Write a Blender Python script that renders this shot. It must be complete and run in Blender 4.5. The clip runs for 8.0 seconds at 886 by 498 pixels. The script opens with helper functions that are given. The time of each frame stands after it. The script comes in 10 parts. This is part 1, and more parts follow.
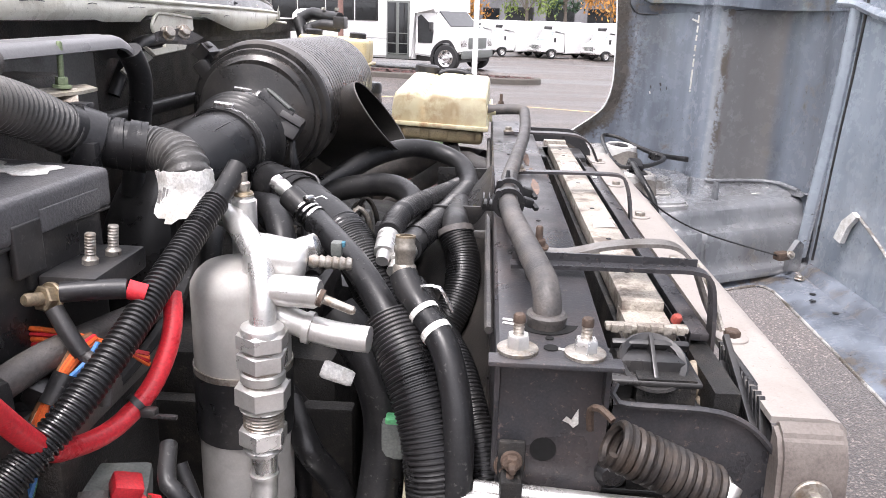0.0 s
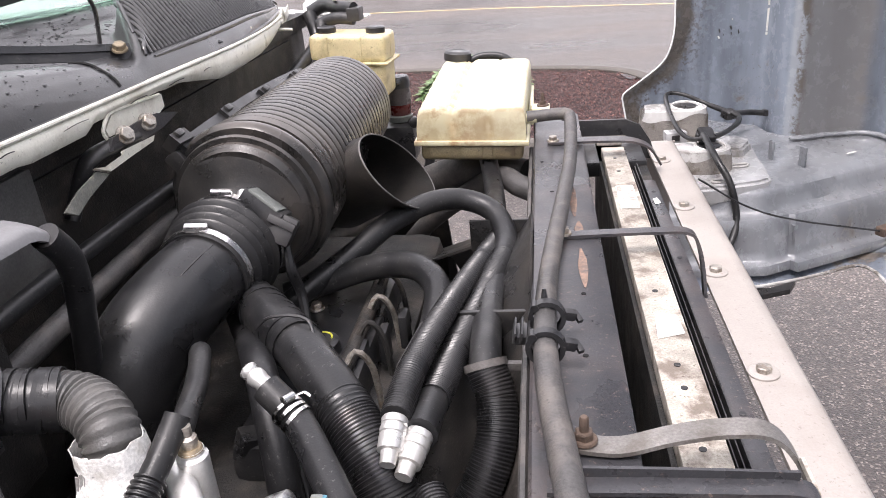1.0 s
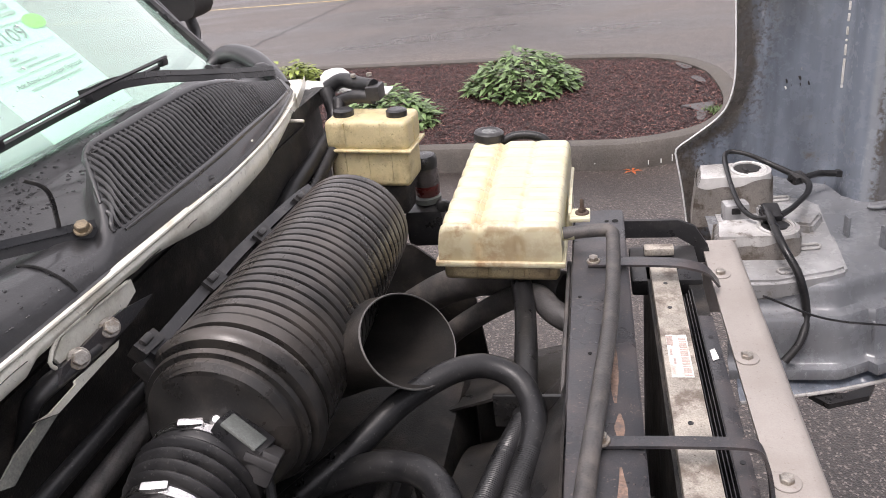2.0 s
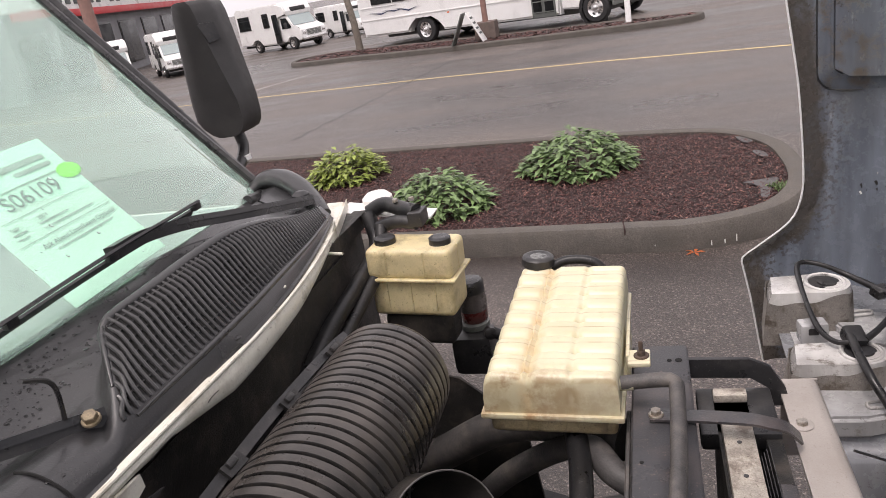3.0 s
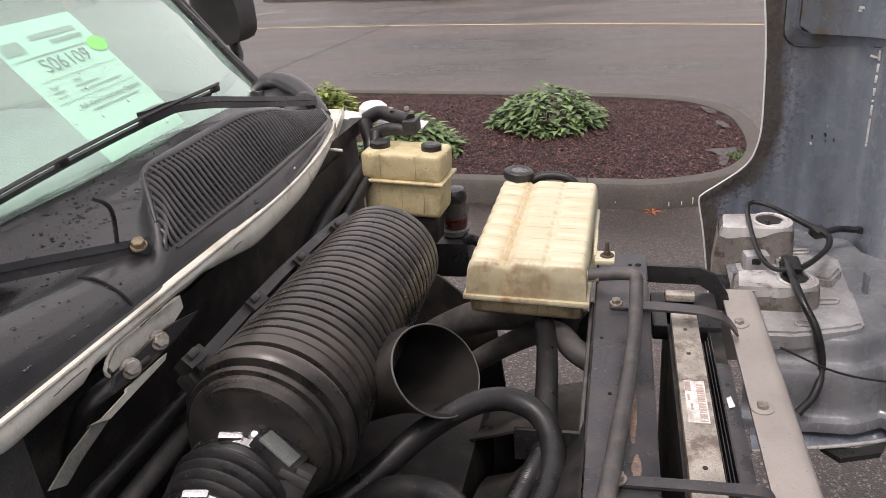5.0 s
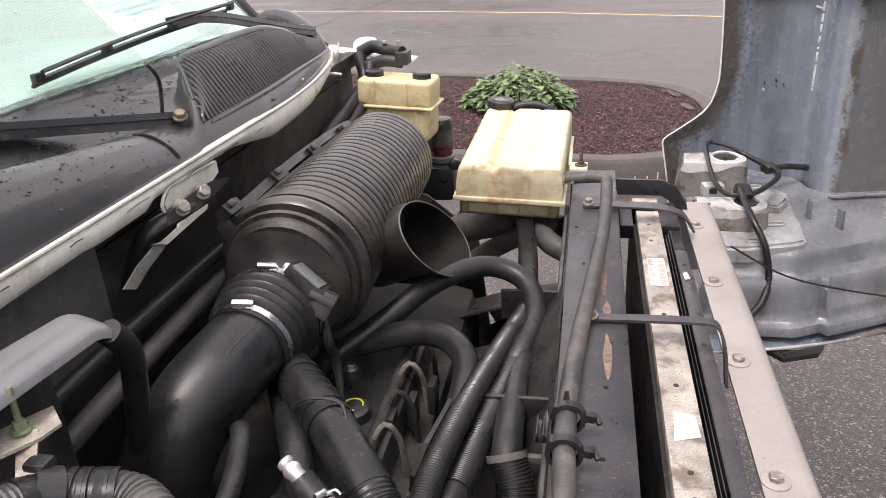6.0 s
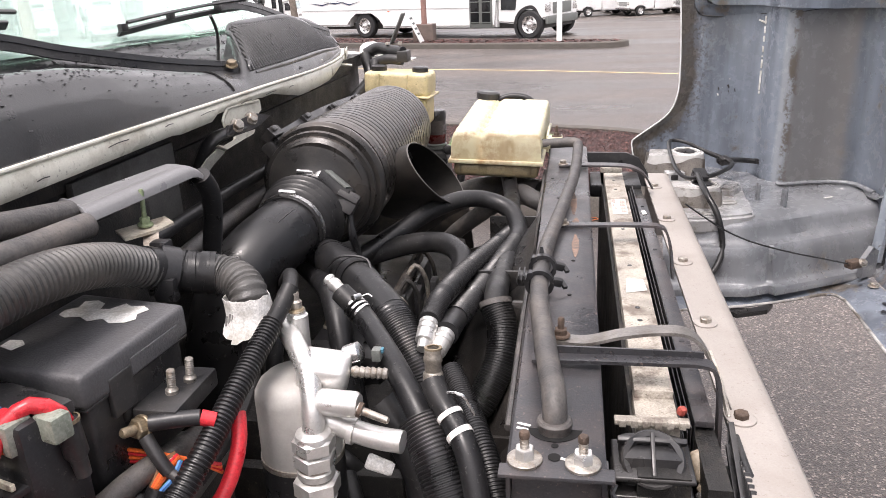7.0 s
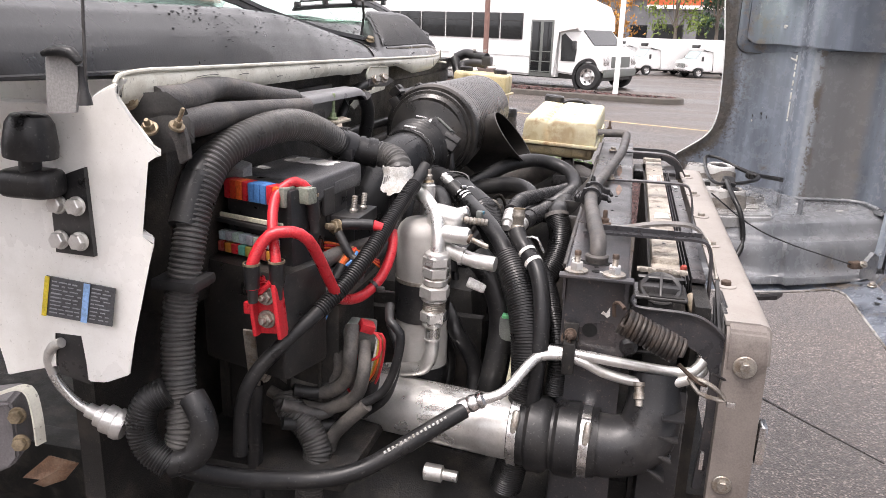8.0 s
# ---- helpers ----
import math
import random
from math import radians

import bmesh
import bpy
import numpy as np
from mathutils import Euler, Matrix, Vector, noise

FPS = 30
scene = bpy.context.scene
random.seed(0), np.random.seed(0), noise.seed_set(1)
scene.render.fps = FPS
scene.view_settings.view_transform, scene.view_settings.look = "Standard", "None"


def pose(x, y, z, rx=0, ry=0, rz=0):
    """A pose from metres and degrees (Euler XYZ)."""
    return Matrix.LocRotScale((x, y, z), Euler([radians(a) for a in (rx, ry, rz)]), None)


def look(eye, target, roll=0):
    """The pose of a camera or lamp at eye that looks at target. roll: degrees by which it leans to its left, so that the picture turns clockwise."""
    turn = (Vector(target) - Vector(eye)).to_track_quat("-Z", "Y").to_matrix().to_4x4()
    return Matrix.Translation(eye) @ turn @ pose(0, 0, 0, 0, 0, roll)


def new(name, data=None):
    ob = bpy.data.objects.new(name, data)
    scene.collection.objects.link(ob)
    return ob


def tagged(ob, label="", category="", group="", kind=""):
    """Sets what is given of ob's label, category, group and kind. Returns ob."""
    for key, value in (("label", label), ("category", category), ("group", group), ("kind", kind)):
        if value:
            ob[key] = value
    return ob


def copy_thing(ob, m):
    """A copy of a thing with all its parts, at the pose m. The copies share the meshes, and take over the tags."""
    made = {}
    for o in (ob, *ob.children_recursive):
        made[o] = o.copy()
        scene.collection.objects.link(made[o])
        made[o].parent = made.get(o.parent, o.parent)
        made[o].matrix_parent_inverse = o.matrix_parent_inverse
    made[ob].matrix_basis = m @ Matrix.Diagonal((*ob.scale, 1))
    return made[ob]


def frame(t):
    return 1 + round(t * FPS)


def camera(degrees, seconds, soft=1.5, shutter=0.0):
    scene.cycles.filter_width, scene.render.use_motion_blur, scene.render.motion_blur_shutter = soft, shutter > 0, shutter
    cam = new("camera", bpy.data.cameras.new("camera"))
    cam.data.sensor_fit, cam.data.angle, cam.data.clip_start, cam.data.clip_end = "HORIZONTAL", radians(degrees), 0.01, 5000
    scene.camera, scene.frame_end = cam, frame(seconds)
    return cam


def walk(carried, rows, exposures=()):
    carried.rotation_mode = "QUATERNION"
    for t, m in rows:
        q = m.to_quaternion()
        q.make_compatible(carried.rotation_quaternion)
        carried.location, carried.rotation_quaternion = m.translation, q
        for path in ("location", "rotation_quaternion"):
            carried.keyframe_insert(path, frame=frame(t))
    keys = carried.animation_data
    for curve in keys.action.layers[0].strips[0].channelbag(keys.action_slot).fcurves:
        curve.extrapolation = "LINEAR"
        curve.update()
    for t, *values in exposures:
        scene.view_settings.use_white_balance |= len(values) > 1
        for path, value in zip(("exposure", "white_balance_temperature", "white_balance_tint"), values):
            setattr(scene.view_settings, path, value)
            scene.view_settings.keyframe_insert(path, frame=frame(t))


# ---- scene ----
cam = camera(61.1, 8.0, 0.85)
PATH = [
    (0, (0.267, 0.074, 1.679), (0.174, 1.982, 1.087), 1.8),
    (0.3, (0.269, 0.131, 1.708), (0.101, 1.987, 0.982), -1.1),
    (0.5, (0.287, 0.194, 1.739), (0.051, 2.003, 0.919), -3.1),
    (0.7, (0.299, 0.256, 1.781), (0.041, 2.052, 0.94), -4.2),
    (1, (0.307, 0.338, 1.852), (0.028, 2.142, 1.034), -5.4),
    (1.2, (0.308, 0.39, 1.89), (-0.001, 2.196, 1.088), -5.9),
    (2.3, (0.348, 0.663, 2.072), (-0.093, 2.403, 1.189), -8.6),
    (2.5, (0.351, 0.696, 2.093), (-0.105, 2.448, 1.242), -9.1),
    (3, (0.348, 0.733, 2.097), (-0.212, 2.529, 1.419), -10.4),
    (3.2, (0.343, 0.729, 2.089), (-0.197, 2.545, 1.447), -9.1),
    (3.5, (0.348, 0.715, 2.08), (-0.114, 2.554, 1.445), -7.3),
    (4, (0.328, 0.669, 2.085), (-0.112, 2.499, 1.408), -6.5),
    (4.5, (0.313, 0.626, 2.083), (-0.162, 2.43, 1.362), -5.6),
    (5, (0.322, 0.56, 2.057), (-0.131, 2.335, 1.256), -4.8),
    (5.2, (0.326, 0.522, 2.04), (-0.099, 2.292, 1.211), -4.4),
    (6.3, (0.312, 0.272, 1.944), (-0.043, 2.068, 1.138), -3.1),
    (6.5, (0.313, 0.219, 1.927), (-0.032, 2.039, 1.171), -3.0),
    (7, (0.341, 0.035, 1.848), (0.005, 1.888, 1.172), -2.6),
    (7.2, (0.361, -0.048, 1.818), (0.037, 1.801, 1.128), -1.3),
    (7.5, (0.379, -0.166, 1.8), (0.059, 1.694, 1.137), -0.3),
    (7.7, (0.372, -0.252, 1.784), (0.015, 1.62, 1.174), 0.2),
    (8, (0.352, -0.42, 1.756), (-0.092, 1.447, 1.191), 1.9),
]
EXPOSURES = [(0.0, 1.24, 6450, 17.5), (1.0, 1.17, 6550, 18.5), (2.3, 0.44, 6750, 19.5), (3.0, 0.26, 6900, 20.0), (5.0, 0.2, 6900, 20.0), (6.3, 0.88, 6750, 18.5), (8.0, 1.0, 6750, 17.5)]
walk(cam, [(t, look(eye, target, roll)) for t, eye, target, roll in PATH], EXPOSURES)

# ---- light ----
SUN_EL, SUN_ROT = radians(70), radians(200)
world = bpy.data.worlds.new("overcast_sky")
scene.world = world
world.use_nodes = True
wn, wl = world.node_tree.nodes, world.node_tree.links
sky = wn.new("ShaderNodeTexSky")
sky.sky_type, sky.sun_disc = "NISHITA", False
sky.sun_elevation, sky.sun_rotation = SUN_EL, SUN_ROT
sky.dust_density = 4.0
hsv = wn.new("ShaderNodeHueSaturation")
hsv.inputs["Saturation"].default_value = 0.12
wl.new(sky.outputs[0], hsv.inputs["Color"])
wmix = wn.new("ShaderNodeMix")
wmix.data_type = "RGBA"
wmix.inputs["Factor"].default_value = 0.55
wmix.inputs["B"].default_value = (9.0, 9.2, 9.6, 1)
wl.new(hsv.outputs[0], wmix.inputs["A"])
wl.new(wmix.outputs["Result"], wn["Background"].inputs["Color"])
wn["Background"].inputs["Strength"].default_value = 0.15
sun = new("sun", bpy.data.lights.new("sun", "SUN"))
sun.data.energy, sun.data.angle, sun.data.color = 1.5, radians(18), (1.0, 0.97, 0.93)
sun.matrix_world = look((0, 0, 10), (1.2, 2.7, 2.0))

# ---- materials ----
MATS = {}


def mat(name, col, rough=0.5, metal=0.0, var=0.25, scale=40.0, fine=400.0, bump=0.15, dirt=None, dirt_amt=0.0, dirt_scale=9.0,
        spec=0.5, coat=0.0, sss=0.0, trans=0.0, emit=0.0, per=0.0, rvar=0.15, dist=0.002, grain=0.22, speck=None, speck_amt=0.0, hard=0.0):
    """A surface with grain at two scales, optional dirt patches and optional variation from piece to piece."""
    if name in MATS:
        return MATS[name]
    m = bpy.data.materials.new(name)
    m.use_nodes = True
    n, l = m.node_tree.nodes, m.node_tree.links
    b = n["Principled BSDF"]
    tc = n.new("ShaderNodeTexCoord")

    def nz(s, detail=5.0, r=0.6):
        t = n.new("ShaderNodeTexNoise")
        t.inputs["Scale"].default_value, t.inputs["Detail"].default_value, t.inputs["Roughness"].default_value = s, detail, r
        l.new(tc.outputs["Object"], t.inputs["Vector"])
        return t.outputs["Fac"]

    def ramp(src, lo, hi, a=0.3, z=0.7):
        r = n.new("ShaderNodeMapRange")
        r.inputs["From Min"].default_value, r.inputs["From Max"].default_value = a, z
        r.inputs["To Min"].default_value, r.inputs["To Max"].default_value = lo, hi
        l.new(src, r.inputs["Value"])
        return r.outputs["Result"]

    def mixc(fac, a, c, mode="MIX"):
        x = n.new("ShaderNodeMix")
        x.data_type, x.blend_type = "RGBA", mode
        for key, v in (("Factor", fac), ("A", a), ("B", c)):
            if isinstance(v, (float, tuple)):
                x.inputs[key].default_value = v
            else:
                l.new(v, x.inputs[key])
        return x.outputs["Result"]

    big, small = nz(scale), nz(fine, 3.0)
    c = tuple(col) + (1.0,)
    dark = tuple(v * (1 - var) for v in col) + (1.0,)
    lite = tuple(min(1.0, v * (1 + var)) for v in col) + (1.0,)
    cc = mixc(ramp(big, 0.0, 1.0), dark, lite)
    hs = n.new("ShaderNodeHueSaturation")
    l.new(ramp(small, 1 - grain, 1 + grain), hs.inputs["Value"])
    l.new(cc, hs.inputs["Color"])
    cc = hs.outputs["Color"]
    if dirt is not None:
        d = nz(dirt_scale, 8.0, 0.65)
        cc = mixc(ramp(d, 0.0, dirt_amt, 0.45 + 0.06 * hard, 0.72 - 0.12 * hard), cc, tuple(dirt) + (1.0,))
    if speck is not None:
        sp_ = nz(190.0, 6.0, 0.7)
        cc = mixc(ramp(sp_, 0.0, speck_amt, 0.60, 0.66), cc, tuple(speck) + (1.0,))
    if per > 0:
        oi = n.new("ShaderNodeObjectInfo")
        geo = n.new("ShaderNodeNewGeometry")
        add = n.new("ShaderNodeMath")
        add.operation = "ADD"
        l.new(oi.outputs["Random"], add.inputs[0])
        l.new(geo.outputs["Random Per Island"], add.inputs[1])
        fr = n.new("ShaderNodeMath")
        fr.operation = "FRACT"
        l.new(add.outputs[0], fr.inputs[0])
        h = n.new("ShaderNodeHueSaturation")
        l.new(ramp(fr.outputs[0], 1 - per, 1 + per, 0, 1), h.inputs["Value"])
        l.new(cc, h.inputs["Color"])
        cc = h.outputs["Color"]
    l.new(cc, b.inputs["Base Color"])
    l.new(ramp(big, max(0.02, rough - rvar), min(1, rough + rvar)), b.inputs["Roughness"])
    b.inputs["Metallic"].default_value = metal
    b.inputs["Specular IOR Level"].default_value = spec
    b.inputs["Coat Weight"].default_value = coat
    if sss:
        b.inputs["Subsurface Weight"].default_value = sss
        b.inputs["Subsurface Radius"].default_value = (0.02, 0.014, 0.006)
        b.inputs["Subsurface Scale"].default_value = 0.6
    if trans:
        b.inputs["Transmission Weight"].default_value = trans
    if emit:
        l.new(cc, b.inputs["Emission Color"])
        b.inputs["Emission Strength"].default_value = emit
    if bump:
        bp = n.new("ShaderNodeBump")
        bp.inputs["Strength"].default_value, bp.inputs["Distance"].default_value = bump, dist
        l.new(small, bp.inputs["Height"])
        l.new(bp.outputs[0], b.inputs["Normal"])
    MATS[name] = m
    return m


BLACK = mat("black_plastic", (0.018, 0.018, 0.0195), 0.36, scale=18, dirt=(0.075, 0.070, 0.066), dirt_amt=0.5, dirt_scale=11, hard=0.6, bump=0.10, speck=(0.16, 0.15, 0.14), speck_amt=0.3)
DUSTY = mat("dusty_black_plastic", (0.017, 0.0165, 0.0165), 0.37, scale=14, dirt=(0.085, 0.072, 0.062), dirt_amt=0.55, dirt_scale=7, hard=0.3, bump=0.25, speck=(0.17, 0.15, 0.13), speck_amt=0.35)
RUBBER = mat("black_rubber", (0.0135, 0.0135, 0.0145), 0.38, scale=25, spec=0.38, dirt=(0.042, 0.040, 0.038), dirt_amt=0.5, dirt_scale=17, hard=0.4, bump=0.10, speck=(0.2, 0.19, 0.18), speck_amt=0.3)
GREYHOSE = mat("greyed_rubber", (0.06, 0.057, 0.056), 0.5, scale=25, var=0.35, dirt=(0.16, 0.14, 0.125), dirt_amt=0.6, dirt_scale=22, hard=0.5, bump=0.4, speck=(0.02, 0.02, 0.02), speck_amt=0.6)
CORR = mat("corrugated_loom_plastic", (0.011, 0.011, 0.0118), 0.36, scale=25, bump=0.08, dirt=(0.035, 0.032, 0.03), dirt_amt=0.35, dirt_scale=14)
GRIME = mat("grimy_dark_metal", (0.014, 0.0132, 0.0125), 0.58, scale=22, var=0.5, dirt=(0.065, 0.054, 0.045), dirt_amt=0.75, dirt_scale=16, hard=0.6, bump=0.6, speck=(0.12, 0.10, 0.08), speck_amt=0.5)
PLATE = mat("black_painted_steel", (0.040, 0.040, 0.044), 0.33, scale=10, dirt=(0.12, 0.095, 0.088), dirt_amt=0.45, dirt_scale=9, hard=0.4, bump=0.2, speck=(0.30, 0.22, 0.18), speck_amt=0.35)
ALU = mat("cast_aluminium", (0.72, 0.71, 0.69), 0.34, metal=0.7, var=0.15, scale=18, grain=0.06, dirt=(0.26, 0.23, 0.20), dirt_amt=0.55, dirt_scale=18, hard=0.2, bump=0.08, speck=(0.2, 0.18, 0.15), speck_amt=0.12)
ALUPIPE = mat("aluminium_tube", (0.70, 0.69, 0.67), 0.32, metal=0.75, var=0.15, scale=14, grain=0.06, dirt=(0.30, 0.27, 0.23), dirt_amt=0.5, dirt_scale=12, hard=0.3, bump=0.06, speck=(0.2, 0.18, 0.15), speck_amt=0.2)
ALUBAR = mat("oxidised_aluminium_bar", (0.40, 0.365, 0.315), 0.6, metal=0.15, var=0.3, scale=25, dirt=(0.13, 0.10, 0.08), dirt_amt=0.85, dirt_scale=26, hard=0.8, bump=0.4, speck=(0.10, 0.075, 0.055), speck_amt=0.8)
STEEL = mat("zinc_steel", (0.42, 0.39, 0.35), 0.42, metal=0.8, scale=60, var=0.35, dirt=(0.22, 0.15, 0.09), dirt_amt=0.6, dirt_scale=70, hard=0.6, bump=0.3)
CHROME = mat("bright_clamp_steel", (0.75, 0.74, 0.73), 0.25, metal=1.0, var=0.1, scale=40, bump=0.03)
RUST = mat("rusty_steel", (0.095, 0.066, 0.050), 0.75, metal=0.2, scale=80, var=0.45, bump=0.5)
BRONZE = mat("yellow_zinc_plate", (0.30, 0.24, 0.16), 0.5, metal=0.5, scale=60, var=0.35, dirt=(0.10, 0.08, 0.06), dirt_amt=0.7, dirt_scale=70)
TAN = mat("taupe_painted_steel", (0.345, 0.315, 0.290), 0.48, var=0.07, scale=8, dirt=(0.27, 0.235, 0.205), dirt_amt=0.45, dirt_scale=13, hard=0.3, bump=0.12, grain=0.06, speck=(0.16, 0.13, 0.11), speck_amt=0.45)
WHITE = mat("white_body_paint", (0.84, 0.83, 0.80), 0.3, var=0.04, scale=6, coat=0.3, bump=0.02, grain=0.02, dirt=(0.50, 0.47, 0.40), dirt_amt=0.35, dirt_scale=7, hard=0.3, speck=(0.25, 0.22, 0.18), speck_amt=0.35)
CREAM = mat("cream_body_seam", (0.70, 0.68, 0.59), 0.4, var=0.1, scale=12, grain=0.06, dirt=(0.30, 0.265, 0.21), dirt_amt=0.65, dirt_scale=14, hard=0.6, speck=(0.10, 0.085, 0.065), speck_amt=0.7)

YELLOWD = mat("stained_translucent_plastic", (0.36, 0.29, 0.17), 0.5, var=0.2, scale=14, sss=0.1, dirt=(0.12, 0.085, 0.05), dirt_amt=0.85, dirt_scale=14, hard=0.4, speck=(0.06, 0.045, 0.03), speck_amt=0.6)
BRAKE = mat("old_yellow_reservoir_plastic", (0.64, 0.545, 0.32), 0.45, var=0.12, scale=14, sss=0.15, grain=0.06, dirt=(0.22, 0.17, 0.085), dirt_amt=0.7, dirt_scale=16, hard=0.5, speck=(0.12, 0.09, 0.05), speck_amt=0.6)

HOODEDGE = mat("mud_stained_hood_edge", (0.22, 0.20, 0.18), 0.7, var=0.3, scale=18, bump=0.5, dirt=(0.085, 0.068, 0.05), dirt_amt=0.95, dirt_scale=20, hard=0.9, speck=(0.06, 0.05, 0.04), speck_amt=0.8)

RED = mat("red_insulation", (0.55, 0.025, 0.035), 0.35, var=0.15, scale=30)
ORANGE = mat("orange_insulation", (0.75, 0.14, 0.03), 0.4, var=0.1)
BLUE = mat("blue_insulation", (0.07, 0.20, 0.46), 0.4, var=0.1)
LIME = mat("lime_sticker", (0.25, 0.85, 0.10), 0.5, var=0.05)
PAPERW = mat("white_tape", (0.74, 0.73, 0.70), 0.6, var=0.08, scale=60, bump=0.4, dirt=(0.33, 0.29, 0.23), dirt_amt=0.6, dirt_scale=40, hard=0.5)
SIGNPAPER = mat("mint_paper", (0.60, 0.86, 0.74), 0.6, var=0.03, scale=8)
INK = mat("dark_ink", (0.09, 0.10, 0.10), 0.6, var=0.1)
GREENW = mat("green_connector", (0.12, 0.45, 0.2), 0.4)
GREYCON = mat("grey_connector", (0.14, 0.15, 0.14), 0.5, var=0.2)
BRAKERED = mat("red_fluid_filter", (0.13, 0.016, 0.014), 0.3, var=0.5, scale=40, dirt=(0.09, 0.08, 0.075), dirt_amt=0.9, dirt_scale=24)
GLASSB = mat("bus_window_glass", (0.015, 0.017, 0.018), 0.12, var=0.2, scale=2, bump=0.0)
TYRE = mat("tyre_rubber", (0.022, 0.022, 0.023), 0.75, scale=20)
BUSWHITE = mat("bus_white_gelcoat", (0.80, 0.80, 0.79), 0.35, var=0.04, scale=2, bump=0.0, dirt=(0.62, 0.61, 0.58), dirt_amt=0.2, dirt_scale=1.5)
POLEB = mat("brown_pole_paint", (0.20, 0.11, 0.09), 0.6, scale=6)
CONC = mat("aged_concrete", (0.090, 0.080, 0.070), 0.8, var=0.3, scale=6, fine=90, grain=0.3, bump=0.6, dirt=(0.075, 0.066, 0.055), dirt_amt=0.8, dirt_scale=3.2, hard=0.3, dist=0.01, speck=(0.25, 0.23, 0.2), speck_amt=0.3)
MULCHM = mat("wet_red_mulch", (0.068, 0.026, 0.022), 0.45, var=0.6, scale=30, per=0.95, bump=0.3)
FABRIC = mat("grey_weed_fabric", (0.085, 0.08, 0.08), 0.7, var=0.2, scale=12, fine=300, grain=0.3, bump=0.4)
SOIL = mat("dark_mulch_bed", (0.035, 0.014, 0.013), 0.9, var=0.5, scale=40, fine=160, bump=0.8, dist=0.02)
LEAF = mat("green_leaf", (0.125, 0.195, 0.075), 0.42, var=0.25, scale=20, per=0.5)
LEAFY = mat("yellow_green_leaf", (0.20, 0.25, 0.055), 0.42, var=0.25, scale=20, per=0.5)
BARK = mat("grey_bark", (0.17, 0.145, 0.12), 0.9, var=0.3, scale=12, bump=0.6)
LINE = mat("worn_yellow_paint", (0.52, 0.40, 0.20), 0.75, var=0.2, scale=6, dirt=(0.16, 0.15, 0.14), dirt_amt=0.5, dirt_scale=5)
LINEW = mat("worn_white_paint", (0.42, 0.41, 0.39), 0.75, var=0.2, scale=6, dirt=(0.14, 0.14, 0.14), dirt_amt=0.6, dirt_scale=5)
CRACK = mat("wet_crack", (0.035, 0.034, 0.033), 0.5, var=0.4, scale=20)


def asphalt():
    m = bpy.data.materials.new("wet_asphalt")
    m.use_nodes = True
    n, l = m.node_tree.nodes, m.node_tree.links
    b = n["Principled BSDF"]
    tc = n.new("ShaderNodeTexCoord")
    vor = n.new("ShaderNodeTexVoronoi")
    vor.inputs["Scale"].default_value = 130.0
    l.new(tc.outputs["Object"], vor.inputs["Vector"])
    r1 = n.new("ShaderNodeValToRGB")
    r1.color_ramp.elements[0].position, r1.color_ramp.elements[0].color = 0.0, (0.026, 0.0218, 0.0203, 1)
    r1.color_ramp.elements[1].position, r1.color_ramp.elements[1].color = 1.0, (0.25, 0.21, 0.185, 1)
    e = r1.color_ramp.elements.new(0.84)
    e.color = (0.071, 0.058, 0.051, 1)
    sep = n.new("ShaderNodeSeparateColor")
    l.new(vor.outputs["Color"], sep.inputs[0])
    l.new(sep.outputs[0], r1.inputs[0])
    nz = n.new("ShaderNodeTexNoise")
    nz.inputs["Scale"].default_value, nz.inputs["Detail"].default_value = 0.35, 8.0
    mp = n.new("ShaderNodeMapping")
    mp.inputs["Scale"].default_value, mp.inputs["Rotation"].default_value = (0.45, 1.6, 1.0), (0, 0, radians(-14))
    l.new(tc.outputs["Object"], mp.inputs["Vector"])
    l.new(mp.outputs[0], nz.inputs["Vector"])
    mr = n.new("ShaderNodeMapRange")
    mr.inputs["From Min"].default_value, mr.inputs["From Max"].default_value = 0.38, 0.64
    mr.inputs["To Min"].default_value, mr.inputs["To Max"].default_value = 0.68, 1.75
    l.new(nz.outputs["Fac"], mr.inputs["Value"])
    mul = n.new("ShaderNodeMix")
    mul.data_type, mul.blend_type = "RGBA", "MULTIPLY"
    mul.inputs["Factor"].default_value = 1.0
    l.new(r1.outputs[0], mul.inputs["A"])
    cmb = n.new("ShaderNodeCombineColor")
    for k in range(3):
        l.new(mr.outputs["Result"], cmb.inputs[k])
    l.new(cmb.outputs[0], mul.inputs["B"])
    l.new(mul.outputs["Result"], b.inputs["Base Color"])
    mr2 = n.new("ShaderNodeMapRange")
    mr2.inputs["From Min"].default_value, mr2.inputs["From Max"].default_value = 0.35, 0.65
    mr2.inputs["To Min"].default_value, mr2.inputs["To Max"].default_value = 0.26, 0.62
    l.new(nz.outputs["Fac"], mr2.inputs["Value"])
    l.new(mr2.outputs["Result"], b.inputs["Roughness"])
    bp = n.new("ShaderNodeBump")
    bp.inputs["Strength"].default_value, bp.inputs["Distance"].default_value = 0.6, 0.006
    l.new(vor.outputs["Distance"], bp.inputs["Height"])
    l.new(bp.outputs[0], b.inputs["Normal"])
    return m


ASPHALT = asphalt()


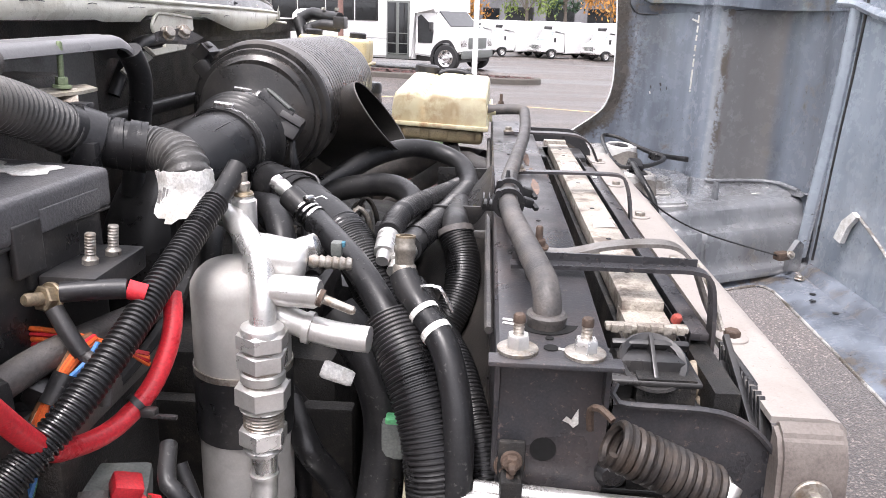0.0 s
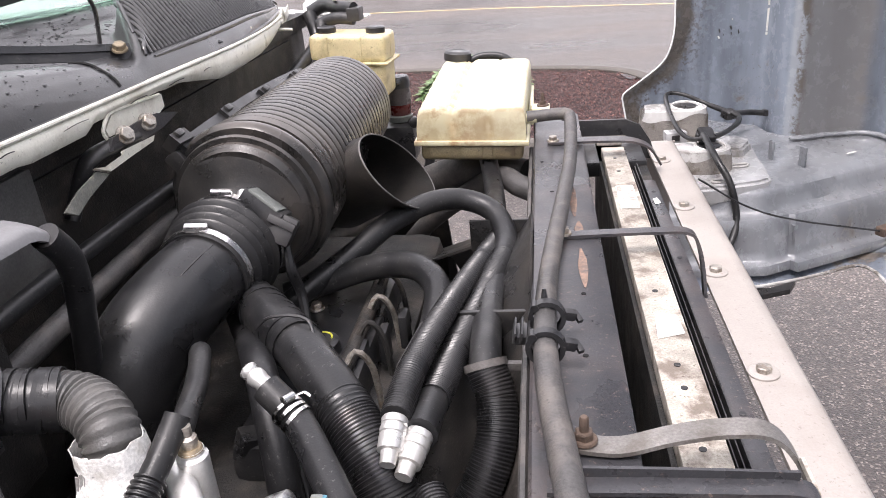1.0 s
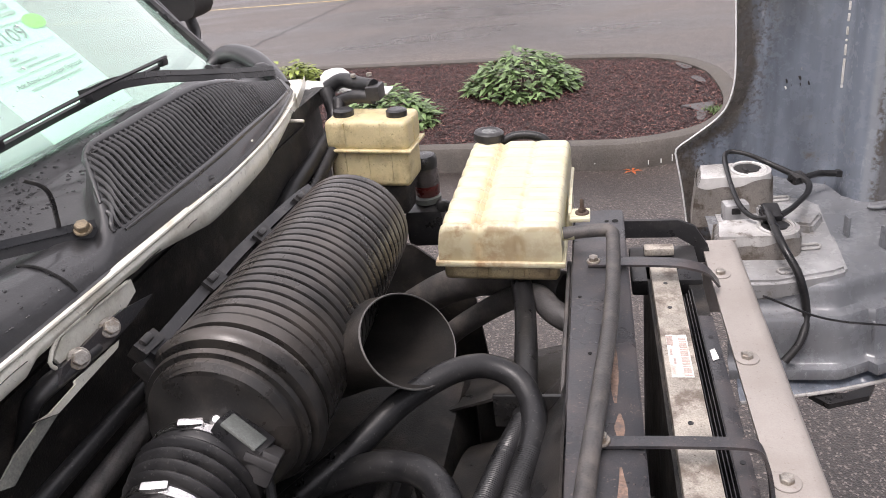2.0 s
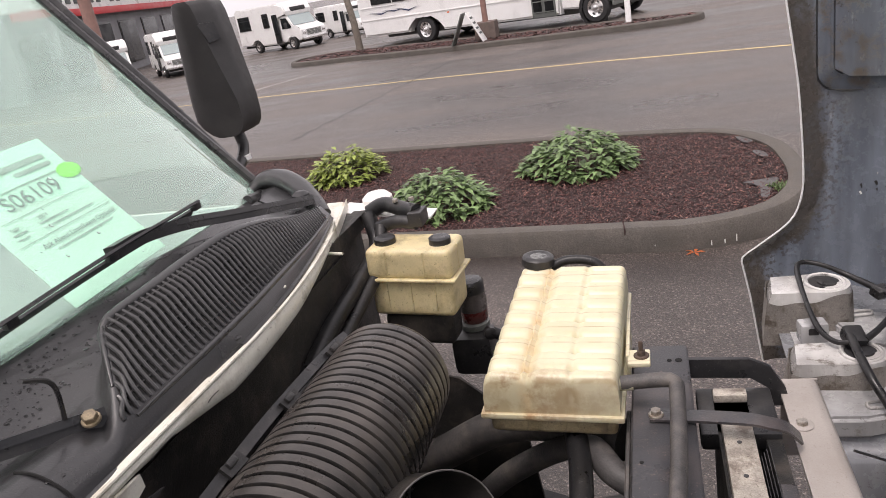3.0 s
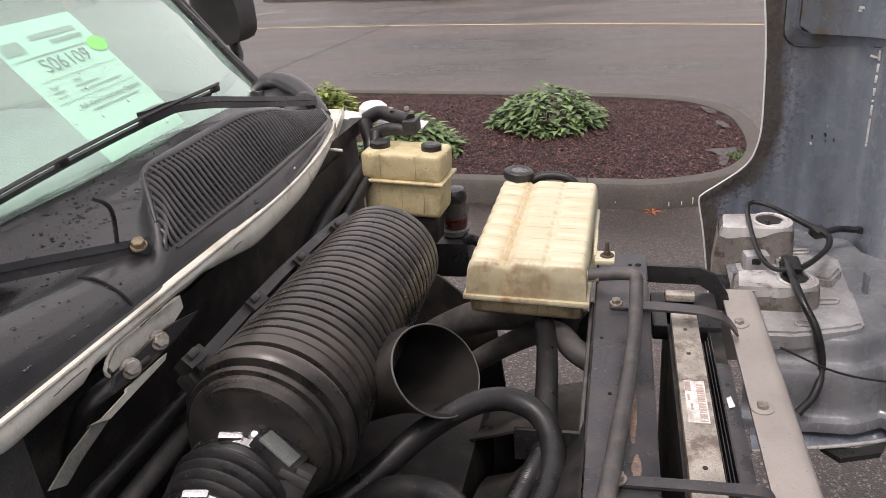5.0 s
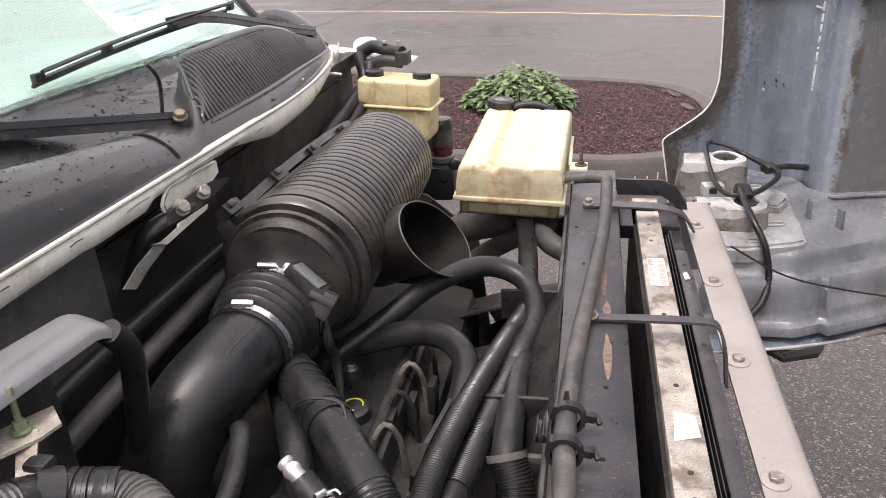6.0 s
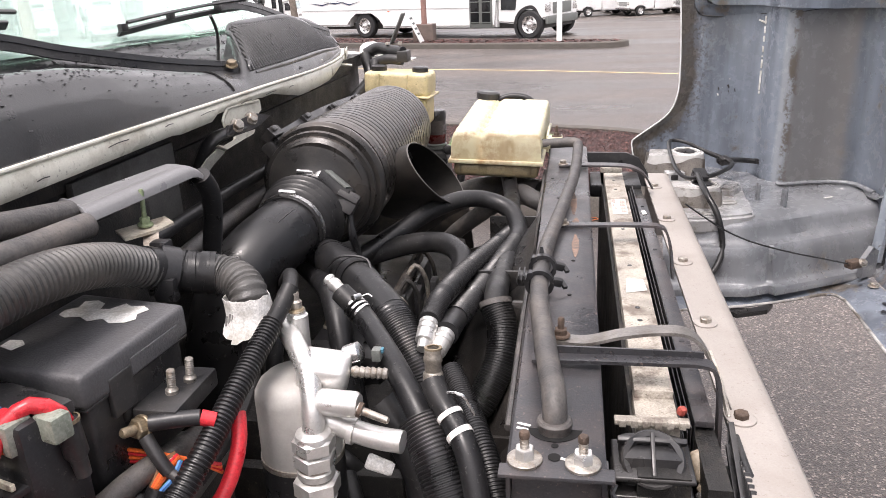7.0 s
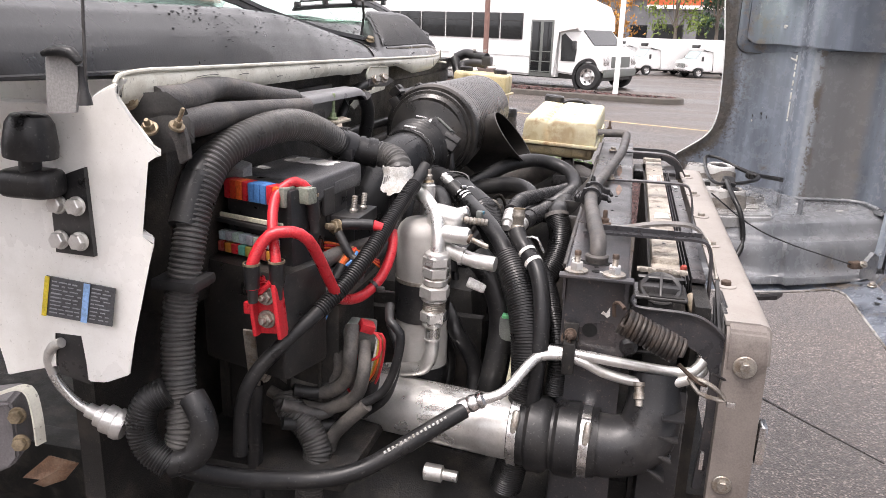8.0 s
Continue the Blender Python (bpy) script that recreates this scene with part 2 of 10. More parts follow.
class Nodes:
    """Short hand for a node material."""

    def __init__(self, name):
        self.m = bpy.data.materials.new(name)
        self.m.use_nodes = True
        self.n, self.l = self.m.node_tree.nodes, self.m.node_tree.links
        self.b = self.n["Principled BSDF"]
        self.tc = self.n.new("ShaderNodeTexCoord").outputs["Object"]

    def noise(self, s, detail=6.0, r=0.6, stretch=(1, 1, 1)):
        mp = self.n.new("ShaderNodeMapping")
        mp.inputs["Scale"].default_value = stretch
        self.l.new(self.tc, mp.inputs["Vector"])
        t = self.n.new("ShaderNodeTexNoise")
        t.inputs["Scale"].default_value, t.inputs["Detail"].default_value, t.inputs["Roughness"].default_value = s, detail, r
        self.l.new(mp.outputs[0], t.inputs["Vector"])
        return t.outputs["Fac"]

    def ramp(self, src, a, z, lo=0.0, hi=1.0):
        r = self.n.new("ShaderNodeMapRange")
        r.interpolation_type = "SMOOTHSTEP"
        for key, v in (("From Min", a), ("From Max", z), ("To Min", lo), ("To Max", hi)):
            r.inputs[key].default_value = v
        self.l.new(src, r.inputs["Value"])
        return r.outputs["Result"]

    def math(self, op, a, c):
        x = self.n.new("ShaderNodeMath")
        x.operation = op
        for k, v in enumerate((a, c)):
            if isinstance(v, (int, float)):
                x.inputs[k].default_value = v
            else:
                self.l.new(v, x.inputs[k])
        return x.outputs[0]

    def mix(self, fac, a, c):
        x = self.n.new("ShaderNodeMix")
        x.data_type = "RGBA"
        for key, v in (("Factor", fac), ("A", a), ("B", c)):
            if isinstance(v, float):
                x.inputs[key].default_value = v
            elif isinstance(v, tuple):
                x.inputs[key].default_value = (*v, 1)
            else:
                self.l.new(v, x.inputs[key])
        return x.outputs["Result"]

    def axis(self, k):
        s = self.n.new("ShaderNodeSeparateXYZ")
        self.l.new(self.tc, s.inputs[0])
        return s.outputs[k]

    def bump(self, src, strength, dist):
        bp = self.n.new("ShaderNodeBump")
        bp.inputs["Strength"].default_value, bp.inputs["Distance"].default_value = strength, dist
        self.l.new(src, bp.inputs["Height"])
        self.l.new(bp.outputs[0], self.b.inputs["Normal"])


def hood_paint(name, base, pale, mud_amt, lo=0.60, edge=False):
    """Satin blue-grey paint with long runs of dust and spattered dried mud."""
    k = Nodes(name)
    streak = k.noise(7.0, 6.0, 0.6, (1, 1, 0.16))
    cc = k.mix(k.ramp(streak, 0.36, 0.64), base, pale)
    cc = k.mix(k.ramp(k.noise(3.0, 4.0), 0.45, 0.7, 0.0, 0.3), cc, (0.12, 0.118, 0.118))
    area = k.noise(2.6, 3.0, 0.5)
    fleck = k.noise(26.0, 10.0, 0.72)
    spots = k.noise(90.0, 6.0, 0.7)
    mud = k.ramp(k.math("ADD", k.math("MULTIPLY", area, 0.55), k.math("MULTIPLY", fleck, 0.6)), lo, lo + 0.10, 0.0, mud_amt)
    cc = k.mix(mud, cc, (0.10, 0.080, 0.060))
    cc = k.mix(k.math("MULTIPLY", k.ramp(spots, 0.60, 0.66), k.ramp(area, 0.42, 0.6, 0.15, 0.8)), cc, (0.055, 0.048, 0.042))
    if edge:
        # dried mud caked along the free edge, by the distance from it
        uv = k.n.new("ShaderNodeUVMap")
        uv.uv_map = "edge_distance"
        sp = k.n.new("ShaderNodeSeparateXYZ")
        k.l.new(uv.outputs[0], sp.inputs[0])
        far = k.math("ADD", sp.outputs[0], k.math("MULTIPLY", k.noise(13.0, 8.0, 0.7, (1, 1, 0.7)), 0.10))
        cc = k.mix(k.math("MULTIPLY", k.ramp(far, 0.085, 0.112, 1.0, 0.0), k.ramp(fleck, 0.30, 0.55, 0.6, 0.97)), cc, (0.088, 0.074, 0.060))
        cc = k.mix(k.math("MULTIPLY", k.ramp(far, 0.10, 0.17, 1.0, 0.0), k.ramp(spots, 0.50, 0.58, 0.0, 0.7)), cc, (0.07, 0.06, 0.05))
        # road film on the raised panel; its rounded shoulder is lightened as a painted highlight
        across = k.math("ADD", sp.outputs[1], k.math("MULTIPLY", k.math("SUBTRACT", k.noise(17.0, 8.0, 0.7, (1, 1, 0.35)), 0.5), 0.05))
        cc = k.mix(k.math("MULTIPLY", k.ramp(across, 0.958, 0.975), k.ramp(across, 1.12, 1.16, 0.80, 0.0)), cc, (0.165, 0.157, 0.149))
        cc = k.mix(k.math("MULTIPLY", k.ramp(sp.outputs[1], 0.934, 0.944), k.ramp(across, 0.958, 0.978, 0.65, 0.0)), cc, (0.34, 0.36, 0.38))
        cc = k.mix(k.math("MULTIPLY", k.math("MULTIPLY", k.ramp(across, 0.950, 0.962), k.ramp(across, 0.972, 0.99, 1.0, 0.0)), k.ramp(fleck, 0.46, 0.56)), cc, (0.09, 0.075, 0.06))
    cc = k.mix(k.ramp(k.noise(45.0, 8.0, 0.7, (1, 1, 0.3)), 0.62, 0.72, 0.0, 0.35), cc, (0.50, 0.53, 0.57))
    k.l.new(cc, k.b.inputs["Base Color"])
    k.l.new(k.ramp(fleck, 0.3, 0.7, 0.16, 0.34), k.b.inputs["Roughness"])
    k.b.inputs["Coat Weight"].default_value = 0.9
    k.b.inputs["Coat Roughness"].default_value = 0.14
    k.bump(k.math("ADD", k.math("MULTIPLY", k.noise(14.0, 4.0), 3.0), spots), 0.22, 0.0012)
    return k.m


def tank_plastic():
    """Aged milky plastic, burnt orange along the near edge and in the long valley."""
    k = Nodes("aged_translucent_plastic")
    cc = k.mix(k.ramp(k.noise(9.0), 0.35, 0.65), (0.58, 0.535, 0.36), (0.64, 0.60, 0.43))
    x, y = k.axis(0), k.axis(1)
    wob = k.noise(11.0, 6.0, 0.65)
    front = k.math("MULTIPLY", k.ramp(k.math("ADD", y, k.math("MULTIPLY", wob, 0.09)), -0.152, -0.095, 1.0, 0.0), k.math("MULTIPLY", k.ramp(k.noise(19.0, 7.0, 0.65), 0.44, 0.62), k.ramp(x, -0.06, 0.06, 1.0, 0.45)))
    valley = k.math("MULTIPLY", k.ramp(k.math("ABSOLUTE", k.math("ADD", x, 0.033), 0.0), 0.002, 0.020, 1.0, 0.0), k.ramp(k.noise(16.0), 0.38, 0.62, 0.1, 0.8))
    cc = k.mix(k.math("MULTIPLY", valley, 0.6), cc, (0.60, 0.36, 0.15))
    cc = k.mix(k.math("MULTIPLY", front, 0.92), cc, (0.30, 0.175, 0.085))
    # thin brown rows paint the grooves' shade, one to each pillow row
    row = k.math("ABSOLUTE", k.math("SUBTRACT", k.math("FRACT", k.math("ADD", k.math("MULTIPLY", y, 20.78), 3.95), 0.0), 0.5), 0.0)
    groove_shade = k.math("MULTIPLY", k.ramp(row, 0.445, 0.5), k.ramp(k.noise(30.0), 0.38, 0.60, 0.15, 0.75))
    cc = k.mix(groove_shade, cc, (0.36, 0.27, 0.15))
    cc = k.mix(k.ramp(k.noise(60.0, 8.0, 0.7), 0.62, 0.72, 0.0, 0.4), cc, (0.40, 0.27, 0.14))
    k.l.new(cc, k.b.inputs["Base Color"])
    k.b.inputs["Roughness"].default_value = 0.36
    k.b.inputs["Subsurface Weight"].default_value = 0.06
    k.b.inputs["Subsurface Radius"].default_value = (0.02, 0.014, 0.006)
    k.b.inputs["Subsurface Scale"].default_value = 0.5
    k.bump(k.noise(70.0), 0.12, 0.0012)
    return k.m


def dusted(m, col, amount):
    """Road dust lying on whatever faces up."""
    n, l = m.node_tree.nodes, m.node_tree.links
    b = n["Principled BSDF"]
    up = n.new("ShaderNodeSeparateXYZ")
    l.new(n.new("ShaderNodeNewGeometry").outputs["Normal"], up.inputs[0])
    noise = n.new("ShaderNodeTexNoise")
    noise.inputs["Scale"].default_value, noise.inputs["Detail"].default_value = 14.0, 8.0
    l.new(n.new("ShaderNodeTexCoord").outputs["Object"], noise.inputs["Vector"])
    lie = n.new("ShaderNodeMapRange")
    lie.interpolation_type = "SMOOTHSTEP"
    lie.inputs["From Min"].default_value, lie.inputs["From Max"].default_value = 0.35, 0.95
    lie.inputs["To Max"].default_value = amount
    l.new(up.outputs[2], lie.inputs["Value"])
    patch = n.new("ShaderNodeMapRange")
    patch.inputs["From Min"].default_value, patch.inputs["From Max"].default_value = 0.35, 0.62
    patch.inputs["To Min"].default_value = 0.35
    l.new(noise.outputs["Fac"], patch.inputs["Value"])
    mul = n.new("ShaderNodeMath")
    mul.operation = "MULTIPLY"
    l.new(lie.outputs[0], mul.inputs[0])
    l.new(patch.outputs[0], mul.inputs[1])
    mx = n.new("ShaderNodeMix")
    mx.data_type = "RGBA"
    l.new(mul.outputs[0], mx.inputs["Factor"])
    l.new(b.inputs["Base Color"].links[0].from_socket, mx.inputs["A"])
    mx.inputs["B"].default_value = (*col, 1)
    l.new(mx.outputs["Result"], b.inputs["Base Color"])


HOODIN = hood_paint("blue_grey_hood_inside", (0.098, 0.113, 0.138), (0.215, 0.244, 0.290), 0.9)
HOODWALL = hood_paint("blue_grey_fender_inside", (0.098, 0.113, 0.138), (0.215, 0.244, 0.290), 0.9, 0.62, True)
SILVERP = hood_paint("silver_grey_lamp_platform", (0.27, 0.27, 0.27), (0.45, 0.45, 0.45), 0.6, 0.60)
NOSEM = hood_paint("dusty_grey_nose_inside", (0.135, 0.142, 0.153), (0.205, 0.213, 0.226), 0.7, 0.65)
HOODPALE = hood_paint("dusty_white_bracket", (0.36, 0.35, 0.335), (0.62, 0.61, 0.59), 0.92, 0.545)
HOODTOP = hood_paint("pale_blue_hood_top", (0.235, 0.275, 0.325), (0.335, 0.38, 0.435), 0.5, 0.68)
YELLOW = tank_plastic()


def clear_glass(name, col, rough=0.02, clear=1.0):
    m = bpy.data.materials.new(name)
    m.use_nodes = True
    b = m.node_tree.nodes["Principled BSDF"]
    b.inputs["Base Color"].default_value = (*col, 1)
    b.inputs["Roughness"].default_value = rough
    b.inputs["Transmission Weight"].default_value = clear
    b.inputs["IOR"].default_value = 1.45
    return m


WINDSHIELD = clear_glass("green_tint_windshield", (0.74, 0.965, 0.87), 0.02, 0.84)

# ---- mesh helpers ----


def thing(name, at=(0, 0, 0), label="", category="", group="", kind=""):
    e = new(name)
    e.empty_display_size = 0.05
    e.location = at
    return tagged(e, label, category, group, kind)


def part(name, bm, material, parent=None, label="", smooth=True):
    me = bpy.data.meshes.new(name)
    bmesh.ops.recalc_face_normals(bm, faces=bm.faces[:])
    bm.to_mesh(me)
    bm.free()
    me.materials.append(material)
    if smooth:
        me.shade_smooth()
        me.set_sharp_from_angle(angle=radians(38))
    ob = new(name, me)
    if parent is not None:
        # all geometry is written in world coordinates: undo the offset of every owner
        off = Vector((0, 0, 0))
        p = parent
        while p is not None:
            off += p.location
            p = p.parent
        me.transform(Matrix.Translation(-off))
        ob.parent = parent
    return tagged(ob, label)


def solo(name, bm, material, label, category, group="", kind="", smooth=True):
    ob = part(name, bm, material, None, "", smooth)
    return tagged(ob, label, category, group, kind)


def box(bm, c, s, bev=0.0, rot=None, seg=2):
    r = bmesh.ops.create_cube(bm, size=1.0)
    vs = r["verts"]
    m = Matrix.Translation(c) @ (rot.to_4x4() if rot is not None else Matrix()) @ Matrix.Diagonal((*s, 1))
    bmesh.ops.transform(bm, matrix=m, verts=vs)
    if bev > 0:
        es = list({e for v in vs for e in v.link_edges})
        bmesh.ops.bevel(bm, geom=es, offset=min(bev, min(s) * 0.45), segments=seg, affect="EDGES", profile=0.6)
    return bm


def B(c, s, bev=0.0, rot=None, seg=2):
    return box(bmesh.new(), c, s, bev, rot, seg)


def frame_of(d):
    d = Vector(d).normalized()
    a = Vector((0, 0, 1)) if abs(d.z) < 0.9 else Vector((1, 0, 0))
    u = d.cross(a).normalized()
    return d, u, d.cross(u).normalized()


def rev(bm, p0, axis, prof, seg=24, caps=True):
    """A turned body: prof lists (distance along axis, radius)."""
    d, u, v = frame_of(axis)
    p0 = Vector(p0)
    rings = []
    for h, r in prof:
        rings.append([bm.verts.new(p0 + d * h + (u * math.cos(a) + v * math.sin(a)) * r) for a in (2 * math.pi * k / seg for k in range(seg))])
    for a, b in zip(rings, rings[1:]):
        for k in range(seg):
            bm.faces.new((a[k], a[(k + 1) % seg], b[(k + 1) % seg], b[k]))
    if caps:
        bm.faces.new(rings[0][::-1])
        bm.faces.new(rings[-1])
    return bm


def hexa(bm, p, axis, r, h):
    rev(bm, p, axis, [(0, r), (h * 0.85, r), (h, r * 0.88)], 6)
    return bm


def spline(pts, step=0.004):
    """Catmull-Rom through pts, sampled at about even steps."""
    P = [Vector(p) for p in pts]
    if len(P) == 2:
        k = max(2, int((P[1] - P[0]).length / step))
        return [P[0].lerp(P[1], i / k) for i in range(k + 1)]
    P = [P[0] * 2 - P[1]] + P + [P[-1] * 2 - P[-2]]
    out = []
    for a, b, c, d in zip(P, P[1:], P[2:], P[3:]):
        k = max(2, int((c - b).length / step))
        for i in range(k):
            t = i / k
            out.append(0.5 * ((2 * b) + (c - a) * t + (2 * a - 5 * b + 4 * c - d) * t * t + (3 * b - a - 3 * c + d) * t ** 3))
    out.append(P[-2])
    return out


def tube(bm, pts, r, seg=14, step=0.008, ridge=0.0, pitch=0.006, caps=True, flat=1.0, hollow=False):
    """A hose along pts. ridge: depth of the corrugation, pitch: its length."""
    path = spline(pts, pitch / 4 if ridge else step)
    d = (path[1] - path[0]).normalized()
    _, u, _ = frame_of(d)
    rings, run = [], 0.0
    rs = r if isinstance(r, (list, tuple)) else (r, r)
    n = len(path)
    for i, p in enumerate(path):
        t = (path[min(i + 1, n - 1)] - path[max(i - 1, 0)]).normalized()
        u = (u - t * u.dot(t)).normalized()
        v = t.cross(u)
        f = i / (n - 1) * (len(rs) - 1)
        k = min(int(f), len(rs) - 2)
        rad = rs[k] + (rs[k + 1] - rs[k]) * (f - k)
        if ridge:
            ph = (run / pitch) % 1.0
            rad += ridge * (0.5 if ph < 0.5 else -0.5)
        rings.append([bm.verts.new(p + u * math.cos(a) * rad + v * math.sin(a) * rad * flat) for a in (2 * math.pi * q / seg for q in range(seg))])
        if i < n - 1:
            run += (path[i + 1] - p).length
    for a, b in zip(rings, rings[1:]):
        for k in range(seg):
            bm.faces.new((a[k], a[(k + 1) % seg], b[(k + 1) % seg], b[k]))
    if caps:
        bm.faces.new(rings[0][::-1])
        bm.faces.new(rings[-1])
    return bm


def T(pts, r, **k):
    return tube(bmesh.new(), pts, r, **k)


def band(bm, p, axis, r, w, thick=0.0015, seg=28):
    """A clamp band round a hose."""
    d = Vector(axis).normalized()
    rev(bm, Vector(p) - d * w / 2, d, [(0, r), (0, r + thick), (w, r + thick), (w, r)], seg, caps=False)
    return bm


def strip(bm, pts, width, thick, across):
    """A flat bar bent along pts; across: the direction of its width."""
    path = spline(pts, 0.006)
    a = Vector(across).normalized()
    rings = []
    for i, p in enumerate(path):
        t = (path[min(i + 1, len(path) - 1)] - path[max(i - 1, 0)]).normalized()
        nrm = t.cross(a).normalized()
        rings.append([bm.verts.new(p + a * sx * width / 2 + nrm * sz * thick / 2) for sx, sz in ((-1, -1), (1, -1), (1, 1), (-1, 1))])
    for x, y in zip(rings, rings[1:]):
        for k in range(4):
            bm.faces.new((x[k], x[(k + 1) % 4], y[(k + 1) % 4], y[k]))
    bm.faces.new(rings[0][::-1])
    bm.faces.new(rings[-1])
    return bm


def prism(bm, poly, vec):
    """A plate: the outline poly (3D points), pushed along vec."""
    v = Vector(vec)
    a = [bm.verts.new(Vector(p)) for p in poly]
    b = [bm.verts.new(Vector(p) + v) for p in poly]
    bm.faces.new(a)
    bm.faces.new(b[::-1])
    for i in range(len(a)):
        j = (i + 1) % len(a)
        bm.faces.new((a[i], b[i], b[j], a[j]))
    return bm


def sheet(bm, rows, thick=None):
    """A sheet through a grid of points, rows of equal length."""
    g = [[bm.verts.new(Vector(p)) for p in r] for r in rows]
    for a, b in zip(g, g[1:]):
        for k in range(len(a) - 1):
            bm.faces.new((a[k], a[k + 1], b[k + 1], b[k]))
    if thick:
        bmesh.ops.recalc_face_normals(bm, faces=bm.faces[:])
        bmesh.ops.solidify(bm, geom=bm.faces[:], thickness=thick)
    return bm


def bolt(bm, p, axis, r=0.007, washer=0.0, stud=0.0):
    p, d = Vector(p), Vector(axis).normalized()
    if washer:
        rev(bm, p, d, [(0, washer), (0.002, washer), (0.003, washer * 0.93)], 24)
        p = p + d * 0.003
    hexa(bm, p, d, r, 0.007)
    if stud:
        rev(bm, p + d * 0.007, d, [(0, r * 0.5), (stud, r * 0.5), (stud + 0.002, r * 0.35)], 12)
    return bm

# ---- ground, islands, lot ----
# unseen wall behind the camera, added to dim the low sky light
solo("wall_south", B((0, -16.0, 3.0), (80, 0.4, 6.0)), mat("light_block_brown", (0.30, 0.27, 0.25), 0.85, var=0.2, scale=1.5, fine=30), "unseen plain brown wall added to cut low sky light", "wall", kind="structure")
bm = bmesh.new()
prism(bm, [(-300, -200, -0.5), (300, -200, -0.5), (300, 400, -0.5), (-300, 400, -0.5)], (0, 0, 0.5))
solo("ground", bm, ASPHALT, "dark wet asphalt of a bus sales lot", "ground", kind="structure", smooth=False)


def island(name, outline, h, wid, mulch_label):
    pts = [Vector((x, y, 0)) for x, y in outline]
    n = len(pts)
    inner = []
    for i in range(n):
        t = (pts[(i + 1) % n] - pts[i - 1]).normalized()
        inner.append(pts[i] + Vector((-t.y, t.x, 0)) * wid)
    bm = bmesh.new()
    loops = []
    for f, z in ((0.0, 0.0), (0.06, h * 0.8), (0.2, h * 0.97), (0.4, h), (0.85, h), (1.0, h * 0.93), (1.0, 0.0)):
        loops.append([bm.verts.new(p.lerp(q, f) + Vector((0, 0, z))) for p, q in zip(pts, inner)])
    for a, b in zip(loops, loops[1:]):
        for i in range(n):
            j = (i + 1) % n
            bm.faces.new((a[i], a[j], b[j], b[i]))
    kerb = solo(name, bm, CONC, "weathered concrete kerb round a planting island", "kerb", kind="structure")
    bm = bmesh.new()
    bm.faces.new([bm.verts.new(p + Vector((0, 0, h * 0.75))) for p in inner])
    bmesh.ops.triangulate(bm, faces=bm.faces[:])
    part("mulch_bed", bm, SOIL, kerb, mulch_label)
    return inner, kerb


def smooth_loop(pts, k=8):
    P = [Vector((*p, 0)) for p in pts]
    n = len(P)
    out = []
    for i in range(n):
        a, b, c, d = P[i - 1], P[i], P[(i + 1) % n], P[(i + 2) % n]
        for q in range(k):
            t = q / k
            v = 0.5 * ((2 * b) + (c - a) * t + (2 * a - 5 * b + 4 * c - d) * t * t + (3 * b - a - 3 * c + d) * t ** 3)
            out.append((v.x, v.y))
    return out


NEAR = smooth_loop([(-6.5, 6.65), (-4.0, 6.35), (-1.0, 6.03), (0.1, 5.91), (0.62, 5.89), (1.15, 6.12), (1.45, 6.62), (1.53, 7.3), (1.44, 8.05), (1.02, 8.66),
                    (0.0, 9.02), (-2.3, 9.46), (-4.6, 9.85), (-6.8, 10.2), (-7.9, 9.4), (-8.0, 7.7)])
near_in, near_kerb = island("kerb_1", NEAR, 0.19, 0.17, "dark red bark mulch bed")
FAR = smooth_loop([(-11.3, 24.95), (-8.7, 23.9), (-5.85, 22.5), (-2.4, 21.3), (0.65, 20.55), (1.57, 20.67), (1.68, 21.3), (0.45, 21.9), (-2.6, 23.1), (-6.1, 24.65), (-9.8, 26.7), (-11.5, 26.5)], 6)
far_in, far_kerb = island("kerb_2", FAR, 0.15, 0.17, "brown mulch bed of a far island")
for x, y, rz in ((0.09, 5.913, 6), (-1.75, 6.105, 6)):
    part("kerb_joint", B((x, y + 0.0885, 0.096), (0.011, 0.165, 0.189), 0.002, Euler((0, 0, radians(rz))).to_matrix()), SOIL, near_kerb)


def inside(poly, x, y):
    c = False
    for (x0, y0), (x1, y1) in zip(poly, poly[1:] + poly[:1]):
        if (y0 > y) != (y1 > y) and x < (x1 - x0) * (y - y0) / (y1 - y0) + x0:
            c = not c
    return c


def mulch(poly, count, box_, z, size, name, m_=MULCHM, label="wet dark red bark mulch chips", seed=5):
    rnd = random.Random(seed)
    bm = bmesh.new()
    P = [(v.x, v.y) for v in poly]
    k = 0
    while k < count:
        x, y = rnd.uniform(*box_[:2]), rnd.uniform(*box_[2:])
        if not inside(P, x, y):
            continue
        k += 1
        s = size * rnd.uniform(0.5, 1.5)
        e = Euler((rnd.uniform(-0.6, 0.6), rnd.uniform(-0.6, 0.6), rnd.uniform(0, 6.3))).to_matrix()
        c = Vector((x, y, z + rnd.uniform(0, 0.022)))
        vs = [bm.verts.new(c + e @ Vector(q)) for q in ((-s, -s * 0.32, 0), (s * 0.9, -s * 0.25, s * 0.1), (s, s * 0.3, 0), (-s * 0.8, s * 0.35, s * 0.12))]
        top = bm.verts.new(c + e @ Vector((0, 0, s * 0.35)))
        for i in range(4):
            bm.faces.new((vs[i], vs[(i + 1) % 4], top))
    solo(name, bm, m_, label, "mulch", kind="stuff", smooth=False)


mulch(near_in, 56000, (-5.0, 1.6, 5.8, 9.9), 0.147, 0.0115, "mulch")
mulch(near_in, 2600, (-5.0, 1.6, 5.8, 9.9), 0.158, 0.0105, "mulch", mat("pale_bark_chip", (0.20, 0.10, 0.075), 0.6, var=0.4, per=0.6), "paler dry chips scattered on the mulch", 6)
